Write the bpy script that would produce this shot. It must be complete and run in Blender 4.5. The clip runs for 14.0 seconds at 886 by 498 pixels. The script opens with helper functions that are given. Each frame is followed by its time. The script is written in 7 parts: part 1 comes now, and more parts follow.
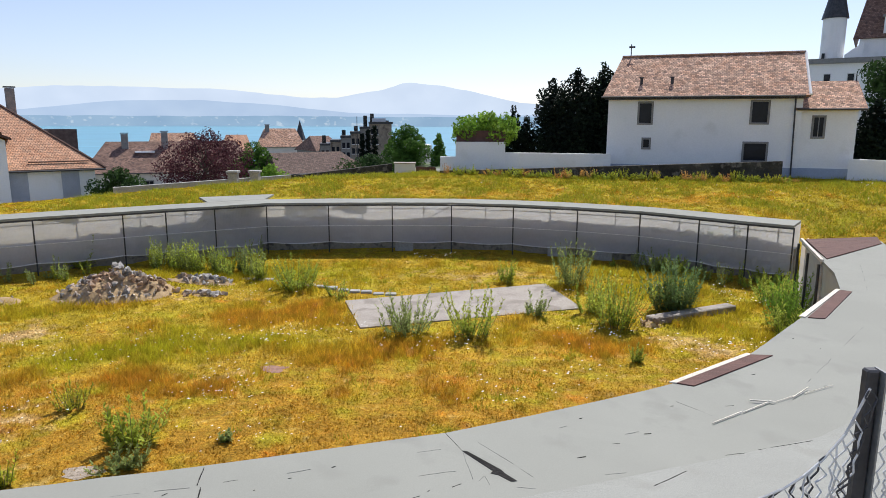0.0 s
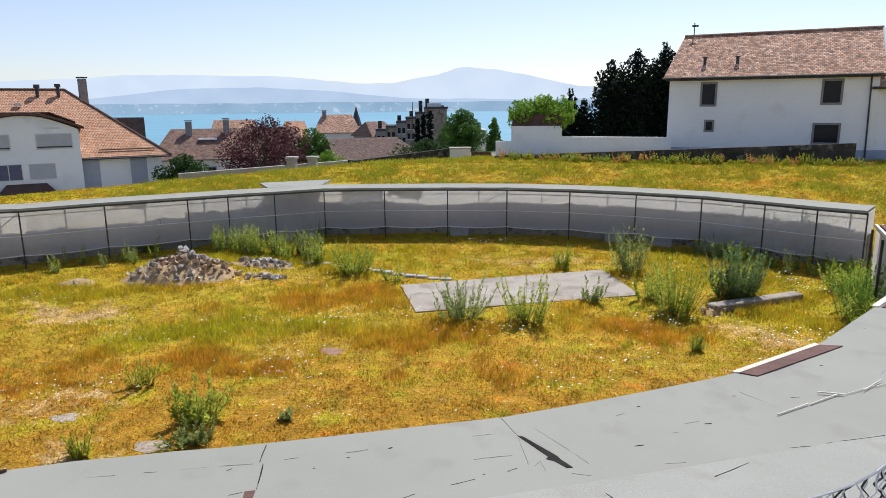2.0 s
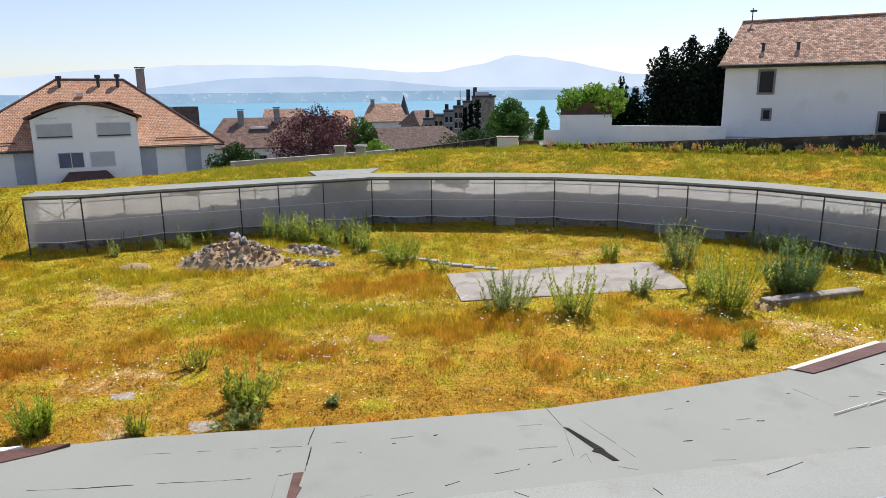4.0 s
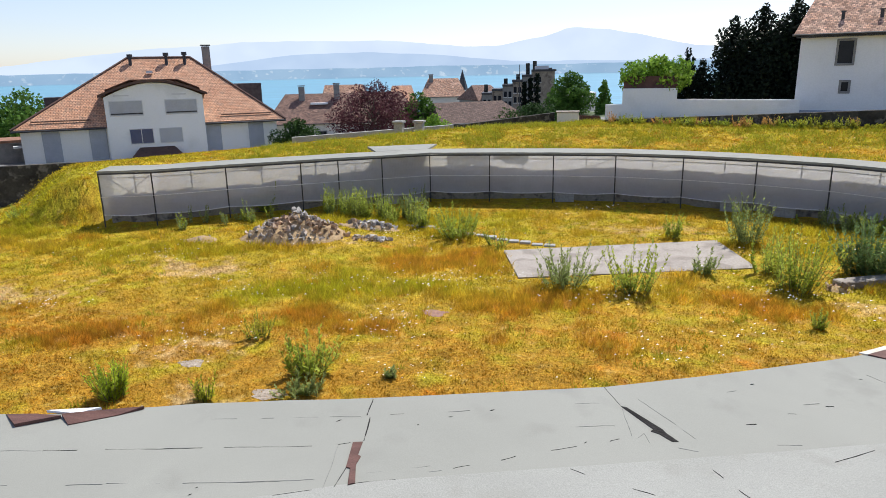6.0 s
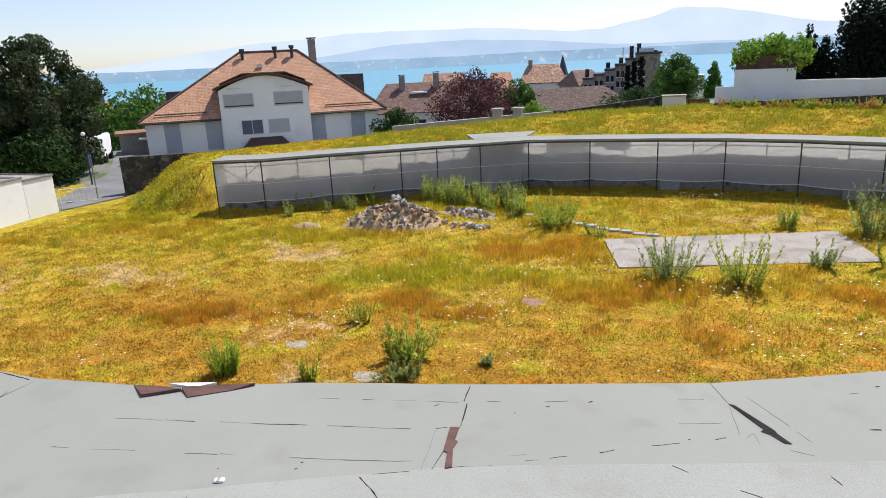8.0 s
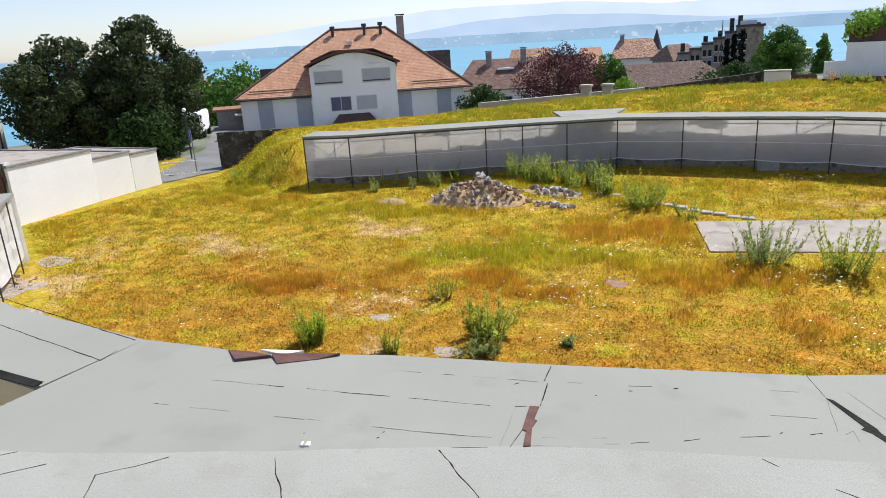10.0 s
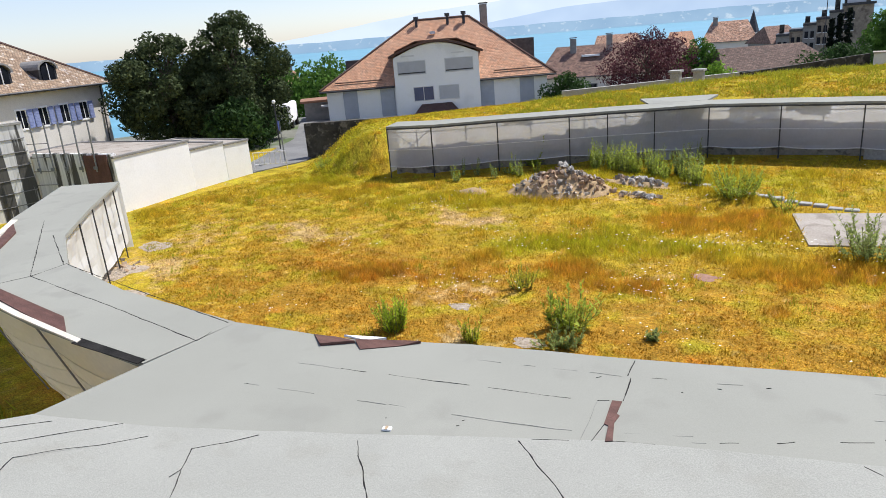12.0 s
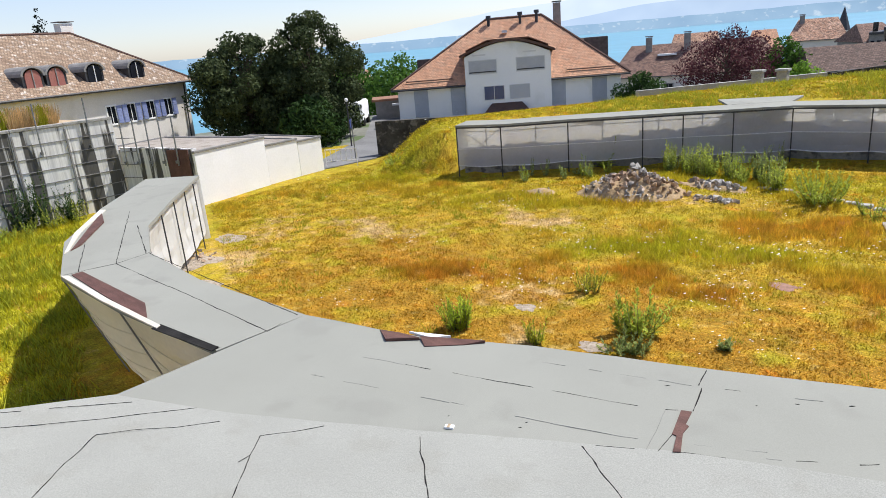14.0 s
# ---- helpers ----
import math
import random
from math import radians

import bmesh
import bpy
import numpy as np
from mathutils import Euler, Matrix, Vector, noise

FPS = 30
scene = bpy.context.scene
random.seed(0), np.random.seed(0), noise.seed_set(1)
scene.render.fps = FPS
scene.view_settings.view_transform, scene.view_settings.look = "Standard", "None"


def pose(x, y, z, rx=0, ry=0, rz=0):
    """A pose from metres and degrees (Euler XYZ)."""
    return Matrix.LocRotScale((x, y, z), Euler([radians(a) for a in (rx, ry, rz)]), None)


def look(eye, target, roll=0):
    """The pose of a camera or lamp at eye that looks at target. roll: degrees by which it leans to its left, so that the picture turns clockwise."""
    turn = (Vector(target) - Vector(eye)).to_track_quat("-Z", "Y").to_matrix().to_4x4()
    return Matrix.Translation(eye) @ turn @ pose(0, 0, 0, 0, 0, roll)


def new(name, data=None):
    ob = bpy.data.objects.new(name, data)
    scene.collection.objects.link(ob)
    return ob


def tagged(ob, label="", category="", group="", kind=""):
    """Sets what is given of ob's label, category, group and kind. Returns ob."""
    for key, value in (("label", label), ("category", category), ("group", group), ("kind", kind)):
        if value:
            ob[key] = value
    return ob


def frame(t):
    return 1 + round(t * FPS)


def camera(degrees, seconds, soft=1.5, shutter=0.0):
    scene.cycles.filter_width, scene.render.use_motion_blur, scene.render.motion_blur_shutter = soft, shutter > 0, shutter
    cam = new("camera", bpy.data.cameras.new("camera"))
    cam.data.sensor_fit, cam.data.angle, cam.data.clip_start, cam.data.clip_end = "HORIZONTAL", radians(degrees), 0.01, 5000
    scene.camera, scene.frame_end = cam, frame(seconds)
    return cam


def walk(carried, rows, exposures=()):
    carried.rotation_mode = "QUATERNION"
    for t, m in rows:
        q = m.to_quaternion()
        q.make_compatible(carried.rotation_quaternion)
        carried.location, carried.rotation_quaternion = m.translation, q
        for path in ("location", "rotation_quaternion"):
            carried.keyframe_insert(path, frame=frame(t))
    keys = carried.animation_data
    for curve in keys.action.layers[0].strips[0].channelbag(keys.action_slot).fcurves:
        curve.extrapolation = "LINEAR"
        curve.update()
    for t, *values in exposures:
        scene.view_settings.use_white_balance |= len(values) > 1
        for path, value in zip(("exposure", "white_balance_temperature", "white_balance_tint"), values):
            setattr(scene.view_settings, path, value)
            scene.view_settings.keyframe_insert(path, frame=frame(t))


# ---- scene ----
cam = camera(66.9, 14.0, soft=0.7)
PATH = [
    (0, (0.05, 0.0, 6.3), (0.039, 1.965, 5.926), 0.2),
    (0.5, (0.045, -0.002, 6.3), (-0.023, 1.962, 5.925), 0.0),
    (1, (0.04, -0.003, 6.3), (-0.063, 1.956, 5.909), -0.1),
    (1.5, (0.035, -0.005, 6.3), (-0.103, 1.948, 5.89), -0.3),
    (2, (0.03, -0.006, 6.3), (-0.143, 1.942, 5.883), -0.5),
    (2.5, (0.025, -0.007, 6.3), (-0.185, 1.935, 5.873), -0.8),
    (3, (0.02, -0.009, 6.3), (-0.217, 1.929, 5.865), -0.8),
    (5.5, (-0.005, -0.017, 6.3), (-0.438, 1.874, 5.81), -0.9),
    (6, (-0.01, -0.018, 6.3), (-0.481, 1.857, 5.786), -1.2),
    (6.5, (-0.015, -0.019, 6.3), (-0.54, 1.837, 5.773), -1.5),
    (7, (-0.02, -0.021, 6.3), (-0.624, 1.809, 5.766), -2.1),
    (7.5, (-0.025, -0.022, 6.3), (-0.703, 1.782, 5.767), -2.5),
    (8, (-0.03, -0.024, 6.3), (-0.773, 1.753, 5.761), -2.8),
    (10.5, (-0.055, -0.032, 6.3), (-1.061, 1.589, 5.699), -3.6),
    (11, (-0.06, -0.033, 6.3), (-1.118, 1.552, 5.693), -4.0),
    (11.5, (-0.065, -0.035, 6.3), (-1.184, 1.509, 5.695), -4.7),
    (12, (-0.07, -0.036, 6.3), (-1.225, 1.481, 5.697), -4.8),
    (12.5, (-0.075, -0.037, 6.3), (-1.268, 1.45, 5.697), -4.8),
    (13, (-0.08, -0.039, 6.3), (-1.306, 1.423, 5.702), -4.8),
    (13.5, (-0.085, -0.041, 6.3), (-1.355, 1.385, 5.706), -5.0),
    (14, (-0.09, -0.042, 6.3), (-1.397, 1.353, 5.71), -4.9),
]
walk(cam, [(t, look(eye, target, roll)) for t, eye, target, roll in PATH], exposures=((0, 0.06), (3, 0.1), (5.5, 0.18), (8, 0.2), (11, 0.26), (14, 0.28)))

# ---------------- sky, sun, exposure ----------------
SUN_AZ, SUN_EL = 22.0, 57.0          # degrees clockwise from +y, and above the horizon
world = bpy.data.worlds.new("sky")
scene.world = world
world.use_nodes = True
wn = world.node_tree
sky = wn.nodes.new("ShaderNodeTexSky")
sky.sky_type = "NISHITA"
sky.sun_disc = False
sky.sun_elevation, sky.sun_rotation = radians(SUN_EL), radians(SUN_AZ)
sky.altitude, sky.air_density, sky.dust_density, sky.ozone_density = 400, 1.0, 0.7, 1.2
pale = wn.nodes.new("ShaderNodeHueSaturation")   # summer haze: a paler sky
pale.inputs["Saturation"].default_value = 0.82
wn.links.new(sky.outputs[0], pale.inputs["Color"])
tint = wn.nodes.new("ShaderNodeMix")
tint.data_type, tint.blend_type = "RGBA", "MULTIPLY"
tint.inputs[0].default_value, tint.inputs[7].default_value = 1.0, (0.95, 0.945, 1.06, 1)
wn.links.new(pale.outputs[0], tint.inputs[6])
wn.links.new(tint.outputs[2], wn.nodes["Background"].inputs[0])
wn.nodes["Background"].inputs[1].default_value = 0.132
sun = new("sun", bpy.data.lights.new("sun", "SUN"))
sun.data.energy, sun.data.angle, sun.data.color = 4.75, radians(0.55), (1.0, 0.965, 0.91)
sa, se = radians(SUN_AZ), radians(SUN_EL)
sun.matrix_world = look((math.sin(sa) * math.cos(se) * 100, math.cos(sa) * math.cos(se) * 100, math.sin(se) * 100), (0, 0, 0))

# ---------------- materials ----------------


def nodes_of(m):
    return m.node_tree.nodes, m.node_tree.links


def surface(name, c1, c2, scale=1.0, rough=0.8, bump=0.3, fine=30.0, c3=None, amount3=0.4, scale3=4.0, metal=0.0, stretch=(1, 1, 1), random_value=0.0, spec=0.3, grain_depth=0.15, edge=None):
    """A worn surface: two colours mixed by broad noise, a third in blotches, fine grain in colour and relief."""
    m = bpy.data.materials.new(name)
    m.use_nodes = True
    n, l = nodes_of(m)
    b = n["Principled BSDF"]
    geo = n.new("ShaderNodeNewGeometry")
    mp = n.new("ShaderNodeMapping")
    mp.inputs["Scale"].default_value = stretch
    l.new(geo.outputs["Position"], mp.inputs[0])

    def noise_tex(s, detail=4.0):
        t = n.new("ShaderNodeTexNoise")
        t.inputs["Scale"].default_value, t.inputs["Detail"].default_value = s, detail
        l.new(mp.outputs[0], t.inputs["Vector"])
        return t.outputs["Fac"]

    def ramp(src, lo, hi):
        r = n.new("ShaderNodeMapRange")
        r.inputs["From Min"].default_value, r.inputs["From Max"].default_value = lo, hi
        l.new(src, r.inputs["Value"])
        return r.outputs[0]

    def mix(fac, a, c, mode="MIX"):
        x = n.new("ShaderNodeMix")
        x.data_type, x.blend_type = "RGBA", mode
        if isinstance(fac, float):
            x.inputs[0].default_value = fac
        else:
            l.new(fac, x.inputs[0])
        for k, v in ((6, a), (7, c)):
            if isinstance(v, tuple):
                x.inputs[k].default_value = (*v, 1)
            else:
                l.new(v, x.inputs[k])
        return x.outputs[2]

    col = mix(ramp(noise_tex(scale), 0.35, 0.65), c1, c2)
    if c3:
        lo = 0.62 - 0.25 * amount3
        f = ramp(noise_tex(scale3, 6.0), lo, lo + edge if edge else 0.72 - 0.2 * amount3)
        col = mix(f, col, c3)
    g = ramp(noise_tex(fine, 3.0), 0.3, 0.7)
    grain = n.new("ShaderNodeMapRange")
    grain.inputs["To Min"].default_value, grain.inputs["To Max"].default_value = 1 - 1.2 * grain_depth, 1 + 0.8 * grain_depth
    l.new(g, grain.inputs["Value"])
    v = n.new("ShaderNodeVectorMath")
    v.operation = "SCALE"
    l.new(col, v.inputs[0])
    l.new(grain.outputs[0], v.inputs["Scale"])
    out = v.outputs[0]
    if random_value:
        h = n.new("ShaderNodeHueSaturation")
        r = n.new("ShaderNodeMapRange")
        r.inputs["To Min"].default_value, r.inputs["To Max"].default_value = 1 - random_value, 1 + random_value
        oi = n.new("ShaderNodeNewGeometry")
        l.new(oi.outputs["Random Per Island"], r.inputs["Value"])
        l.new(r.outputs[0], h.inputs["Value"])
        l.new(out, h.inputs["Color"])
        out = h.outputs[0]
    l.new(out, b.inputs["Base Color"])
    b.inputs["Roughness"].default_value, b.inputs["Metallic"].default_value = rough, metal
    b.inputs["Specular IOR Level"].default_value = spec
    if bump:
        bp = n.new("ShaderNodeBump")
        bp.inputs["Strength"].default_value, bp.inputs["Distance"].default_value = bump, 0.02
        l.new(g, bp.inputs["Height"])
        l.new(bp.outputs[0], b.inputs["Normal"])
    return m


def leafy(name, c1, c2, scale=0.6, through_light=0.35):
    """Leaves: two greens by place, each leaf a little different, some light passing through."""
    m = surface(name, c1, c2, scale=scale, rough=0.7, bump=0.0, fine=3.0, random_value=0.35, spec=0.12)
    n, l = nodes_of(m)
    b, o = n["Principled BSDF"], n["Material Output"]
    tr = n.new("ShaderNodeBsdfTranslucent")
    l.new(b.inputs["Base Color"].links[0].from_socket, tr.inputs["Color"])
    x = n.new("ShaderNodeMixShader")
    x.inputs[0].default_value = through_light
    l.new(b.outputs[0], x.inputs[1])
    l.new(tr.outputs[0], x.inputs[2])
    l.new(x.outputs[0], o.inputs["Surface"])
    return m


def sheeting(name, colour, clear, pass_light):
    """Woven plastic sheeting: partly clear, partly scattering light through."""
    m = surface(name, colour, tuple(0.93 * c for c in colour), scale=0.9, rough=0.5, bump=0.03, fine=9.0, grain_depth=0.03)
    n, l = nodes_of(m)
    b, o = n["Principled BSDF"], n["Material Output"]
    tr, tp = n.new("ShaderNodeBsdfTranslucent"), n.new("ShaderNodeBsdfTransparent")
    l.new(b.inputs["Base Color"].links[0].from_socket, tr.inputs["Color"])
    x, y = n.new("ShaderNodeMixShader"), n.new("ShaderNodeMixShader")
    x.inputs[0].default_value, y.inputs[0].default_value = pass_light, clear
    l.new(b.outputs[0], x.inputs[1])
    l.new(tr.outputs[0], x.inputs[2])
    l.new(x.outputs[0], y.inputs[1])
    l.new(tp.outputs[0], y.inputs[2])
    l.new(y.outputs[0], o.inputs["Surface"])
    return m


def painted_haze(name, colour, colour2, glow, specks=None):
    """Far shores in haze: a plain backdrop with the air's light painted in as emission colour."""
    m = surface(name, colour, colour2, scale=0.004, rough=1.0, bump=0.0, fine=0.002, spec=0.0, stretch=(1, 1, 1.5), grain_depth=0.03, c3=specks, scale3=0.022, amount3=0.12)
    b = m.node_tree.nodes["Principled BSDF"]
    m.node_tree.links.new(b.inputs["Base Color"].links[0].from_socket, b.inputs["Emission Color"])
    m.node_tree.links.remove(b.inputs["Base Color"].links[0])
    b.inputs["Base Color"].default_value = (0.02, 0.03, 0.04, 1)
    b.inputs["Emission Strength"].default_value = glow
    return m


M_ROOFING = surface("bitumen_roofing", (0.280, 0.281, 0.246), (0.304, 0.305, 0.268), scale=0.5, rough=0.85, bump=0.08, fine=90.0, c3=(0.268, 0.268, 0.236), scale3=1.4, amount3=0.25, grain_depth=0.05)
M_ROOFING_LIGHT = surface("mineral_roofing", (0.310, 0.311, 0.280), (0.338, 0.339, 0.306), scale=0.8, rough=0.9, bump=0.12, fine=75.0, c3=(0.305, 0.304, 0.27), scale3=2.0, amount3=0.3, grain_depth=0.14)
M_TAR = surface("black_tar", (0.018, 0.017, 0.016), (0.034, 0.032, 0.03), scale=3, rough=0.8, bump=0.3, spec=0.08)
M_BOARD = surface("brown_board", (0.10, 0.05, 0.04), (0.15, 0.075, 0.06), scale=2, rough=0.75, bump=0.2, stretch=(1, 4, 1))
M_PALE_TIMBER = surface("pale_timber", (0.62, 0.56, 0.46), (0.72, 0.67, 0.58), scale=3, rough=0.7, bump=0.2)
M_STEEL = surface("galvanised_steel", (0.22, 0.23, 0.24), (0.3, 0.31, 0.32), scale=4, rough=0.5, metal=0.6, bump=0.1)
M_DARKSTEEL = surface("dark_steel", (0.05, 0.05, 0.055), (0.08, 0.08, 0.085), scale=4, rough=0.5, metal=0.3, bump=0.1)
M_WIRE = surface("pale_galvanised_wire", (0.62, 0.62, 0.62), (0.74, 0.74, 0.74), scale=8, rough=0.5, metal=0.0, bump=0)
M_SHEET = sheeting("translucent_sheeting", (0.86, 0.86, 0.93), 0.42, 0.6)
M_SHEET_BACK = sheeting("sunlit_back_sheeting", (0.90, 0.90, 0.91), 0.14, 0.72)
M_SEAM = surface("grey_lap_seam", (0.14, 0.14, 0.135), (0.24, 0.24, 0.23), scale=4, rough=0.7, bump=0.2)
M_SHEET_WHITE = sheeting("white_sheeting", (0.90, 0.90, 0.89), 0.05, 0.35)
M_SHEET_CREAM = sheeting("cream_sheeting", (0.92, 0.87, 0.72), 0.06, 0.55)
M_STONE = surface("old_masonry", (0.24, 0.22, 0.19), (0.32, 0.30, 0.26), scale=1.5, rough=0.9, bump=0.8, fine=8, c3=(0.12, 0.11, 0.1), scale3=3)
M_BLOCK = surface("stone_block", (0.36, 0.35, 0.33), (0.42, 0.41, 0.39), scale=1.5, rough=0.9, bump=0.5, fine=12)
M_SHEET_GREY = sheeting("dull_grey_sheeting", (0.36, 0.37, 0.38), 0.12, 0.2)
M_CONCRETE = surface("concrete", (0.34, 0.30, 0.258), (0.40, 0.358, 0.312), scale=0.7, rough=0.85, bump=0.25, fine=18, c3=(0.27, 0.235, 0.20), scale3=1.2, amount3=0.45)
M_RENDER = surface("white_render", (0.85, 0.85, 0.85), (0.89, 0.89, 0.89), scale=0.5, rough=0.9, bump=0.05, fine=12, c3=(0.80, 0.80, 0.79), scale3=0.6, amount3=0.2, grain_depth=0.03)
M_RENDER_GREY = surface("grey_render", (0.66, 0.66, 0.66), (0.72, 0.72, 0.72), scale=0.5, rough=0.9, bump=0.05, fine=12, c3=(0.6, 0.6, 0.6), scale3=0.5, amount3=0.2, grain_depth=0.03)
M_BLUEBAND = surface("blue_grey_plinth", (0.36, 0.41, 0.52), (0.42, 0.47, 0.57), scale=0.8, rough=0.9, bump=0.1)
M_DARKWALL = surface("weathered_dark_wall", (0.03, 0.029, 0.025), (0.075, 0.07, 0.06), scale=1.2, rough=0.95, bump=0.6, fine=10, c3=(0.15, 0.14, 0.12), scale3=2.5, amount3=0.3)
M_DIRT = surface("dry_earth", (0.42, 0.31, 0.19), (0.52, 0.4, 0.27), scale=2, rough=0.95, bump=0.6, fine=14)
M_WATER = surface("lake_water", (0.10, 0.30, 0.40), (0.12, 0.33, 0.43), scale=0.004, rough=0.35, bump=0.0, fine=0.05, stretch=(0.3, 1, 1))
# haze painted as glowing blue, paler with each ridge further back
M_FARSHORE = painted_haze("hazy_far_shore", (0.27, 0.42, 0.60), (0.32, 0.47, 0.64), 0.95, (0.5, 0.62, 0.74))
M_HILL = painted_haze("hazy_hills", (0.45, 0.58, 0.78), (0.49, 0.615, 0.80), 0.97)
M_MOUNTAIN = painted_haze("hazy_mountains", (0.62, 0.725, 0.89), (0.655, 0.755, 0.91), 0.98)
M_TOWN = surface("streets_and_gardens", (0.15, 0.16, 0.12), (0.24, 0.235, 0.215), scale=0.12, rough=0.95, bump=0.3, fine=3.0, c3=(0.09, 0.13, 0.05), scale3=0.3, amount3=0.5)
M_BARK = surface("bark", (0.09, 0.07, 0.05), (0.14, 0.11, 0.08), scale=5, rough=0.95, bump=0.6, stretch=(1, 1, 0.3))
M_LEAF_DARK = leafy("dark_leaves", (0.034, 0.052, 0.02), (0.09, 0.115, 0.048), scale=1.3, through_light=0.25)
M_WEED = leafy("weed_leaves", (0.34, 0.41, 0.05), (0.46, 0.52, 0.09), through_light=0.5)
M_WEED_BRIGHT = leafy("bright_weed_leaves", (0.34, 0.44, 0.03), (0.42, 0.52, 0.05), through_light=0.5)
M_WEED_GREY = leafy("grey_weed_leaves", (0.25, 0.31, 0.09), (0.38, 0.44, 0.15), through_light=0.45)
M_LEAF = leafy("green_leaves", (0.07, 0.15, 0.025), (0.12, 0.23, 0.04))
M_LEAF_MID = leafy("mid_green_leaves", (0.03, 0.065, 0.018), (0.05, 0.095, 0.025))
M_REDEARTH = surface("reddish_earth", (0.28, 0.16, 0.12), (0.34, 0.2, 0.15), scale=2, rough=0.95, bump=0.5, fine=14)
M_LEAF_BRIGHT = leafy("bright_leaves", (0.16, 0.30, 0.035), (0.24, 0.38, 0.05))
M_LEAF_PURPLE = leafy("purple_leaves", (0.065, 0.024, 0.03), (0.14, 0.055, 0.06), scale=1.5)
M_LEAF_GREY = leafy("grey_green_leaves", (0.14, 0.23, 0.07), (0.22, 0.31, 0.11))
M_CYPRESS = leafy("cypress_foliage", (0.006, 0.012, 0.007), (0.014, 0.024, 0.012), through_light=0.1)
M_GLASS = surface("dark_window_glass", (0.012, 0.014, 0.018), (0.02, 0.022, 0.03), scale=1, rough=0.15, bump=0, spec=0.18)
M_FRAME = surface("stone_window_frame", (0.22, 0.215, 0.21), (0.28, 0.27, 0.26), scale=3, rough=0.85, bump=0.2)
M_SHUTTER = surface("grey_blue_shutter", (0.40, 0.43, 0.50), (0.44, 0.47, 0.54), scale=2, rough=0.6, bump=0.1)
M_BLIND = surface("grey_roller_blind", (0.46, 0.47, 0.50), (0.5, 0.51, 0.54), scale=2, rough=0.55, bump=0.1)
M_BLUE_SHUTTER = surface("lavender_blue_shutter", (0.26, 0.31, 0.55), (0.31, 0.36, 0.6), scale=2, rough=0.6, bump=0.1)
M_ROAD = surface("asphalt", (0.17, 0.17, 0.17), (0.22, 0.22, 0.22), scale=0.6, rough=0.9, bump=0.3, fine=40)


def tile_roof(name, c1, c2, c3, amount3=0.35, contrast=1.0):
    """Clay tiles in courses: rows along the slope by world height, tiles of uneven colour."""
    m = surface(name, c1, c2, scale=1.6, rough=0.85, bump=0.0, fine=7.0, c3=c3, amount3=amount3, scale3=3.2)
    n, l = nodes_of(m)
    b = n["Principled BSDF"]
    old = b.inputs["Base Color"].links[0].from_socket
    geo = n.new("ShaderNodeTexCoord")
    br = n.new("ShaderNodeTexBrick")
    br.inputs["Scale"].default_value = 1.0
    br.inputs["Brick Width"].default_value, br.inputs["Row Height"].default_value = 0.20, 0.17
    br.inputs["Mortar Size"].default_value, br.inputs["Mortar Smooth"].default_value = 0.02, 0.6
    br.inputs["Color1"].default_value, br.inputs["Color2"].default_value = (1 - 0.45 * contrast, 1 - 0.47 * contrast, 1 - 0.48 * contrast, 1), (1 + 0.3 * contrast, 1 + 0.25 * contrast, 1 + 0.2 * contrast, 1)
    br.inputs["Mortar"].default_value = (0.45, 0.42, 0.42, 1)
    l.new(geo.outputs["UV"], br.inputs["Vector"])
    x = n.new("ShaderNodeMix")
    x.data_type, x.blend_type = "RGBA", "MULTIPLY"
    x.inputs[0].default_value = 1.0
    l.new(old, x.inputs[6])
    l.new(br.outputs["Color"], x.inputs[7])
    l.new(x.outputs[2], b.inputs["Base Color"])
    bp = n.new("ShaderNodeBump")
    bp.inputs["Strength"].default_value, bp.inputs["Distance"].default_value = 0.7, 0.03
    bp.invert = True
    l.new(br.outputs["Fac"], bp.inputs["Height"])
    l.new(bp.outputs[0], b.inputs["Normal"])
    return m


M_TILE_OLD = tile_roof("old_clay_tiles", (0.52, 0.30, 0.20), (0.68, 0.46, 0.34), (0.33, 0.21, 0.16), 0.35, 1.2)
M_TILE_RED = tile_roof("orange_clay_tiles", (0.62, 0.33, 0.20), (0.72, 0.42, 0.27), (0.50, 0.31, 0.21), 0.4, 0.4)
M_TILE_BROWN = tile_roof("brown_clay_tiles", (0.24, 0.15, 0.12), (0.30, 0.19, 0.15), (0.20, 0.14, 0.12), 0.3)

# ---------------- building helpers ----------------


def bm_object(name, bm, material, parent=None, label="", smooth=False):
    me = bpy.data.meshes.new(name)
    bm.to_mesh(me)
    bm.free()
    if material:
        me.materials.append(material)
    if smooth:
        for p in me.polygons:
            p.use_smooth = True
    ob = new(name, me)
    if parent:
        ob.parent = parent
    if label:
        ob["label"] = label
    return ob


def part(name, bm, material, parent, label=""):
    return bm_object(name, bm, material, parent, label)


def data_part(name, verts, faces, material, parent=None, label="", smooth=False):
    me = bpy.data.meshes.new(name)
    me.from_pydata([tuple(v) for v in verts], [], faces)
    me.materials.append(material)
    if smooth:
        for p in me.polygons:
            p.use_smooth = True
    ob = new(name, me)
    if parent:
        ob.parent = parent
    if label:
        ob["label"] = label
    return ob


def thing(name, m=None, label="", category="", group="", kind=""):
    ob = new(name)
    ob.empty_display_size = 0.2
    if m is not None:
        ob.matrix_world = m
    return tagged(ob, label, category, group, kind)


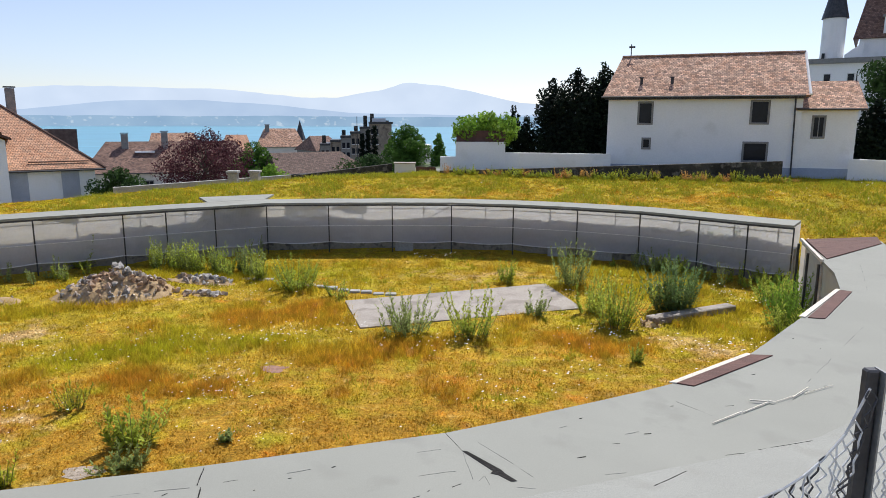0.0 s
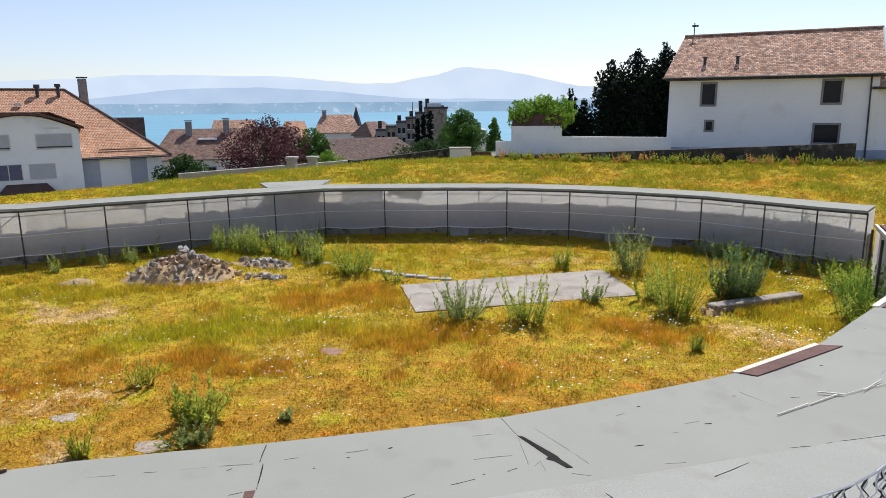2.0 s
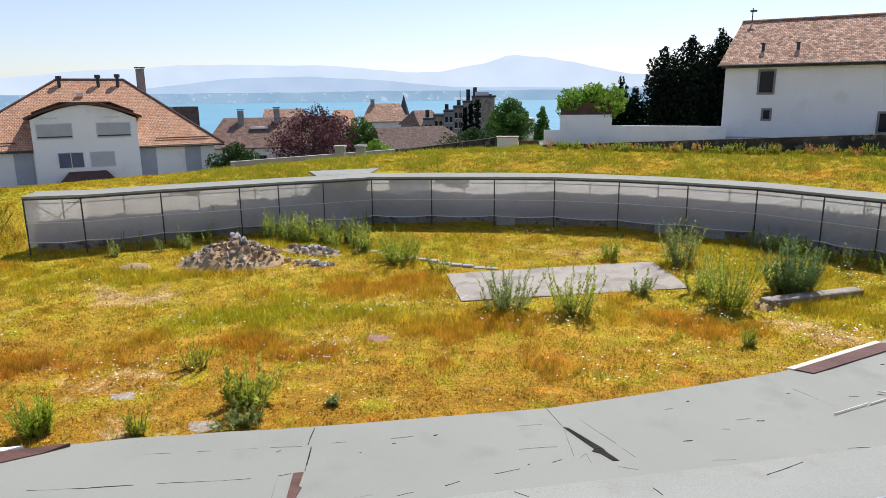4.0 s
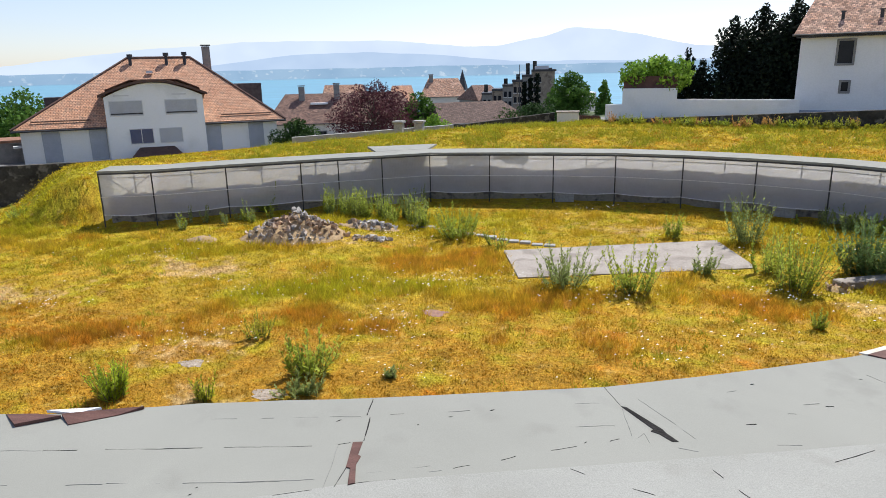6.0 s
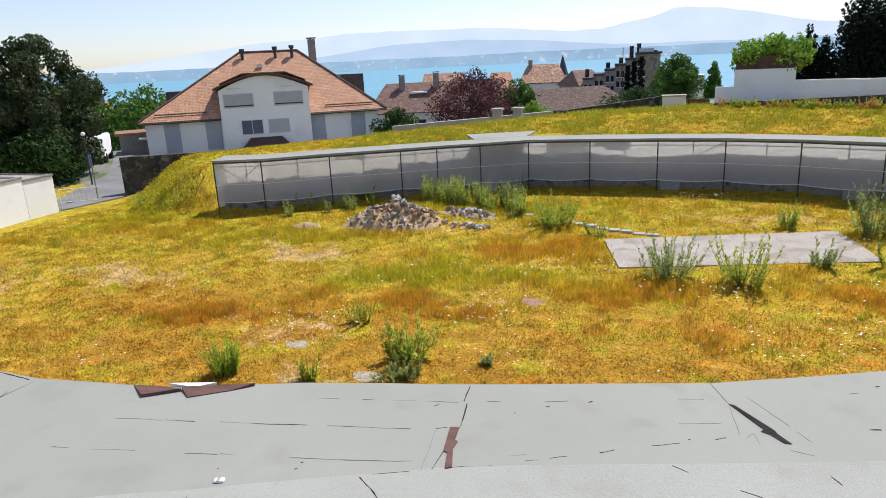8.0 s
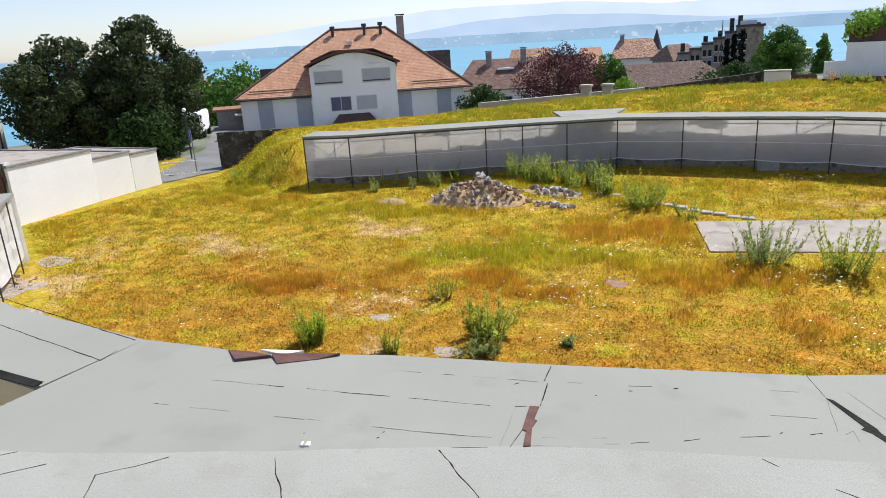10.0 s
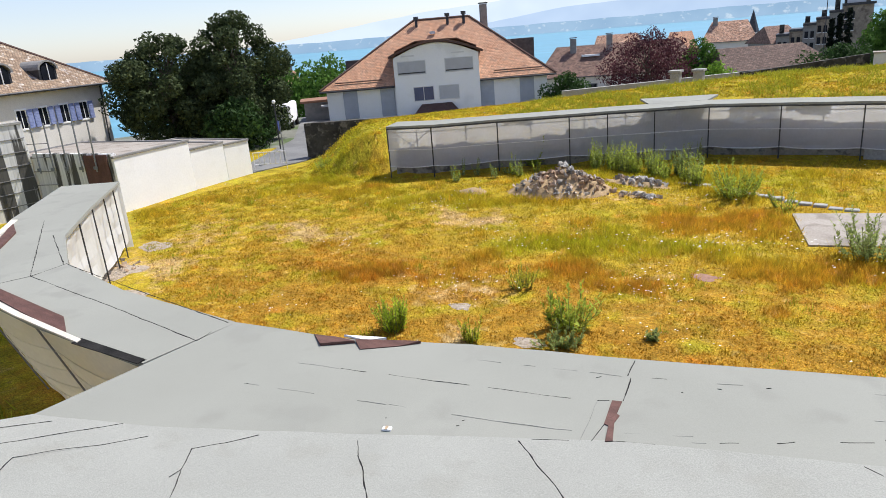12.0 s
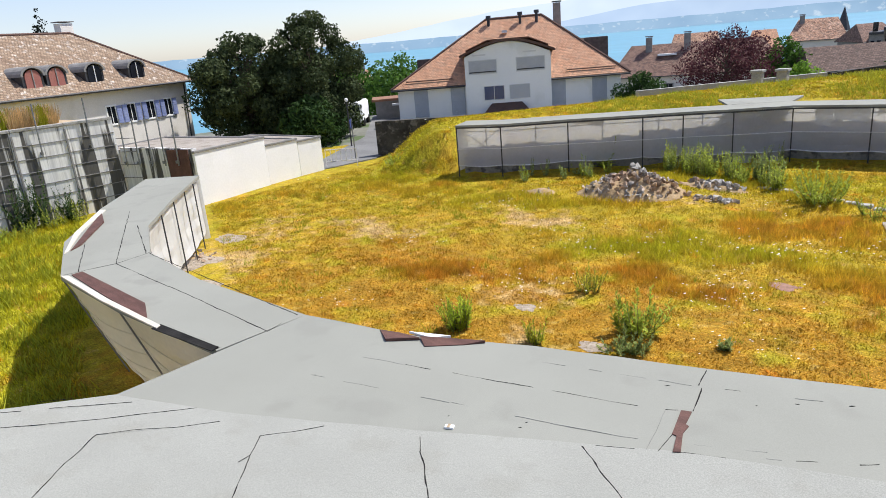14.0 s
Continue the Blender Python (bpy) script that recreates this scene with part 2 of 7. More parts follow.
def add_box(bm, x0, x1, y0, y1, z0, z1, bevel=0.0):
    vs = [bm.verts.new(p) for p in ((x0, y0, z0), (x1, y0, z0), (x1, y1, z0), (x0, y1, z0), (x0, y0, z1), (x1, y0, z1), (x1, y1, z1), (x0, y1, z1))]
    fs = [bm.faces.new([vs[i] for i in q]) for q in ((3, 2, 1, 0), (4, 5, 6, 7), (0, 1, 5, 4), (1, 2, 6, 5), (2, 3, 7, 6), (3, 0, 4, 7))]
    if bevel:
        es = {e for f in fs for e in f.edges}
        bmesh.ops.bevel(bm, geom=list(es), offset=bevel, segments=1, affect="EDGES")
    return bm


def boxed(x0, x1, y0, y1, z0, z1, bevel=0.0):
    return add_box(bmesh.new(), x0, x1, y0, y1, z0, z1, bevel)


def add_bar(bm, a, b, r, sides=6, r2=None):
    a, b = Vector(a), Vector(b)
    d = (b - a).normalized()
    u = d.orthogonal().normalized()
    w = d.cross(u)
    rings = []
    for p, rr in ((a, r), (b, r if r2 is None else r2)):
        rings.append([bm.verts.new(p + (u * math.cos(k * math.tau / sides) + w * math.sin(k * math.tau / sides)) * rr) for k in range(sides)])
    for k in range(sides):
        bm.faces.new((rings[0][k], rings[0][(k + 1) % sides], rings[1][(k + 1) % sides], rings[1][k]))
    bm.faces.new(rings[0][::-1])
    bm.faces.new(rings[1])
    return bm


def bar(a, b, r, sides=6, r2=None):
    return add_bar(bmesh.new(), a, b, r, sides, r2)


def tube(pts, r, sides=5):
    """One bent tube through points."""
    bm = bmesh.new()
    pts = [Vector(p) for p in pts]
    rings = []
    for k, p in enumerate(pts):
        d = (pts[min(k + 1, len(pts) - 1)] - pts[max(k - 1, 0)]).normalized()
        u = d.cross(Vector((0.01, 0.02, 1))).normalized()
        w = d.cross(u)
        rings.append([bm.verts.new(p + (u * math.cos(q * math.tau / sides) + w * math.sin(q * math.tau / sides)) * r) for q in range(sides)])
    for a, b in zip(rings, rings[1:]):
        for q in range(sides):
            bm.faces.new((a[q], a[(q + 1) % sides], b[(q + 1) % sides], b[q]))
    bm.faces.new(rings[0][::-1])
    bm.faces.new(rings[-1])
    return bm


def prism(points, z0, z1):
    """An upright prism over a plan polygon (anticlockwise)."""
    bm = bmesh.new()
    lo = [bm.verts.new((x, y, z0 if not callable(z0) else z0(x, y))) for x, y in points]
    hi = [bm.verts.new((x, y, z1 if not callable(z1) else z1(x, y))) for x, y in points]
    n = len(points)
    bm.faces.new(lo[::-1])
    bm.faces.new(hi)
    for k in range(n):
        bm.faces.new((lo[k], lo[(k + 1) % n], hi[(k + 1) % n], hi[k]))
    bmesh.ops.recalc_face_normals(bm, faces=bm.faces[:])
    return bm


def wall_between(a, b, thick, z0, z1a, z1b=None, z0b=None):
    """A straight upright wall from plan point a to b; its thickness lies to the left of a-b."""
    z1b = z1a if z1b is None else z1b
    z0b = z0 if z0b is None else z0b
    ax, ay = a
    bx, by = b
    ln = math.hypot(bx - ax, by - ay)
    nx, ny = -(by - ay) / ln * thick, (bx - ax) / ln * thick
    v = [(ax, ay, z0), (bx, by, z0b), (bx + nx, by + ny, z0b), (ax + nx, ay + ny, z0), (ax, ay, z1a), (bx, by, z1b), (bx + nx, by + ny, z1b), (ax + nx, ay + ny, z1a)]
    bm = bmesh.new()
    vs = [bm.verts.new(p) for p in v]
    for q in ((3, 2, 1, 0), (4, 5, 6, 7), (0, 1, 5, 4), (1, 2, 6, 5), (2, 3, 7, 6), (3, 0, 4, 7)):
        bm.faces.new([vs[i] for i in q])
    return bm


def polar(az, r):
    a = radians(az)
    return r * math.sin(a), r * math.cos(a)


def lerp_table(table, x):
    xs, ys = zip(*table)
    return float(np.interp(x, xs, ys))


def smooth_step(a, b, x):
    t = min(1.0, max(0.0, (x - a) / (b - a)))
    return t * t * (3 - 2 * t)


# ---------------- the plan of the two curved shelters ----------------
ROOF_Z = 2.45
# the far shelter's posts along its inner side: bearing and distance from the viewpoint
FAR_POSTS = [(-41.3, 32.2), (-37.6, 31.4), (-32.0, 31.5), (-26.0, 31.7), (-22.9, 32.0), (-19.2, 32.3), (-15.1, 32.9), (-10.0, 32.6), (-4.6, 32.4), (0.5, 32.3), (5.8, 31.9), (11.2, 31.3), (16.3, 30.7), (20.9, 29.7), (24.5, 29.0), (27.7, 28.7)]
FAR_IN = [polar(*p) for p in FAR_POSTS]
# the near shelter: inner and outer edge of its roof, station by station
NEAR = [((-22.6, 11.6), (-24.2, 10.4)), ((-19.6, 9.1), (-20.5, 7.3)), ((-16.9, 7.05), (-17.4, 5.2)), ((-14.3, 5.87), (-14.5, 4.1)), ((-11.5, 5.5), (-11.5, 3.95)), ((-8.3, 5.5), (-8.35, 4.0)),
        ((-8.3, 5.5), (-8.3, 2.57)), ((-6.5, 5.79), (-6.6, 3.2)), ((-4.7, 6.45), (-4.6, 4.15)), ((-2.7, 7.0), (-2.3, 5.3)), ((0.06, 7.86), (0.6, 6.3)), ((2.34, 8.93), (3.3, 7.25)), ((3.44, 9.51), (4.7, 7.8)),
        ((5.2, 10.85), (6.8, 9.2)), ((7.2, 13.05), (9.0, 11.6)), ((9.35, 15.45), (11.2, 14.6)), ((10.2, 17.2), (12.4, 16.8)), ((11.8, 21.9), (14.6, 22.4))]

# ---------------- ground ----------------
CREST_R = [(-60, 36), (-41, 36.5), (-20, 40), (0, 41.5), (20, 41.5), (45, 41.5)]
CREST_Z = [(-60, 2.2), (-41, 2.25), (-30, 2.3), (-20, 2.55), (-10, 2.95), (0, 3.12), (20, 3.1), (30, 3.05), (45, 2.9)]
FAR_R = [(-60, 32.5)] + FAR_POSTS + [(30, 27.0), (34, 25.0), (60, 24)]


def ground_z(x, y):
    r, az = math.hypot(x, y), math.degrees(math.atan2(x, y))
    bumps = 0.05 * noise.noise((x * 0.35, y * 0.35, 0)) + 0.02 * noise.noise((x * 1.3, y * 1.3, 4))
    if abs(az) > 75 or y < 2:
        side = 0.0
    else:
        side = 1.0
    z = 0.0
    rin = lerp_table(FAR_R, az) + 1.5
    rc, zc = lerp_table(CREST_R, az), lerp_table(CREST_Z, az)
    start = lerp_table([(-60, 1.9), (24, 2.15), (28, 1.6), (30, 0.2), (60, 0.0)], az)
    if r > rin - 0.6:
        # a narrow added trench behind the far shelter, then the bank
        # the trench is out of sight and lets sun onto the back sheets
        gap = 1.7 if -41.5 < az < 28 and not -21 < az < -11.5 else 0.0
        z = start * (0.35 * smooth_step(rin - 0.6, rin, r) + 0.65 * smooth_step(rin, rin + 0.05 + gap, r)) + (zc - start) * smooth_step(rin, rc, r)
    # the bank's left end falls to the street
    z *= smooth_step(-48.5, -42.5, az) * side
    # beyond the crest the town falls away to the lake
    drop = lerp_table([(-60, 0.0), (-12, -0.2), (-4, 2.4), (8, 3.0), (60, 3.0)], az)
    if r > rc + 1.0 and side:
        f = smooth_step(rc + 1.0, rc + 6.0, r)
        z = z * (1 - f) + drop * f
    if r > 62:
        z += -34 * smooth_step(60, 330, r) ** 0.8 if y > -20 else 0
    if r < 34:
        z += bumps
    # a slight mound under the rubble
    z += 0.25 * math.exp(-((x + 10.9) ** 2 + (y - 24.2) ** 2) / 5.0)
    return z


# where the meadow differs: plan place, reach across and along, and how much; the rest is short yellow-green sward
LUSH = [(-9.2, 17.4, 2.6, 1.3, 0.9), (-6.3, 18.6, 2.2, 1.3, 0.8), (-16.0, 21.4, 5.0, 1.6, 0.6), (-8.3, 27.0, 6.0, 2.2, 0.7), (7.0, 27.5, 4.0, 1.5, 0.55), (-25.0, 24.5, 3.0, 4.0, 0.8), (8.5, 24.0, 2.5, 2.0, 0.6), (-4.0, 18.0, 1.5, 0.9, 0.5), (9.0, 20.0, 1.6, 1.8, 0.6), (-14.0, 1.5, 5.0, 3.0, 1.2), (-22.0, 4.5, 6.0, 4.0, 1.2), (-29.0, 9.0, 4.0, 5.0, 1.2)]
RUST = [(-5.0, 21.5, 2.2, 1.3, 0.8), (-8.0, 15.5, 2.6, 1.0, 0.55), (-5.4, 15.3, 2.0, 0.9, 0.45), (3.6, 18.6, 3.0, 1.0, 0.6), (-13.1, 13.5, 3.6, 1.2, 0.5), (-2.0, 17.6, 2.6, 1.2, 0.6), (0.6, 15.1, 3.0, 1.2, 0.35), (-12.5, 21.6, 2.0, 0.7, 0.3), (3.0, 36.0, 5.0, 0.7, 0.6), (12.0, 33.6, 5.0, 0.7, 0.7), (-3.0, 37.0, 4.0, 0.6, 0.4)]
TAN = [(-13.4, 19.2, 1.8, 0.9, 0.9), (-17.6, 15.6, 2.4, 0.9, 0.8), (1.2, 27.3, 3.0, 0.8, 0.6), (6.9, 18.2, 1.2, 0.8, 0.7), (-19.6, 10.6, 1.8, 1.0, 0.9), (-10.2, 13.0, 1.3, 0.6, 0.6), (-7.2, 10.6, 0.8, 0.5, 0.8), (-22.0, 13.5, 1.5, 2.0, 0.5), (-9.0, 23.4, 1.4, 0.5, 0.6), (-4.5, 16.2, 0.6, 0.35, 0.9), (6.3, 15.5, 1.2, 0.7, 0.4)]


def growth(x, y):
    """Shares of lush green, rust-red stalks and bare straw at plan points, with ragged borders."""
    x, y = np.asarray(x, float), np.asarray(y, float)
    wx = x + 0.7 * np.sin(y * 1.3 + 0.6 * np.sin(x * 2.1)) + 0.3 * np.sin(x * 3.7 + y * 2.9)
    wy = y + 0.5 * np.sin(x * 1.7 + 0.8 * np.sin(y * 1.9)) + 0.2 * np.sin(x * 4.3 - y * 3.1)
    out = []
    for spots in (LUSH, RUST, TAN):
        f = np.zeros_like(x)
        for cx, cy, rx, ry, a in spots:
            f = np.maximum(f, a * np.exp(-(((wx - cx) / rx) ** 2 + ((wy - cy) / ry) ** 2)))
        out.append(f)
    r, az = np.hypot(x, y), np.degrees(np.arctan2(x, y))
    # the moss is browner towards the near shelter, the banks are green
    brown = np.clip((19.5 - y) / 7.0, 0, 1) * np.clip((x + 21) / 6.0, 0, 1)
    out[0] = np.maximum(out[0], 0.3 * np.clip((r - 33.5) / 2.0, 0, 1))
    out.append(brown)
    return np.stack(out, -1)


def store_growth(me, x, y):
    layer = me.color_attributes.new("growth", "FLOAT_COLOR", "POINT")
    layer.data.foreach_set("color", growth(x, y).astype(np.float32).ravel())


def grass_material(name, thin, low=0.6, high=1.45):
    """Dry summer meadow: one pattern of sward, lush, rust and straw patches for soil and growth."""
    m = bpy.data.materials.new(name)
    m.use_nodes = True
    n, l = nodes_of(m)
    b = n["Principled BSDF"]
    geo = n.new("ShaderNodeNewGeometry")
    at = n.new("ShaderNodeAttribute")
    at.attribute_name = "growth"
    sep = n.new("ShaderNodeSeparateColor")
    l.new(at.outputs["Color"], sep.inputs[0])

    def nz(s, d, off):
        mp = n.new("ShaderNodeMapping")
        mp.inputs["Location"].default_value = off
        mp.inputs["Scale"].default_value = (1, 1, 0.15)
        l.new(geo.outputs["Position"], mp.inputs[0])
        t = n.new("ShaderNodeTexNoise")
        t.inputs["Scale"].default_value, t.inputs["Detail"].default_value = s, d
        l.new(mp.outputs[0], t.inputs["Vector"])
        return t.outputs["Fac"]

    def ramp(src, lo, hi, a=0.0, c=1.0):
        r = n.new("ShaderNodeMapRange")
        r.inputs["From Min"].default_value, r.inputs["From Max"].default_value = lo, hi
        r.inputs["To Min"].default_value, r.inputs["To Max"].default_value = a, c
        l.new(src, r.inputs["Value"])
        return r.outputs[0]

    def mix(fac, a, c):
        x = n.new("ShaderNodeMix")
        x.data_type = "RGBA"
        l.new(fac, x.inputs[0])
        for k, v in ((6, a), (7, c)):
            if isinstance(v, tuple):
                x.inputs[k].default_value = (*v, 1)
            else:
                l.new(v, x.inputs[k])
        return x.outputs[2]

    def scaled(col, fac):
        v = n.new("ShaderNodeVectorMath")
        v.operation = "SCALE"
        l.new(col, v.inputs[0])
        l.new(fac, v.inputs["Scale"])
        return v.outputs[0]

    def ragged(src, lo, hi):
        """A share broken up by noise into tufts."""
        add = n.new("ShaderNodeMath")
        add.operation = "ADD"
        l.new(src, add.inputs[0])
        l.new(ramp(nz(2.6, 5, (5, 3, 0)), 0.3, 0.7, -0.42, 0.42), add.inputs[1])
        return ramp(add.outputs[0], lo, hi)

    col = mix(ramp(nz(0.5, 4, (3, 7, 0)), 0.38, 0.62), SWARD[0], SWARD[1])
    col = mix(ragged(at.outputs["Alpha"], 0.1, 0.9), col, MOSS)
    col = mix(ragged(sep.outputs[0], 0.1, 0.8), col, GREEN)
    col = mix(ramp(nz(0.8, 6, (9, 41, 0)), 0.52, 0.68, 0.0, 0.65), col, GREEN)
    col = mix(ragged(sep.outputs[1], 0.05, 1.5), col, RUSTY)
    col = mix(ramp(nz(1.1, 6, (31, 12, 0)), 0.62, 0.72, 0.0, 0.7), col, RUSTY)
    col = mix(ragged(sep.outputs[2], 0.2, 0.8), col, STRAWY)
    col = scaled(col, ramp(nz(1.9, 6, (17, 5, 0)), 0.34, 0.66, 0.8, 1.3))   # thick and thin growth, a stride or so across
    fine = nz(11.0, 4, (0, 0, 0))
    col = scaled(col, ramp(fine, 0.32, 0.68, 0.72, 1.22))
    if thin:
        col = scaled(col, ramp(geo.outputs["Random Per Island"], 0.0, 1.0, low, high))
    else:
        col = scaled(col, ramp(nz(34.0, 3, (2, 9, 0)), 0.36, 0.64, 0.45, 1.15))
    l.new(col, b.inputs["Base Color"])
    b.inputs["Roughness"].default_value, b.inputs["Specular IOR Level"].default_value = 0.9, 0.1
    tr, x = n.new("ShaderNodeBsdfTranslucent"), n.new("ShaderNodeMixShader")
    l.new(col, tr.inputs["Color"])
    x.inputs[0].default_value = thin
    l.new(b.outputs[0], x.inputs[1])
    l.new(tr.outputs[0], x.inputs[2])
    l.new(x.outputs[0], n["Material Output"].inputs["Surface"])
    if not thin:
        bp = n.new("ShaderNodeBump")
        bp.inputs["Strength"].default_value, bp.inputs["Distance"].default_value = 0.8, 0.06
        l.new(fine, bp.inputs["Height"])
        l.new(bp.outputs[0], b.inputs["Normal"])
    return m


SWARD, MOSS, GREEN = ((0.43, 0.325, 0.026), (0.49, 0.32, 0.032)), (0.40, 0.215, 0.024), (0.41, 0.385, 0.024)
RUSTY, STRAWY = (0.60, 0.255, 0.03), (0.58, 0.40, 0.17)
M_GRASS = grass_material("dry_meadow", 0.0)
M_BLADE = grass_material("dry_grass_blades", 0.6, 0.8, 1.5)
M_TUFT = grass_material("dry_moss_tufts", 0.45, 0.55, 1.5)


def build_ground():
    azs = np.concatenate([np.arange(-180, -80, 10), np.arange(-80, 50, 1.0), np.arange(50, 181, 10)])
    rs = np.concatenate([[0.5, 2, 4], np.arange(5, 62, 0.55), [64, 68, 74, 82, 92, 105, 120, 140, 170, 210, 260, 330, 450, 700, 1200, 2200, 4700]])
    verts = [(*polar(a, r), ground_z(*polar(a, r))) for r in rs for a in azs]
    k = len(azs)
    faces = [(i * k + j, i * k + j + 1, (i + 1) * k + j + 1, (i + 1) * k + j)[::-1] for i in range(len(rs) - 1) for j in range(k - 1)]
    verts.append((0, 0, 0))
    faces += [(len(verts) - 1, j + 1, j)[::-1] for j in range(k - 1)]
    ob = data_part("ground", verts, faces, M_GRASS, smooth=True)
    ob.data.materials.append(M_TOWN)
    for f in ob.data.polygons:
        c = f.center
        if math.hypot(c.x, c.y) > 47.5:
            f.material_index = 1
    store_growth(ob.data, [v[0] for v in verts], [v[1] for v in verts])
    tagged(ob, "dry yellow-green meadow with bare patches and grassy banks", "ground", kind="structure")


build_ground()
lake = data_part("water", [(*polar(a, r), -29.7) for r in (150, 600, 1500, 3000, 4600) for a in range(-80, 61, 5)],
                 [(i * 29 + j, i * 29 + j + 1, (i + 1) * 29 + j + 1, (i + 1) * 29 + j)[::-1] for i in range(4) for j in range(28)], M_WATER)
tagged(lake, "calm turquoise lake reaching to the far shore", "lake", kind="structure")


def ridge(name, r, table, z0, material, rough, label, step=0.25):
    azs = np.arange(-75, 60, step)
    v, f = [], []
    for a in azs:
        top = lerp_table(table, a) + rough * noise.fractal((a * 0.35, r * 0.01, 0), 1.0, 2.0, 3)
        v += [(*polar(a, r), z0), (*polar(a, r + 40), max(top, z0 + 4))]
    for j in range(len(azs) - 1):
        f.append((2 * j, 2 * j + 1, 2 * j + 3, 2 * j + 2))
    ob = data_part(name, v, f, material)
    tagged(ob, label, "backdrop", kind="structure")


ridge("backdrop_shore", 4560, [(-75, 30), (-50, 34), (-35, 32), (-20, 36), (0, 34), (30, 36), (60, 36)], -31, M_FARSHORE, 6, "low wooded far shore, summer haze painted into its colour")
ridge("backdrop_hills", 4640, [(-75, 20), (-40, 20), (-33, 60), (-26, 125), (-20, 135), (-14, 110), (-8, 60), (0, 50), (60, 40)], -31, M_HILL, 4, "hills behind the lake, haze painted into their pale blue")
ridge("backdrop_mountains", 4700, [(-75, 20), (-52, 30), (-46, 80), (-38, 165), (-28, 215), (-18, 210), (-12, 160), (-9, 165), (-5.5, 215), (-3.8, 258), (-2.6, 268), (0, 240), (3, 190), (6, 135), (10, 105), (30, 90), (60, 90)], -31, M_MOUNTAIN, 9, "faint blue mountains, haze painted into their colour")

# ---------------- the curved shelters ----------------


def offset_line(pts, dist):
    """Plan line moved to its left by dist (or a list of distances)."""
    out = []
    for i, (x, y) in enumerate(pts):
        a, b = pts[max(0, i - 1)], pts[min(len(pts) - 1, i + 1)]
        ln = math.hypot(b[0] - a[0], b[1] - a[1])
        dd = dist[i] if isinstance(dist, list) else dist
        out.append((x - (b[1] - a[1]) / ln * dd, y + (b[0] - a[0]) / ln * dd))
    return out


def roof_panel(i0, i1, o0, o1, z_in, z_out, thick=0.09, sub=4):
    """One roof bay between two radial lines, its edges slightly wavy."""
    bm = bmesh.new()
    top, low = [], []
    for s in range(sub + 1):
        t = s / sub
        row_t, row_l = [], []
        for k in range(4):
            w = k / 3
            x = (i0[0] * (1 - t) + i1[0] * t) * (1 - w) + (o0[0] * (1 - t) + o1[0] * t) * w
            y = (i0[1] * (1 - t) + i1[1] * t) * (1 - w) + (o0[1] * (1 - t) + o1[1] * t) * w
            z = z_in * (1 - w) + z_out * w + 0.012 * noise.noise((x * 1.5, y * 1.5, 0))
            row_t.append(bm.verts.new((x, y, z)))
            row_l.append(bm.verts.new((x, y, z - thick)))
        top.append(row_t)
        low.append(row_l)
    for s in range(sub):
        for k in range(3):
            bm.faces.new((top[s][k], top[s + 1][k], top[s + 1][k + 1], top[s][k + 1]))
            bm.faces.new((low[s][k + 1], low[s + 1][k + 1], low[s + 1][k], low[s][k]))
        bm.faces.new((low[s][0], low[s + 1][0], top[s + 1][0], top[s][0]))
        bm.faces.new((top[s][3], top[s + 1][3], low[s + 1][3], low[s][3]))
    for s in (0, sub):
        for k in range(3):
            bm.faces.new((top[s][k], top[s][k + 1], low[s][k + 1], low[s][k]))
    bmesh.ops.recalc_face_normals(bm, faces=bm.faces[:])
    return bm


def hung_sheet(a, b, z0, z1, sag=0.06, cols=12, rows=8, seed=0, crease=0.02, pull=0.06, foot=None):
    """A sheet stretched between two posts, bellied and creased, its lower edge uneven."""
    bm = bmesh.new()
    ln = math.hypot(b[0] - a[0], b[1] - a[1])
    nx, ny = -(b[1] - a[1]) / ln, (b[0] - a[0]) / ln
    g = []
    for i in range(cols + 1):
        t = i / cols
        col = []
        for j in range(rows + 1):
            w = j / rows
            belly = sag * math.sin(math.pi * t) * math.sin(math.pi * w) + crease * math.sin(math.pi * t) ** 0.5 * (noise.noise((t * 5 + seed, w * 4, seed)) + 0.8 * noise.noise((t * 3 + w * 6, w * 9 - t * 5, seed + 0.5)))
            zz = z0 + (z1 - z0) * w + (1 - w) * (pull * noise.noise((t * 3, seed * 1.7, 1)) - 0.07 * math.sin(math.pi * t))
            px, py = a[0] + (b[0] - a[0]) * t, a[1] + (b[1] - a[1]) * t
            if foot:
                px += (1 - w) * (foot[0][0] + (foot[1][0] - foot[0][0]) * t - px)
                py += (1 - w) * (foot[0][1] + (foot[1][1] - foot[0][1]) * t - py)
            col.append(bm.verts.new((px + nx * belly, py + ny * belly, zz)))
        g.append(col)
    for i in range(cols):
        for j in range(rows):
            bm.faces.new((g[i][j], g[i + 1][j], g[i + 1][j + 1], g[i][j + 1]))
    return bm


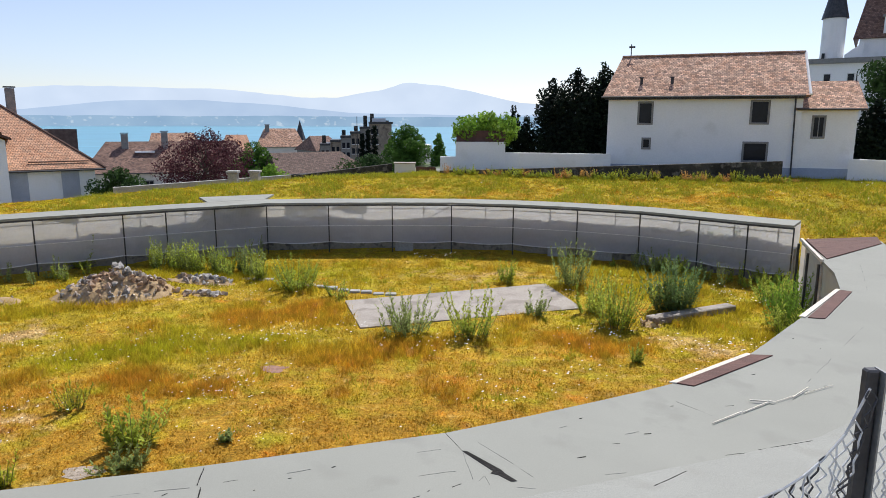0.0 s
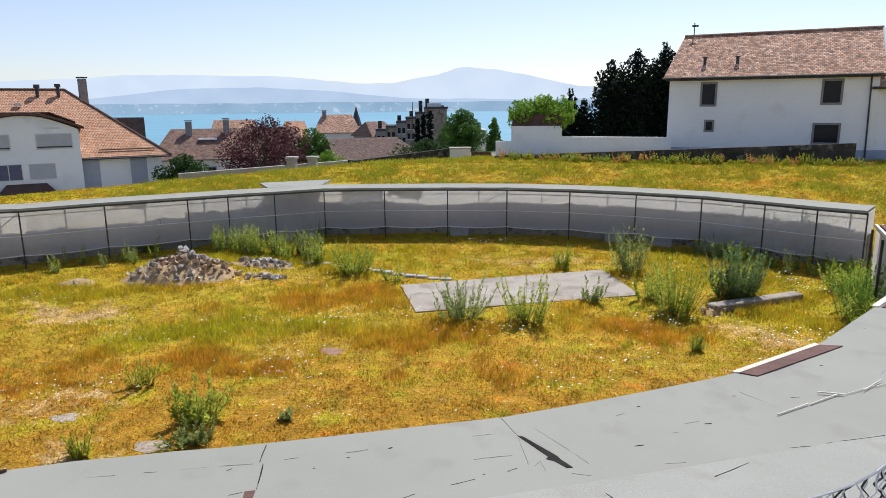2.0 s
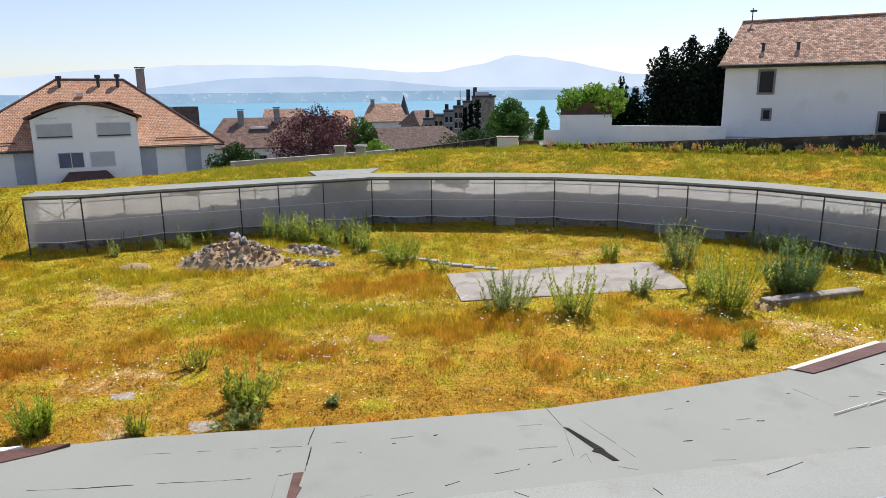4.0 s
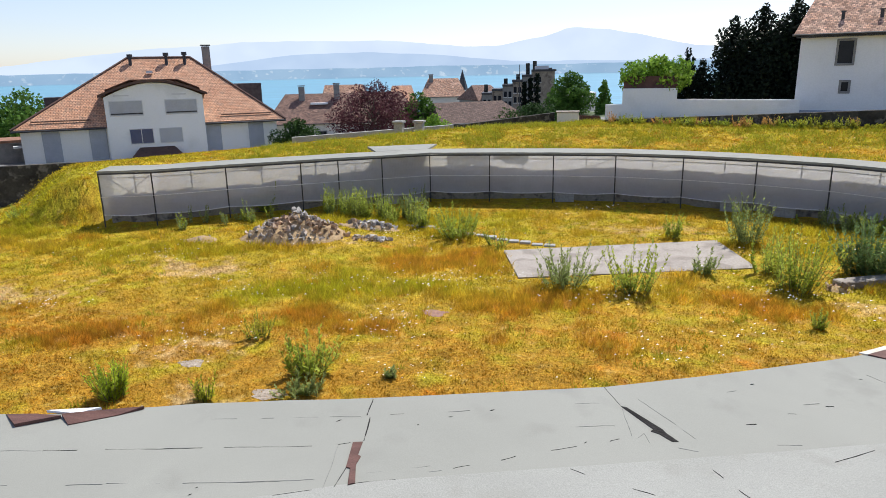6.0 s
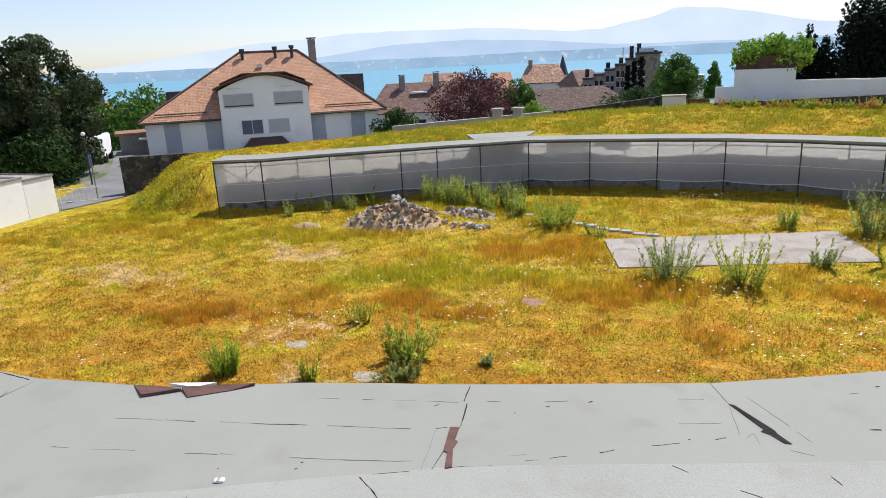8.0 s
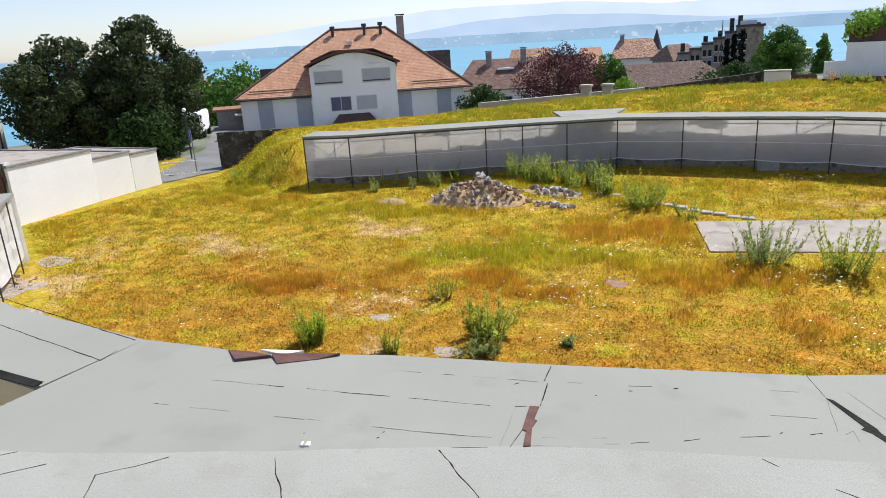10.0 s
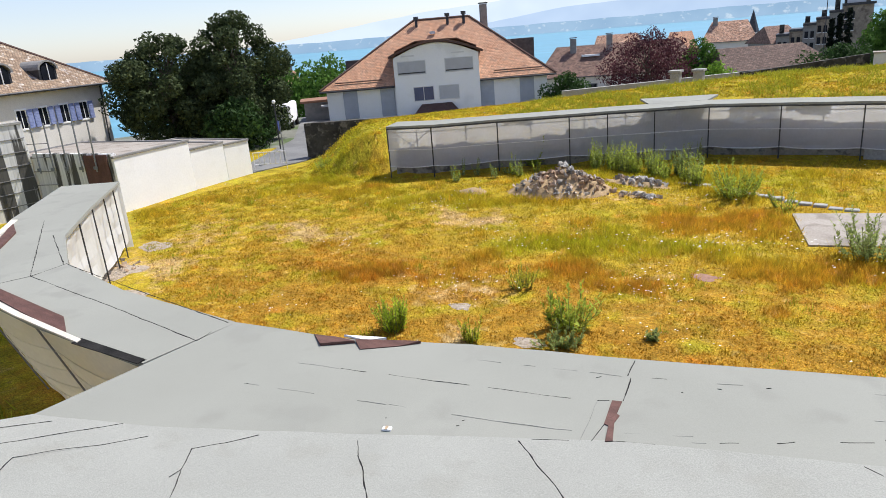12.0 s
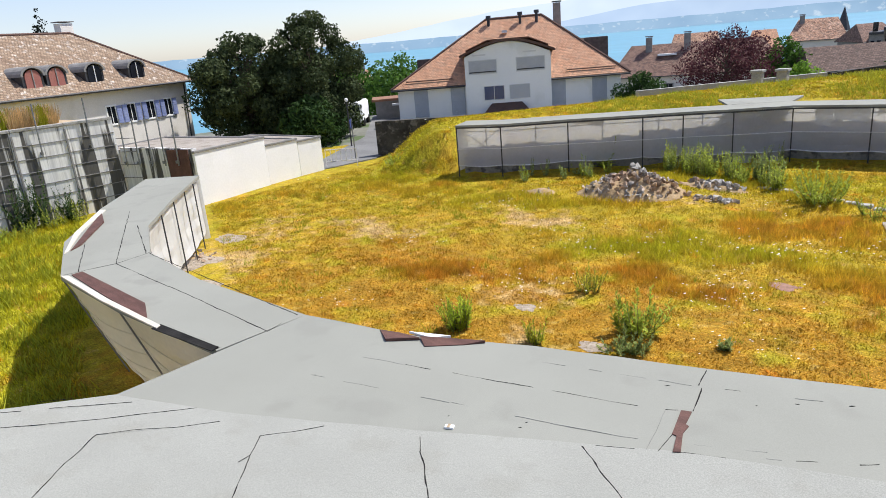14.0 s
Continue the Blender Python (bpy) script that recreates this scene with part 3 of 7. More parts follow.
def build_far_shelter():
    root = thing("curved_shelter", label="long curved shelter with grey flat roof and translucent plastic sheeting", category="shelter")
    ins = FAR_IN
    outs = offset_line(ins, 1.35)
    bulge = offset_line(ins, 3.6)
    rim = offset_line(ins, -0.12)
    for i in range(len(ins) - 1):
        a, b = ins[i], ins[i + 1]
        part("roof_panel", roof_panel(rim[i], rim[i + 1], outs[i], outs[i + 1], ROOF_Z, ROOF_Z + 0.03), M_ROOFING, root)
        part("front_sheet", hung_sheet(a, b, 0.52, ROOF_Z - 0.12, seed=i, cols=20, rows=12, crease=0.03 if i < 12 else 0.09), M_SHEET, root)
        part("back_sheet", hung_sheet(outs[i], outs[i + 1], 0.8, ROOF_Z - 0.06, seed=i + 40), M_SHEET_BACK, root)
        for z, r, side in ((ROOF_Z - 0.15, 0.028, 0.1), (ROOF_Z - 0.34, 0.022, 0.12), (1.32, 0.018, -0.05)):
            off = offset_line([a, b], side)
            part("rail", bar((*off[0], z), (*off[1], z), r), M_WIRE, root)
        off = offset_line([a, b], -0.04)
        part("hem", tube([(off[0][0] * (1 - t) + off[1][0] * t, off[0][1] * (1 - t) + off[1][1] * t, 0.54 - 0.07 * math.sin(math.pi * t) + 0.02 * noise.noise((i, t * 4, 0))) for t in (k / 8 for k in range(9))], 0.024), M_WIRE, root, "pale rolled hem of the sheeting")
        part("fascia", wall_between(rim[i], rim[i + 1], 0.03, ROOF_Z - 0.16, ROOF_Z - 0.092), M_DARKSTEEL, root)
    # the wider stretch of roof at the bend
    part("roof_panel", roof_panel(outs[5], outs[6], bulge[5], (bulge[6][0] + 0.6, bulge[6][1]), ROOF_Z + 0.035, ROOF_Z + 0.06), M_ROOFING, root)
    for i, (x, y) in enumerate(ins):
        off = offset_line(ins, -0.035)[i]
        part("post", bar((*off, ground_z(*off) - 0.1), (*off, ROOF_Z - 0.1), 0.03), M_DARKSTEEL, root)
        if i < len(ins) - 1:
            mx, my = (outs[i][0] * 0.5 + outs[i + 1][0] * 0.5), (outs[i][1] * 0.5 + outs[i + 1][1] * 0.5)
            part("rear_post", bar((mx, my, 0), (mx, my, ROOF_Z - 0.08), 0.03), M_DARKSTEEL, root)
    # loose white sheets hanging inside where the shelter bends
    for i, t0, t1, z0, z1 in ((5, 0.1, 0.9, 2.12, 2.34), (6, 0.28, 0.5, 1.6, 2.3), (6, 0.52, 0.97, 1.8, 2.28), (7, 0.05, 0.6, 1.95, 2.28), (2, 0.1, 0.5, 2.1, 2.3)):
        hang = offset_line([ins[i], ins[i + 1]], 0.22)
        ends = [(hang[0][0] * (1 - t) + hang[1][0] * t, hang[0][1] * (1 - t) + hang[1][1] * t) for t in (t0, t1)]
        part("loose_sheet", hung_sheet(*ends, z0, z1, seed=90 + i, crease=0.08, pull=0.25), M_SHEET_WHITE, root, "torn white plastic sheet hanging loose")
    mid0 = offset_line(ins, 0.5)
    for i in (0, 4, 8):
        part("brace", bar((*mid0[i], 0.7), (*mid0[i + 1], ROOF_Z - 0.2), 0.022), M_STEEL, root)
    part("brace", bar((*mid0[0], ROOF_Z - 0.3), (*mid0[1], 0.7), 0.022), M_STEEL, root)
    for k in (0, -1):
        part("end_sheet", hung_sheet(ins[k], outs[k], 0.3, ROOF_Z - 0.1, seed=70 + k), M_SHEET_WHITE if k == 0 else M_SHEET, root)
    # the old wall under cover, its top broken
    mid = offset_line(ins, 0.75)
    back = offset_line(ins, 1.25)
    wallob = thing("ruined_wall", label="broken ancient stone wall behind the translucent sheeting", category="wall")
    for i in range(len(ins) - 1):
        n = 8
        for k in range(n):
            t0, t1 = k / n, (k + 1) / n
            p = [(mid[i][0] * (1 - t) + mid[i + 1][0] * t, mid[i][1] * (1 - t) + mid[i + 1][1] * t) for t in (t0, t1)]
            q = [(back[i][0] * (1 - t) + back[i + 1][0] * t, back[i][1] * (1 - t) + back[i + 1][1] * t) for t in (t0, t1)]
            u = i + t0
            top = 1.55 + 0.28 * noise.noise((u * 0.7, 3.0, 0)) + 0.12 * noise.noise((u * 4.0, 9.0, 0))
            if i < 3:
                top -= 0.35 - 0.1 * i
            part("masonry", prism([p[0], p[1], q[1], q[0]], -0.1, top), M_STONE, wallob)


build_far_shelter()


def build_near_shelter():
    root = thing("curved_shelter", label="curved shelter with weathered grey bitumen roof and torn brown edges", category="shelter")
    st = NEAR
    for i in range(len(st) - 1):
        if i == 5:
            continue
        part("roof_panel", roof_panel(st[i][0], st[i + 1][0], st[i][1], st[i + 1][1], ROOF_Z, ROOF_Z), M_ROOFING, root)
    # sheets under the inner edge
    for i in range(len(st) - 1):
        if i == 5:
            continue
        a, b = offset_line([st[i][0], st[i + 1][0]], -0.12)
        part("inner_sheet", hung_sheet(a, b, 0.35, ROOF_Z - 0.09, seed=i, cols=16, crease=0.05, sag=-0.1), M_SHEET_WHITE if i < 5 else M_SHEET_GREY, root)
        for t in ((0.5,) if i else (0.25, 0.6, 0.98)):
            x, y = a[0] * (1 - t) + b[0] * t, a[1] * (1 - t) + b[1] * t
            if i < 3:
                part("post", bar((x + 0.06, y + 0.06, 0), (x + 0.06, y + 0.06, ROOF_Z - 0.09), 0.022), M_DARKSTEEL, root)
    # the outer sheets are drawn in under the roof
    head = offset_line([o for _, o in st[:6]], 0.06)
    heel = offset_line([o for _, o in st[:6]], 0.85)
    for i in range(5):
        a, b, c, d = head[i], head[i + 1], heel[i], heel[i + 1]
        for w in (0.22, 0.4, 0.58, 0.78):
            pts = []
            for q in range(11):
                t = q / 10
                x = (a[0] * (1 - t) + b[0] * t) * w + (c[0] * (1 - t) + d[0] * t) * (1 - w)
                y = (a[1] * (1 - t) + b[1] * t) * w + (c[1] * (1 - t) + d[1] * t) * (1 - w)
                pts.append((x, y - 0.02 - 0.1 * math.sin(math.pi * t) * math.sin(math.pi * w), 0.05 + (ROOF_Z - 0.14) * w - 0.1 * math.sin(math.pi * t)))
            part("fold", tube(pts, 0.012, 4), M_SHEET_CREAM, root)
        part("outer_sheet", hung_sheet(a, b, 0.05, ROOF_Z - 0.09, sag=-0.1, seed=i + 20, cols=18, rows=14, crease=0.045, pull=0.02, foot=(c, d)), M_SHEET_CREAM, root)
        part("outer_post", bar((b[0], b[1] - 0.03, ROOF_Z - 0.1), (d[0], d[1] - 0.04, 0.0), 0.018), M_FRAME, root)
    part("end_sheet", hung_sheet(st[0][0], st[0][1], 0.1, ROOF_Z - 0.09, seed=33), M_SHEET_WHITE, root)
    part("end_sheet", hung_sheet(st[-1][0], st[-1][1], 0.1, ROOF_Z - 0.09, seed=34), M_SHEET, root)
    part("notch_sheet", hung_sheet(st[6][1], st[5][1], 0.1, ROOF_Z - 0.09, seed=35), M_SHEET_CREAM, root)
    return root


near_shelter = build_near_shelter()

# the broad roof behind the near shelter, rising gently towards the viewpoint
ANNEX_OUT = [(-9.7, -0.5), (-8.5, -3), (-5, -3), (-2, -3), (1, -3), (5, -3), (8, -2), (11, 2), (13, 7)]


def build_annex():
    root = thing("flat_roof", label="broad pale grey mineral roofing with cracked radial seams", category="roof")
    crease = [o for _, o in NEAR[6:15]]
    for i in range(len(crease) - 1):
        part("roof_panel", roof_panel(crease[i], crease[i + 1], ANNEX_OUT[i], ANNEX_OUT[i + 1], ROOF_Z + 0.006, ROOF_Z + 0.5, thick=0.1), M_ROOFING_LIGHT, root)
    part("side_wall", wall_between(crease[0], ANNEX_OUT[0], 0.15, -0.1, ROOF_Z - 0.1, ROOF_Z + 0.38), M_CONCRETE, root)


build_annex()

# ---------------- walls and paving round the arena ----------------
slab = thing("concrete_slab", label="weathered rectangular concrete slab in the grass", category="slab")
part("slab_body", prism([(-2.6, 19.85), (4.7, 22.2), (3.95, 25.7), (-3.55, 23.0)], -0.1, 0.045), M_CONCRETE, slab)

tagged(bm_object("wall_dark", wall_between((-30.6, 27.6), (-25.5, 31.2), -0.4, -0.2, 2.05, 2.0), M_DARKWALL), "dark weathered stone wall beside the street", "wall", kind="structure")
tagged(bm_object("wall_black", wall_between((-0.4, 42.0), (18.7, 37.6), 0.4, 2.6, 3.25, 4.18), M_DARKWALL), "low dark mossy wall on the bank", "wall", kind="structure")
tagged(bm_object("wall_garden", wall_between((0.6, 44.0), (3.8, 43.8), 0.3, 2.5, 5.0, 5.0), M_RENDER), "white garden wall", "wall", kind="structure")
tagged(bm_object("wall_garden_low", wall_between((3.8, 43.84), (10.4, 42.8), 0.3, 2.5, 4.34, 4.3), M_RENDER), "white garden wall", "wall", kind="structure")

# ---------------- houses ----------------


def frame_of(a, b, z):
    """A pose with its origin at plan point a, x towards b and y away to the left of a-b."""
    return Matrix.Translation((a[0], a[1], z)) @ Matrix.Rotation(math.atan2(b[1] - a[1], b[0] - a[0]), 4, "Z")


def uv_quad_roof(name, quads, material, parent, thick=0.12):
    """Roof slopes from corner lists (eave first), with tile courses laid along each slope."""
    me = bpy.data.meshes.new(name)
    verts, faces, uvs = [], [], []
    for q in quads:
        base = len(verts)
        pts = [Vector(p) for p in q]
        e = (pts[1] - pts[0]).normalized()
        nrm = e.cross(pts[-1] - pts[0]).normalized()
        up = nrm.cross(e)
        for p in pts:
            verts.append(p)
        for p in pts:
            verts.append(p - nrm * thick)
        k = len(pts)
        faces.append(list(range(base, base + k)))
        uvs.append([((p - pts[0]).dot(e), (p - pts[0]).dot(up)) for p in pts])
        faces.append(list(range(base + 2 * k - 1, base + k - 1, -1)))
        uvs.append([(0, 0)] * k)
        for j in range(k):
            faces.append([base + j, base + k + j, base + k + (j + 1) % k, base + (j + 1) % k])
            uvs.append([(0, 0)] * 4)
    me.from_pydata([tuple(v) for v in verts], [], faces)
    layer = me.uv_layers.new(name="UVMap")
    flat = [uv for face in uvs for uv in face]
    for li, uv in enumerate(flat):
        layer.data[li].uv = uv
    me.materials.append(material)
    ob = new(name, me)
    ob.parent = parent
    return ob


def window(parent, x, z, w, h, glass=M_GLASS, frame_mat=M_FRAME, border=0.12, depth=0.0, bars=True, y=0.0):
    """A framed window on the facade plane y, seen from the side of smaller y."""
    f = part("window", boxed(x - w / 2 - border, x + w / 2 + border, y - 0.05, y + 0.02, z - border, z, 0.01), frame_mat, parent, "stone window surround")
    part("window_frame", boxed(x - w / 2 - border, x + w / 2 + border, y - 0.05, y + 0.02, z + h, z + h + border, 0.01), frame_mat, f)
    for s in (-1, 1):
        xx = x + s * (w / 2 + border / 2)
        part("window_frame", boxed(xx - border / 2, xx + border / 2, y - 0.05, y + 0.02, z, z + h, 0.01), frame_mat, f)
    part("pane", boxed(x - w / 2, x + w / 2, y - 0.015, y + 0.01, z, z + h), glass, f)
    if bars:
        part("glazing_bar", boxed(x - 0.025, x + 0.025, y - 0.03, y - 0.005, z, z + h), frame_mat, f)
    return f


def white_house():
    a, b = (10.35, 43.9), (20.75, 40.05)
    root = thing("house", frame_of(a, b, 2.3), "white rendered house with an old clay-tiled gable roof", "house")
    L, W, H = 11.1, 7.0, 5.68
    part("wall", boxed(0, L, 0, W, 0, H), M_RENDER, root)
    part("plinth", boxed(-0.02, L + 0.02, -0.03, 0.2, 0, 1.35), M_BLUEBAND, root)
    ridge_z = H + 2.6
    uv_quad_roof("roof", [[(-0.35, -0.45, H - 0.12), (L + 0.3, -0.45, H - 0.12), (L + 0.3, W / 2, ridge_z), (0.35, W / 2, ridge_z)],
                          [(L + 0.3, W + 0.4, H - 0.12), (-0.35, W + 0.4, H - 0.12), (0.35, W / 2, ridge_z), (L + 0.3, W / 2, ridge_z)]], M_TILE_OLD, root)
    for x, z, w, h in ((2.3, 3.95, 0.72, 1.2), (8.85, 4.0, 0.85, 1.2), (2.45, 2.42, 0.34, 0.5), (8.75, 1.75, 1.2, 1.0)):
        window(root, x, z, w, h, bars=False)
    part("gutter", bar((-0.4, -0.5, H - 0.16), (L + 0.05, -0.5, H - 0.16), 0.07), M_DARKSTEEL, root, "dark metal gutter")
    part("soffit", boxed(-0.2, L + 0.2, -0.4, 0.0, H - 0.3, H - 0.24), M_DARKSTEEL, root)
    part("downpipe", bar((L - 0.42, -0.12, H - 0.2), (L - 0.3, -0.1, 0.3), 0.045), M_DARKSTEEL, root, "dark metal downpipe")
    part("ridge_cap", bar((0.35, W / 2, ridge_z + 0.03), (L + 0.3, W / 2, ridge_z + 0.03), 0.09), M_TILE_OLD, root)
    part("verge", bar((L + 0.3, -0.45, H - 0.1), (L + 0.3, W / 2, ridge_z), 0.08), M_RENDER_GREY, root)
    for x in (1.9, 3.75):
        v = part("vent_pipe", bar((x, 0.75, H + 0.5), (x, 0.75, H + 1.05), 0.09, 8), M_DARKSTEEL, root)
        part("cap", bar((x, 0.75, H + 1.05), (x, 0.75, H + 1.12), 0.14, 8), M_DARKSTEEL, v)
    fin = part("finial", bar((0.9, W / 2, ridge_z), (0.9, W / 2, ridge_z + 0.85), 0.035), M_DARKSTEEL, root, "wrought iron weathervane")
    part("vane", boxed(0.75, 1.15, W / 2 - 0.015, W / 2 + 0.015, ridge_z + 0.6, ridge_z + 0.72), M_DARKSTEEL, fin)
    # the lower wing
    part("wing_wall", boxed(L + 0.02, 14.0, 0.3, 5.5, 0, 4.85), M_RENDER, root)
    part("wing_plinth", boxed(L + 0.03, 14.02, 0.26, 0.5, 0, 1.35), M_BLUEBAND, root)
    uv_quad_roof("wing_roof", [[(L - 0.4, -0.1, 4.8), (14.4, -0.1, 4.8), (14.3, 3.0, 6.5), (L + 0.2, 3.0, 6.5)], [(14.3, 5.9, 4.8), (L + 0.2, 5.9, 4.8), (L + 0.2, 3.0, 6.5), (14.3, 3.0, 6.5)]], M_TILE_OLD, root)
    part("wing_gutter", bar((L - 0.3, -0.14, 4.76), (14.4, -0.14, 4.76), 0.06), M_DARKSTEEL, root)
    window(root, 12.05, 3.2, 0.5, 1.1, y=0.3)
    part("finial", bar((14.2, 3.0, 6.4), (14.2, 3.0, 7.0), 0.05, 6, 0.02), M_DARKSTEEL, root)
    return root


white_house()


def crown(name, blobs, count, size, material, parent, seed=1, drop=0.2):
    """Leaves scattered through and over uneven clumps."""
    rng = np.random.default_rng(seed)
    blobs = np.array(blobs, float)
    wgt = blobs[:, 3] ** 2
    pick = rng.choice(len(blobs), count, p=wgt / wgt.sum())
    d = rng.normal(size=(count, 3))
    d /= np.linalg.norm(d, axis=1)[:, None]
    rad = blobs[pick, 3] * (0.62 + 0.42 * rng.random(count) ** 0.6)
    rad *= 1 + 0.22 * np.sin(d[:, 0] * 5 + pick) * np.cos(d[:, 2] * 6 + pick * 2)
    c = blobs[pick, :3] + d * rad[:, None] * np.array([1, 1, 0.9])
    u = rng.normal(size=(count, 3))
    u /= np.linalg.norm(u, axis=1)[:, None]
    nn = d + 0.7 * rng.normal(size=(count, 3))
    w = np.cross(nn, u)
    w /= np.linalg.norm(w, axis=1)[:, None] + 1e-9
    u = np.cross(w, nn)
    u /= np.linalg.norm(u, axis=1)[:, None] + 1e-9
    s = size * (0.6 + 0.8 * rng.random(count))[:, None]
    v = np.stack([c - u * s, c + w * s * 0.55, c + u * s, c - w * s * 0.55], 1).reshape(-1, 3)
    me = bpy.data.meshes.new(name)
    me.vertices.add(4 * count)
    me.vertices.foreach_set("co", v.ravel())
    me.loops.add(4 * count)
    me.loops.foreach_set("vertex_index", np.arange(4 * count))
    me.polygons.add(count)
    me.polygons.foreach_set("loop_start", np.arange(count) * 4)
    me.update(calc_edges=True)
    me.materials.append(material)
    ob = new(name, me)
    ob.parent = parent
    return ob


def tree(x, y, z, height, width, material, label, leaves=6000, size=0.16, seed=1, trunk=0.18, clear=0.25, blobs=9, squash=1.0, category="tree", lump=1.0):
    root = thing("tree", Matrix.Translation((x, y, z)), label, category)
    rng = random.Random(seed)
    bm = bmesh.new()
    add_bar(bm, (0, 0, -0.3), (0, 0, height * 0.55), trunk, 8, trunk * 0.55)
    bl = []
    for k in range(blobs):
        t = k / max(1, blobs - 1)
        ang, zz = k * 2.4 + rng.random(), height * (clear + (0.9 - clear) * (0.12 + 0.8 * t)) + (rng.uniform(-0.06, 0.06) * height if blobs > 20 else 0)
        spread = width * 0.5 * math.sin(math.pi * (0.2 + 0.72 * t)) * squash
        rr = width * (0.21 + 0.09 * rng.random()) * (1.1 - 0.45 * t) * lump * (rng.uniform(0.65, 1.2) if blobs > 20 else 1)
        px, py = math.cos(ang) * (spread - rr * 0.5), math.sin(ang) * (spread - rr * 0.5)
        bl.append((px, py, zz, rr))
        add_bar(bm, (0, 0, height * (0.2 + 0.3 * t)), (px * 0.8, py * 0.8, zz), trunk * 0.4, 5, trunk * 0.1)
    bl.append((0, 0, height * (clear + 0.45 * (1 - clear)), width * 0.3))
    part("trunk", bm, M_BARK, root)
    crown("crown", bl, leaves, size, material, root, seed)
    return root



# ---------------- the orange-roofed house with the arched front ----------------


def shutter(parent, x, z, w, h, y, material=M_SHUTTER, label=""):
    s = part("shutter", boxed(x - w / 2, x + w / 2, y - 0.06, y, z, z + h, 0.01), material, parent, label)
    n = max(4, int(h / 0.16))
    for k in range(n):
        zz = z + (k + 0.5) * h / n
        part("slat", boxed(x - w / 2 + 0.04, x + w / 2 - 0.04, y - 0.075, y - 0.06, zz - h / n * 0.36, zz + h / n * 0.3), material, s)
    return s


def gable_house():
    root = thing("house", frame_of((-39.7, 38.1), (-24.9, 49.0), 0.0), "white house with hipped orange tile roof and arched front", "house")
    W, H = 11.0, 2.92
    part("wall", boxed(0.3, 5.8, 0, W, -1.0, H), M_RENDER, root)
    part("wall", boxed(12.35, 17.7, 0, W, -1.0, H), M_RENDER, root)
    # the projecting arched bay
    bm = bmesh.new()
    arch = [(5.8, -1.0), (12.4, -1.0), (12.4, 4.95)]
    for k in range(17):
        t = k / 16
        arch.append((12.4 - 6.6 * t, 4.95 + 0.95 * math.sin(math.pi * t)))
    lo = [bm.verts.new((x, -0.55, z)) for x, z in arch]
    hi = [bm.verts.new((x, 5.0, z)) for x, z in arch]
    bm.faces.new(lo)
    bm.faces.new(hi[::-1])
    for k in range(len(arch)):
        bm.faces.new((lo[k], hi[k], hi[(k + 1) % len(arch)], lo[(k + 1) % len(arch)]))
    bmesh.ops.recalc_face_normals(bm, faces=bm.faces[:])
    part("front_bay", bm, M_RENDER, root)
    bm = bmesh.new()
    ring = []
    for k in range(21):
        t = k / 20
        x, z = 12.75 - 7.3 * t, 4.93 + 1.0 * math.sin(math.pi * t)
        ring.append([bm.verts.new((x, yy, z + dz)) for yy, dz in ((-0.85, 0.02), (-0.85, 0.2), (5.0, 0.2), (5.0, 0.02))])
    for k in range(20):
        for j in range(4):
            bm.faces.new((ring[k][j], ring[k + 1][j], ring[k + 1][(j + 1) % 4], ring[k][(j + 1) % 4]))
    bm.faces.new(ring[0])
    bm.faces.new(ring[-1][::-1])
    bmesh.ops.recalc_face_normals(bm, faces=bm.faces[:])
    part("bay_roof", bm, M_TILE_BROWN, root, "curved dark roof edge over the bay")
    # hipped roof, its front slope open where the bay stands
    rz, e = 7.75, H + 0.02
    y0, ym = -0.5, 5.2

    def on_front(x, t):
        return (x, y0 + (ym - y0) * t, e + (rz - e) * t)
    l0, l1, r0, r1 = -0.15, 7.5, 18.35, 12.1
    left = [(l0, y0, e), (5.78, y0, e), on_front(5.78, 0.52), on_front(7.5, 0.66), (l1, ym, rz)]
    right = [(12.42, y0, e), (r0, y0, e), (r1, ym, rz), on_front(10.9, 0.66), on_front(12.42, 0.52)]
    mid = [on_front(7.5, 0.66), on_front(10.9, 0.66), (r1, ym, rz), (l1, ym, rz)]
    uv_quad_roof("roof", [left, right, mid, [(r0, W + 0.5, e), (l0, W + 0.5, e), (l1, ym, rz), (r1, ym, rz)], [(l0, W + 0.5, e), (l0, y0, e), (l1, ym, rz)], [(r0, y0, e), (r0, W + 0.5, e), (r1, ym, rz)]], M_TILE_RED, root)
    for a, b in (((l0, y0, e), (l1, ym, rz)), ((r0, y0, e), (r1, ym, rz)), ((l1, ym, rz), (r1, ym, rz))):
        part("ridge_tile", bar(a, b, 0.1), M_TILE_BROWN, root)
    for a, b in ((l0, 5.75), (12.4, r0)):
        part("gutter", bar((a, y0 - 0.05, e - 0.1), (b, y0 - 0.05, e - 0.1), 0.07), M_DARKSTEEL, root)
        part("snow_guard", bar((a + 1.2, y0 + 0.45, e + 0.5), (b - 1.0, y0 + 0.45, e + 0.5), 0.04), M_TILE_BROWN, root)
    for x, z, w, h in ((7.18, 3.68, 2.1, 0.95), (10.86, 3.68, 2.1, 0.95)):
        f = window(root, x, z, w, h, glass=M_BLIND, frame_mat=M_RENDER_GREY, border=0.06, bars=False, y=-0.55)
        for k in range(7):
            part("blind_slat", boxed(x - w / 2, x + w / 2, -0.575, -0.567, z + k * h / 7 + 0.015, z + (k + 1) * h / 7 - 0.01), M_BLIND, f)
        part("sill_bar", boxed(x - w / 2, x + w / 2, -0.6, -0.55, z + 0.06, z + 0.14), M_DARKSTEEL, f)
    window(root, 7.98, 1.65, 1.5, 1.0, frame_mat=M_RENDER_GREY, border=0.05, glass=M_BLUE_GLASS, y=-0.55)
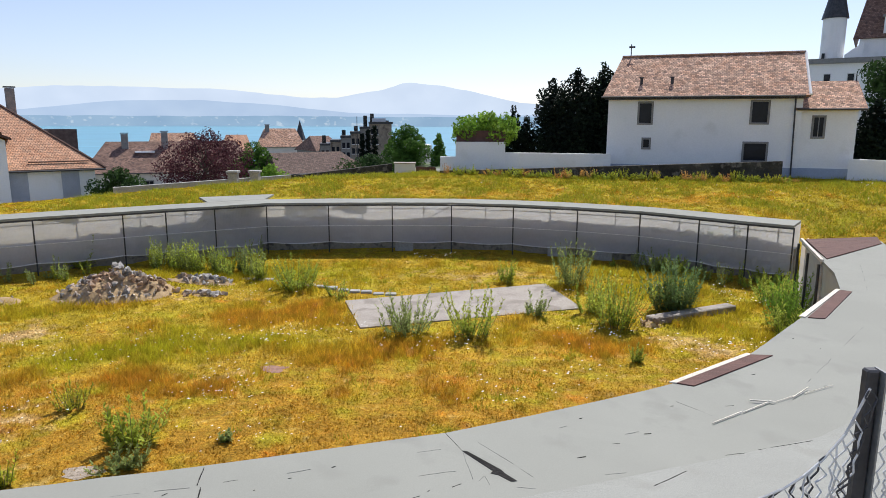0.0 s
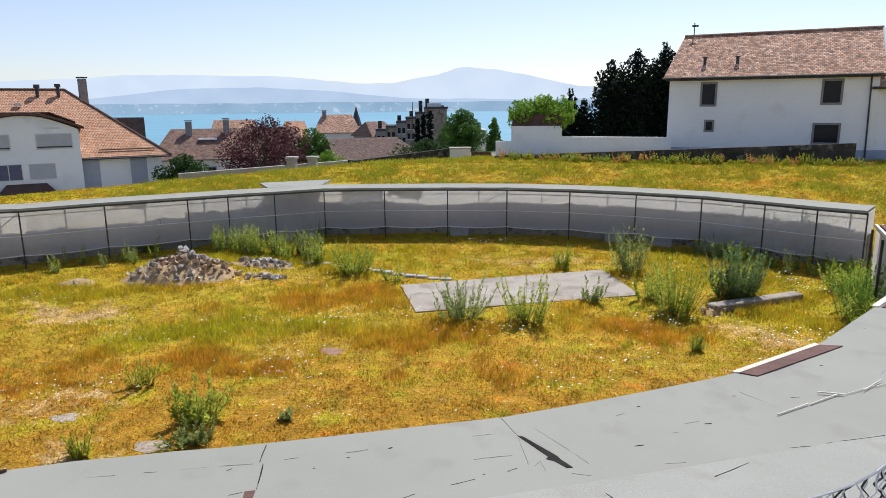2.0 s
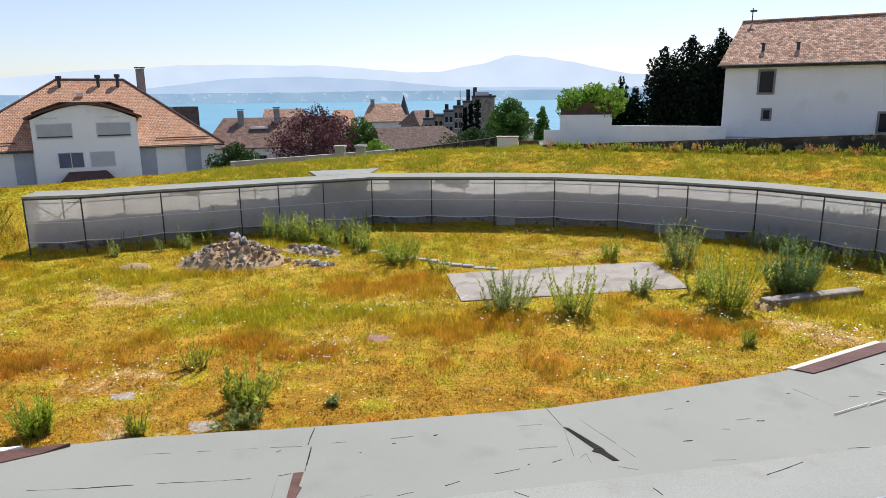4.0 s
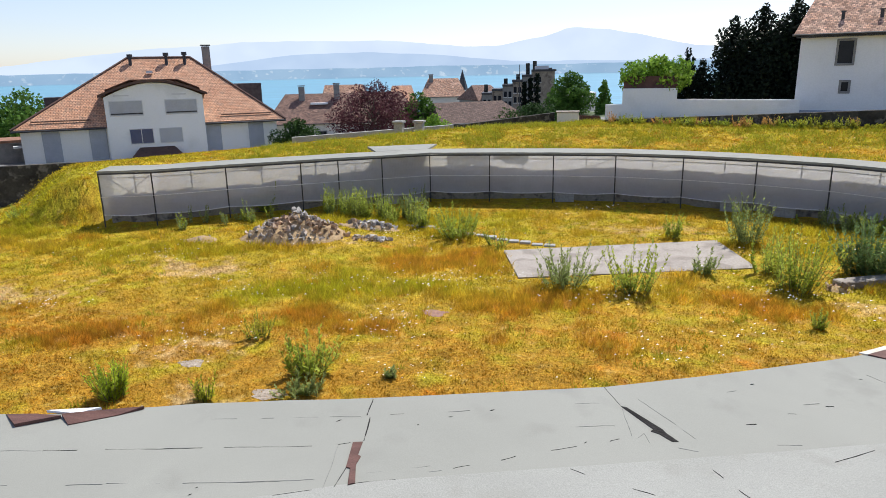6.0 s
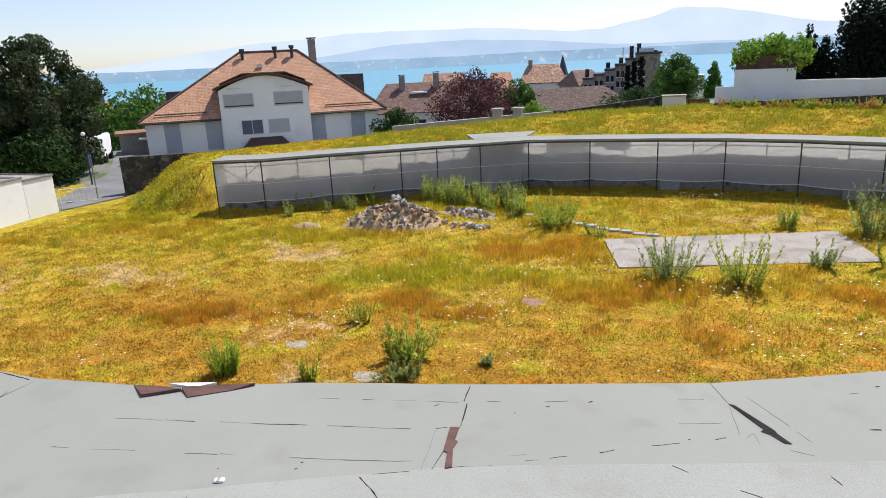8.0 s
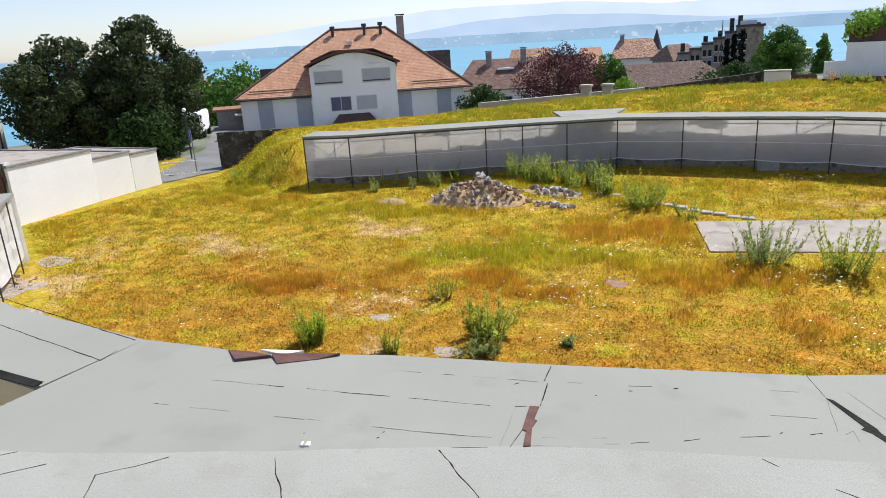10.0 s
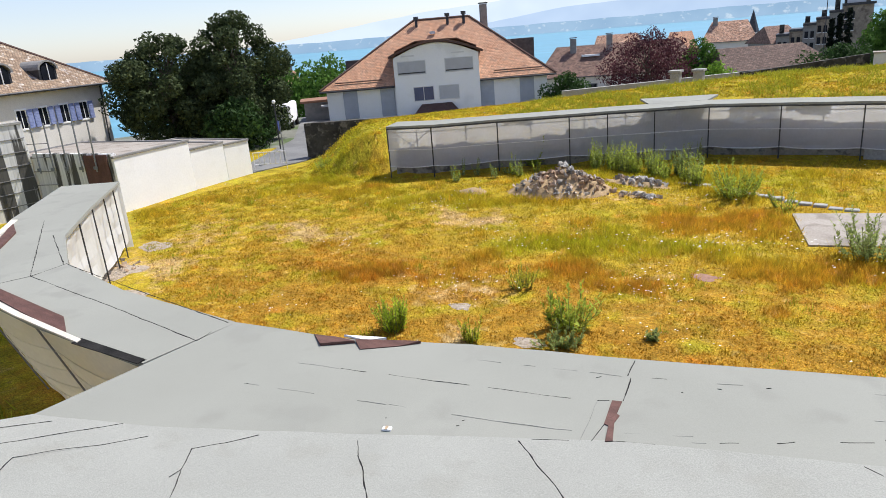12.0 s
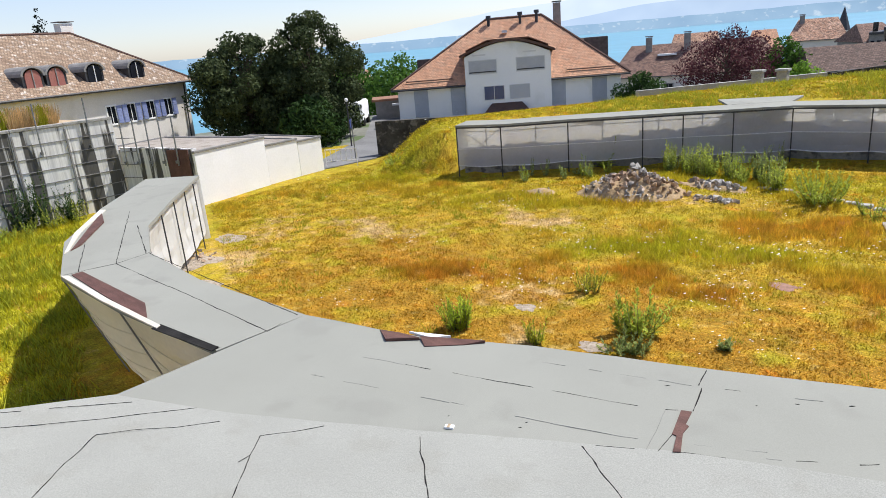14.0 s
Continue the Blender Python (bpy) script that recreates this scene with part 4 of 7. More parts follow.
    window(root, 9.96, 1.65, 1.5, 0.98, glass=M_BLIND, frame_mat=M_RENDER_GREY, border=0.05, bars=False, y=-0.55)
    for x in (6.95, 10.8):
        part("vent_slot", boxed(x - 0.5, x + 0.5, -0.565, -0.55, 5.0, 5.1), M_RENDER_GREY, root)
    for x in (2.15, 5.1, 12.95, 16.1):
        shutter(root, x, 0.6, 1.12, 2.15, 0.0)
    # porch roof
    bm = bmesh.new()
    v = [bm.verts.new(p) for p in ((7.0, -2.0, 0.5), (10.85, -2.0, 0.5), (10.1, -0.6, 1.35), (7.75, -0.6, 1.35), (10.85, -0.6, 0.5), (7.0, -0.6, 0.5))]
    for q in ((0, 1, 2, 3), (1, 4, 2), (0, 3, 5), (5, 3, 2, 4), (0, 5, 4, 1)):
        bm.faces.new([v[i] for i in q])
    part("porch_roof", bm, M_TILE_BROWN, root, "small dark tiled porch roof")
    for x, hgt in ((7.7, 0.85), (10.3, 0.95), (11.65, 1.0)):
        p = part("vent_pipe", bar((x, ym - 0.6, rz - 0.9), (x, ym - 0.6, rz + hgt - 0.85), 0.12, 10), M_DARKSTEEL, root)
        part("cowl", bar((x, ym - 0.6, rz + hgt - 0.85), (x, ym - 0.6, rz + hgt - 0.6), 0.21, 10), M_DARKSTEEL, p)
    c = part("chimney", boxed(13.1, 13.7, ym + 0.4, ym + 1.0, rz - 1.2, rz + 0.85, 0.02), M_FRAME, root, "tall brown chimney")
    part("chimney_cap", boxed(13.02, 13.78, ym + 0.32, ym + 1.08, rz + 0.9, rz + 0.98), M_DARKSTEEL, c)
    part("skylight", boxed(8.75, 9.2, 3.55, 3.75, 6.55, 6.75), M_RENDER_GREY, root)
    part("dormer", boxed(15.6, 17.6, 6.0, 8.5, 3.6, 5.6), M_DARKSTEEL, root, "dark metal-clad dormer")
    part("dormer", boxed(1.2, 2.6, 6.5, 8.0, 3.4, 4.9), M_DARKSTEEL, root, "dark metal-clad dormer")


M_BLUE_GLASS = surface("blue_tinted_glass", (0.08, 0.10, 0.2), (0.1, 0.12, 0.22), scale=1, rough=0.15, bump=0, spec=0.5)
gable_house()

# ---------------- the old house with blue shutters ----------------


def shutter_house():
    root = thing("house", frame_of((-45.0, 11.0), (-49.4, 26.35), 0.0), "old cream house with lavender shutters and tiled mansard dormers", "house")
    x0, x1, W, H = -8.0, 15.3, 11.0, 5.1
    part("wall", boxed(x0, x1, 0, W, -0.5, H), M_CREAM, root)
    ym, rz, e = 5.5, 9.0, H + 0.0
    uv_quad_roof("roof", [[(x0, -0.5, e), (x1 + 0.55, -0.5, e), (10.8, ym, rz), (x0, ym, rz)], [(x1 + 0.55, -0.5, e), (x1 + 0.55, W + 0.5, e), (10.8, ym, rz)], [(x1 + 0.55, W + 0.5, e), (x0, W + 0.5, e), (x0, ym, rz), (10.8, ym, rz)]], M_TILE_PATCHY, root)
    part("ridge_tile", bar((x0, ym, rz), (10.8, ym, rz), 0.11), M_TILE_BROWN, root)
    part("ridge_tile", bar((10.8, ym, rz), (x1 + 0.55, -0.5, e), 0.1), M_TILE_BROWN, root)
    part("gutter", bar((x0, -0.55, e - 0.08), (x1 + 0.55, -0.55, e - 0.08), 0.08), M_DARKSTEEL, root)
    part("downpipe", bar((x1 - 0.3, -0.1, e - 0.2), (x1 - 0.5, -0.1, 0.5), 0.06), M_DARKSTEEL, root)
    for x in (8.42, 10.0, 11.65, 13.25):
        window(root, x, 2.82, 0.62, 1.12, frame_mat=M_RENDER, border=0.12)
        for s in (-1, 1):
            if not (x == 8.42 and s == -1):
                shutter(root, x + s * 0.56, 2.78, 0.4, 1.18, -0.06, M_BLUE_SHUTTER, "lavender blue louvred shutter")
    for k, (x, red) in enumerate(((3.8, True), (5.35, True), (8.05, False), (11.4, False))):
        d = part("dormer", boxed(x - 0.68, x + 0.68, 0.35, 3.2, 5.4, 6.35), M_DARKSTEEL, root, "arched dormer in the tiled roof")
        bm = bmesh.new()
        rows = []
        for q in range(11):
            a = math.pi * q / 10
            rows.append([bm.verts.new((x + rr * math.cos(a), yy, 6.3 + rr * 0.75 * math.sin(a))) for yy, rr in ((0.2, 0.8), (3.6, 0.8), (3.6, 0.66), (0.2, 0.66))])
        for q in range(10):
            for j in range(4):
                bm.faces.new((rows[q][j], rows[q + 1][j], rows[q + 1][(j + 1) % 4], rows[q][(j + 1) % 4]))
        part("hood", bm, M_FRAME, d)
        bm = bmesh.new()
        pts = [(x - 0.5, 5.5), (x + 0.5, 5.5)] + [(x + 0.5 * math.cos(math.pi * q / 8), 6.25 + 0.45 * math.sin(math.pi * q / 8)) for q in range(9)]
        fr = [bm.verts.new((px, 0.3, pz)) for px, pz in pts]
        bk = [bm.verts.new((px, 0.36, pz)) for px, pz in pts]
        bm.faces.new(fr)
        bm.faces.new(bk[::-1])
        for q in range(len(pts)):
            bm.faces.new((fr[q], bk[q], bk[(q + 1) % len(pts)], fr[(q + 1) % len(pts)]))
        part("dormer_window", bm, M_RED_BLIND if red else M_GLASS, d)
        part("glazing_bar", boxed(x - 0.03, x + 0.03, 0.26, 0.3, 5.5, 6.68), M_FRAME if red else M_RENDER_GREY, d)
    c = part("chimney", boxed(10.3, 11.3, ym + 0.2, ym + 0.9, rz - 0.4, rz + 0.7, 0.02), M_CREAM, root, "squat rendered chimney")
    part("chimney_cap", boxed(10.2, 11.4, ym + 0.1, ym + 1.0, rz + 0.78, rz + 0.84), M_FRAME, c)


M_CREAM = surface("cream_render", (0.76, 0.72, 0.67), (0.81, 0.77, 0.72), scale=0.5, rough=0.9, bump=0.2, fine=12, c3=(0.7, 0.66, 0.6), scale3=0.7, amount3=0.3, grain_depth=0.05)
M_TILE_PATCHY = tile_roof("patchy_clay_tiles", (0.30, 0.21, 0.145), (0.37, 0.28, 0.2), (0.58, 0.52, 0.46), 0.22, 0.6)
M_RED_BLIND = surface("dull_red_blind", (0.32, 0.12, 0.10), (0.36, 0.15, 0.12), scale=2, rough=0.7, bump=0.1)
shutter_house()


M_TILE_DARK = tile_roof("dark_brown_tiles", (0.13, 0.085, 0.07), (0.17, 0.115, 0.095), (0.11, 0.08, 0.07), 0.3)


def plain_house(a, b, z0, H, W, rise, roofing, walling, label, hip=2.0, windows=(), chimneys=()):
    root = thing("house", frame_of(a, b, z0), label, "house")
    L = math.hypot(b[0] - a[0], b[1] - a[1])
    part("wall", boxed(0.3, L - 0.3, 0, W, -3, H), walling, root)
    uv_quad_roof("roof", [[(0, -0.4, H), (L, -0.4, H), (L - hip, W / 2, H + rise), (hip, W / 2, H + rise)], [(L, W + 0.4, H), (0, W + 0.4, H), (hip, W / 2, H + rise), (L - hip, W / 2, H + rise)],
                          [(0, W + 0.4, H), (0, -0.4, H), (hip, W / 2, H + rise)], [(L, -0.4, H), (L, W + 0.4, H), (L - hip, W / 2, H + rise)]], roofing, root)
    part("gutter", bar((0, -0.42, H - 0.05), (L, -0.42, H - 0.05), 0.06), M_DARKSTEEL, root)
    for x, z, w, h in windows:
        window(root, x, z, w, h, border=0.1)
    for x, y, top in chimneys:
        c = part("chimney", boxed(x - 0.35, x + 0.35, y - 0.3, y + 0.3, H, top, 0.02), M_FRAME, root)
        part("chimney_cap", boxed(x - 0.42, x + 0.42, y - 0.37, y + 0.37, top + 0.06, top + 0.14), M_TILE_BROWN, c)
    return root


h = plain_house(polar(-28.6, 80), polar(-15.5, 80), -2.0, 2.75, 9, 3.2, M_TILE_BROWN, M_CREAM, "long old house with brown tile roof below the bank", 2.2,
                [(6.5, 0.6, 0.8, 1.2), (10.5, 0.6, 0.8, 1.2), (12.5, 0.6, 0.8, 1.2), (14.0, 0.6, 0.8, 1.2)], [(4.2, 3.6, 6.8), (8.3, 3.6, 7.0)])
part("roof_light", boxed(5.2, 7.2, 2.2, 2.9, 4.75, 4.95), M_RENDER, h, "pale roof light")
plain_house(polar(-14.2, 62), polar(-6.6, 66), -2.0, 3.6, 8, 1.7, M_TILE_DARK, M_DARKWALL, "low house with a broad dark brown roof", 1.0)
plain_house(polar(-15.8, 118), polar(-11.8, 118), -6.0, 8.0, 7, 3.0, M_TILE_OLD, M_CREAM, "old cream town house with steep tiled roof", 1.5, [(2.0, 5.5, 0.9, 1.3), (5.0, 5.5, 0.9, 1.3)], [(2.0, 3.0, 11.6)])
plain_house(polar(-18.5, 135), polar(-16.0, 135), -8.0, 8.6, 8, 3.0, M_TILE_RED, M_CREAM, "distant town house with orange roof", 1.0)
plain_house(polar(-24.0, 140), polar(-20.0, 140), -9.0, 9.5, 8, 3.4, M_TILE_OLD, M_CREAM, "distant town house with tiled roof", 1.0)
plain_house(polar(-51.5, 95), polar(-47.4, 95), -4.0, 4.6, 8, 2.8, M_TILE_OLD, M_CREAM, "distant town house with tiled roof", 1.0, (), [(5.0, 3.0, 8.2)])
plain_house(polar(-11.0, 104), polar(-8.6, 106), -5.0, 6.8, 8, 2.2, M_TILE_BROWN, M_FRAME, "distant town house with grey walls", 0.8)


def spire_tower():
    x, y = polar(-12.2, 150)
    root = thing("tower", Matrix.Translation((x, y, -8)), "slender distant church tower with dark spire", "tower")
    part("shaft", boxed(-0.9, 0.9, -0.9, 0.9, 0, 10.2), M_CREAM, root)
    part("spire", bar((0, 0, 10.2), (0, 0, 14.4), 1.25, 8, 0.03), M_DARKSTEEL, root)


spire_tower()


M_OLDSTONE = surface("brown_rubble_stone", (0.24, 0.20, 0.16), (0.33, 0.28, 0.23), scale=1.2, rough=0.9, bump=0.4, fine=8, c3=(0.15, 0.12, 0.1), scale3=2.0)


def terrace_block():
    """Stepped terrace houses with dark gables and many chimneys."""
    root = thing("terrace_houses", frame_of(polar(-10.6, 100), polar(-4.6, 100), -1.8), "stepped grey terrace houses with dark roofs and chimneys", "houses")
    steps = [(0.0, 4.6), (1.5, 5.1), (3.0, 5.7), (4.4, 6.3), (5.8, 7.0), (7.2, 7.7)]
    for k, (x, z) in enumerate(steps):
        part("house_wall", boxed(x, x + 1.5 if k < 5 else 10.4, 0.0 + 0.004 * k, 6, -3, z), M_OLDSTONE if k % 2 else M_FRAME, root)
        part("house_roof", boxed(x - 0.05, x + 1.45 if k < 5 else 10.6, -0.3 + 0.004 * k, 6.2, z + 0.004, z + 0.3), M_DARKSTEEL, root)
        for dx, dz in ((0.2, 1.5), (0.85, 1.5), (0.2, 2.9), (0.85, 2.9)):
            part("window", boxed(x + dx, x + dx + 0.4, -0.06, 0.02 + 0.004 * k, z - dz, z - dz + 0.8), M_GLASS, root)
            part("sill", boxed(x + dx - 0.06, x + dx + 0.46, -0.1, 0.02, z - dz - 0.1, z - dz - 0.01), M_RENDER_GREY, root)
    for x, z in ((0.5, 6.0), (3.4, 6.8), (5.2, 7.4), (6.6, 8.9), (7.6, 9.2), (9.8, 8.2)):
        part("chimney", boxed(x - 0.28, x + 0.28, 2, 2.6, z - 2.0, z), M_DARKWALL, root)
    part("roof_house", boxed(7.6, 9.6, 1.5, 5, 7.9, 8.5), M_RENDER_GREY, root)
    for k in range(3):
        part("chimney", boxed(11.2 + k * 1.7, 11.9 + k * 1.7, 1, 1.7, 2, 5.6 - 0.4 * (k % 2)), M_FRAME, root)
    part("rear_wall", boxed(10.5, 16.5, 1.8, 6, -3, 4.6), M_CREAM, root)


terrace_block()

# ---------------- the castle on its hill ----------------


def castle():
    ox, oy = polar(27.4, 80)
    u = frame_of((ox, oy), polar(36.5, 80), 0.0)
    root = thing("castle", u, "white castle with round tower, slate cone and steep tiled roof", "castle")
    part("curtain_wall", boxed(0, 16, 1.0, 3.0, 0, 12.2), M_RENDER, root)
    bm = boxed(-0.3, 16.3, 0.6, 3.4, 12.2, 12.7)
    part("wall_roof", bm, M_FRAME, root)
    for x, r in ((1.8, False), (3.9, True), (6.5, True), (9.0, False)):
        window(root, x, 10.2, 0.55, 0.95, frame_mat=M_RENDER_GREY, border=0.08, y=1.0, bars=False)
    t = part("tower", bar((1.75, 5.2, 8), (1.75, 5.2, 17.1), 1.12, 24), M_RENDER, root)
    part("tower_roof", bar((1.75, 5.2, 17.1), (1.75, 5.2, 22.5), 1.3, 24, 0.03), M_DARKSTEEL, t, "dark slate cone")
    part("window", boxed(0.9, 1.2, 3.95, 4.15, 12.95, 13.5), M_GLASS, t)
    part("stair_wall", prism([(3.0, 4.2), (4.6, 4.2), (4.6, 6.0), (3.0, 6.0)], 8, lambda x, y: 13.3 + 0.75 * (x - 3.0)), M_RENDER, root)
    part("keep_wall", boxed(4.2, 16, 5.0, 14, 8, 14.9), M_RENDER, root)
    uv_quad_roof("keep_roof", [[(3.6, 4.6, 14.9), (16.3, 4.6, 14.9), (16.3, 9.5, 24.5), (5.4, 9.5, 24.5)], [(3.6, 14.4, 14.9), (3.6, 4.6, 14.9), (5.4, 9.5, 24.5)]], M_TILE_BROWN, root)
    d = part("dormer", boxed(6.2, 12, 4.45, 7.2, 15.3, 16.9), M_RENDER, root, "long white dormer")
    part("dormer_roof", boxed(6.0, 12.2, 4.25, 7.4, 16.904, 17.1), M_FRAME, d)
    for x in (6.8, 8.1):
        part("window", boxed(x, x + 0.5, 4.4, 4.46, 15.9, 16.6), M_GLASS, d)


castle()

# ---------------- yard buildings, walls and street on the left ----------------


def yard_building(a, b, top, depth, label):
    root = thing("outbuilding", frame_of(a, b, 0.0), label, "building")
    L = math.hypot(b[0] - a[0], b[1] - a[1])
    part("wall", boxed(0, L, 0, depth, -0.2, top), M_RENDER, root)
    part("roof_deck", boxed(0.12, L - 0.12, 0.15, depth - 0.1, top + 0.004, top + 0.05), M_CONCRETE, root, "grey gravelled flat roof")
    for q in ((-0.04, L + 0.04, -0.05, 0.13), (-0.04, L + 0.04, depth - 0.1, depth + 0.05)):
        part("coping", boxed(*q, top + 0.005, top + 0.11, 0.01), M_FRAME, root)
    for x in (0.0, L - 0.12):
        part("coping", boxed(x, x + 0.12, 0.135, depth - 0.105, top + 0.006, top + 0.105), M_FRAME, root)
    return root


yard_building((-28.75, 14.75), (-29.6, 19.0), 2.4, 7.5, "white outbuilding with flat gravelled roof and grey coping")
yard_building((-29.66, 19.05), (-29.95, 21.2), 1.95, 6.0, "low white outbuilding with flat roof")
yard_building((-29.98, 21.25), (-30.1, 22.9), 1.8, 6.0, "low white outbuilding with flat roof beside the street")

M_STAINED = surface("stained_concrete", (0.68, 0.67, 0.65), (0.78, 0.77, 0.74), scale=1.0, rough=0.9, bump=0.3, fine=10, c3=(0.10, 0.096, 0.088), scale3=2.6, amount3=0.43, edge=0.05, stretch=(1.0, 1.0, 0.06))
for k in range(8):
    y = -4.0 + 2.15 * k
    wp = tagged(bm_object("wall_concrete", wall_between((-32.9, y), (-32.9, y + 2.13), 0.3, -0.2, 4.08 + 0.01 * (k % 2)), M_STAINED), "tall concrete retaining wall streaked with black stains", "wall", kind="structure")
    for q in range(6):
        part("pour_line", boxed(-32.9 + 0.003, -32.872, y + 0.04, y + 2.09, 0.55 + 0.58 * q + 0.03 * (k % 3), 0.585 + 0.58 * q + 0.03 * (k % 3)), M_FRAME, wp)
    part("panel_rib", boxed(-32.9 + 0.003, -32.84, y - 0.035, y + 0.035, 0.0, 3.95), M_FRAME, wp)
    part("coping", boxed(-33.22, -32.85, y, y + 2.12, 4.1, 4.22, 0.01), M_BLOCK, wp)
tagged(bm_object("wall_low", wall_between((-32.88, 13.25), (-28.85, 14.72), 0.3, -0.2, 2.75, 2.6), M_STAINED), "low stained concrete wall", "wall", kind="structure")
for k in range(5):
    z = 0.7 + 0.62 * k
    tagged(bm_object("trim_ledge", wall_between((-32.86, 13.17), (-31.8, 13.6), -0.03, z, z + 0.03), M_FRAME), "thin concrete ledge", "ledge", kind="structure")
rust = thing("panel_door", label="rusty brown panel door set in a stained wall", category="door")
part("panel", wall_between((-30.1, 14.17), (-28.95, 14.59), -0.05, 1.2, 2.6), M_BOARD, rust)
tagged(data_part("planter_soil", [(-33.2, -4, 4.02), (-39, -4, 4.02), (-39, 13, 4.02), (-33.2, 13, 4.02)], [(0, 3, 2, 1)], M_DIRT), "raised terrace soil behind the retaining wall", "soil", kind="structure")
fence_posts = []
for k, (x, y, z0, z1) in enumerate([(-32.75, 1.5 + 2.1 * i, 2.9, 5.2) for i in range(6)] + [(-32.3 + 0.72 * i, 13.2 + 0.27 * i, 1.9, 4.1) for i in range(5)]):
    p = thing("fence_post", Matrix.Translation((x, y, 0)), "thin galvanised steel post fixed to the wall", "post", "wall posts")
    part("tube", bar((0, 0, z0), (0.02, 0.03, z1), 0.035), M_STEEL, p)
    part("bracket", boxed(-0.2, 0.03, -0.04, 0.04, z0 + 0.1, z0 + 0.22), M_STEEL, p)

tagged(bm_object("road", prism([(-31.5, 22.6), (-30.2, 22.8), (-29.8, 26.5), (-33.5, 34.0), (-47, 47), (-49, 44), (-38, 33)], -0.2, 0.05), M_ROAD), "pale asphalt street leading away", "road", kind="structure")


def street_lamp(x, y):
    p = thing("street_lamp", Matrix.Translation((x, y, 0)), "dark street lamp with a white globe", "lamp")
    part("pole", bar((0, 0, 0), (0, 0, 3.0), 0.05, 8, 0.04), M_DARKSTEEL, p)
    bm = bmesh.new()
    bmesh.ops.create_icosphere(bm, subdivisions=2, radius=0.13)
    bmesh.ops.translate(bm, verts=bm.verts, vec=(0, 0, 3.12))
    part("globe", bm, M_RENDER, p, "white lamp globe")
    part("bracket", bar((0, 0, 2.2), (0.35, 0, 2.2), 0.025), M_DARKSTEEL, p)


street_lamp(*polar(-50.2, 46))


def road_sign(x, y):
    p = thing("road_sign", Matrix.Translation((x, y, 0)) @ Matrix.Rotation(radians(-50), 4, "Z"), "round blue road sign on a grey post", "sign")
    part("pole", bar((0, 0, 0), (0, 0, 2.4), 0.035), M_STEEL, p)
    part("disc", bar((0, -0.04, 2.1), (0, -0.07, 2.1), 0.3, 20), M_SIGN, p)


M_SIGN = surface("blue_sign_enamel", (0.06, 0.09, 0.3), (0.07, 0.1, 0.32), scale=3, rough=0.4, bump=0)
road_sign(*polar(-50.0, 40.5))


def barrier():
    p = thing("metal_barrier", Matrix.Translation((*polar(-52.5, 38.5), 0)) @ Matrix.Rotation(radians(35), 4, "Z"), "light steel crowd barrier at the street", "barrier")
    for z in (0.35, 1.0):
        part("rail", bar((0, 0, z), (1.8, 0, z), 0.025), M_WIRE, p)
    for k in range(7):
        part("upright", bar((0.3 * k, 0, 0 if k in (0, 6) else 0.35), (0.3 * k, 0, 1.0), 0.02), M_WIRE, p)


barrier()


def parked_van():
    p = thing("van", Matrix.Translation((*polar(-49.6, 60), -0.1)) @ Matrix.Rotation(radians(40), 4, "Z"), "white van parked in the shaded street", "van")
    bm = boxed(-1.0, 1.0, -2.2, 2.0, 0.45, 2.1, 0.15)
    part("body", bm, M_RENDER, p)
    part("windscreen", boxed(-0.8, 0.8, -2.23, -2.15, 1.3, 1.9), M_GLASS, p)
    for sx in (-1, 1):
        for yy in (-1.4, 1.3):
            part("wheel", bar((sx * 0.8, yy, 0.38), (sx * 1.02, yy, 0.38), 0.38, 16), M_TAR, p)


parked_van()
shed = thing("shed", frame_of(polar(-47.8, 62), polar(-44.6, 62), -1.0), "low shed with orange and grey flat roofs", "shed")
part("wall", boxed(0, 3.6, 0, 3, -1, 2.6), M_FRAME, shed)
part("roof", boxed(-0.3, 2.6, -0.4, 3.2, 2.604, 2.8), M_TILE_RED, shed)
part("roof", boxed(1.5, 4.4, -0.9, 3.2, 2.2, 2.35), M_RENDER_GREY, shed)

# garden walls along the top of the bank
tagged(bm_object("wall_bank", wall_between(polar(-26.5, 44.5), polar(-13.0, 46), 0.35, 0.5, 2.35, 2.75), M_BLOCK), "low grey stone garden wall along the bank", "wall", kind="structure")
tagged(bm_object("wall_bank_dark", wall_between(polar(-12.8, 46), polar(-4.6, 47), 0.35, 1.0, 2.7, 3.4), M_DARKWALL), "dark stone garden wall along the bank", "wall", kind="structure")
for az in (-17.6, -15.9):
    p = thing("gate_pier", Matrix.Translation((*polar(az, 45.2), 0)), "square grey stone gate pier", "pier", "gate piers")
    part("pier_shaft", boxed(-0.28, 0.28, -0.28, 0.28, 1.2, 3.0, 0.02), M_BLOCK, p)
    part("pier_cap", boxed(-0.36, 0.36, -0.36, 0.36, 3.0, 3.15, 0.02), M_BLOCK, p)
box = thing("transformer_box", frame_of(polar(-4.4, 46), polar(-2.65, 46), 2.3), "white rendered service box on the bank", "box")
part("box_body", boxed(0, 1.42, 0, 1.0, -0.3, 1.15, 0.02), M_RENDER_GREY, box)
part("box_lid", boxed(-0.05, 1.47, -0.05, 1.05, 1.155, 1.22), M_CONCRETE, box)
gate = thing("wooden_gate", frame_of(polar(-2.6, 46.4), polar(-0.6, 45.5), 2.3), "dark slatted wooden gate", "gate")
for k in range(9):
    part("slat", boxed(0.02 + 0.17 * k, 0.15 + 0.17 * k, 0, 0.04, 0, 0.95), M_BOARD, gate)
# dark board added behind the slats, only to darken the gaps
part("back_board", boxed(0.0, 1.55, 0.05, 0.08, -0.3, 0.9), M_DARKWALL, gate)
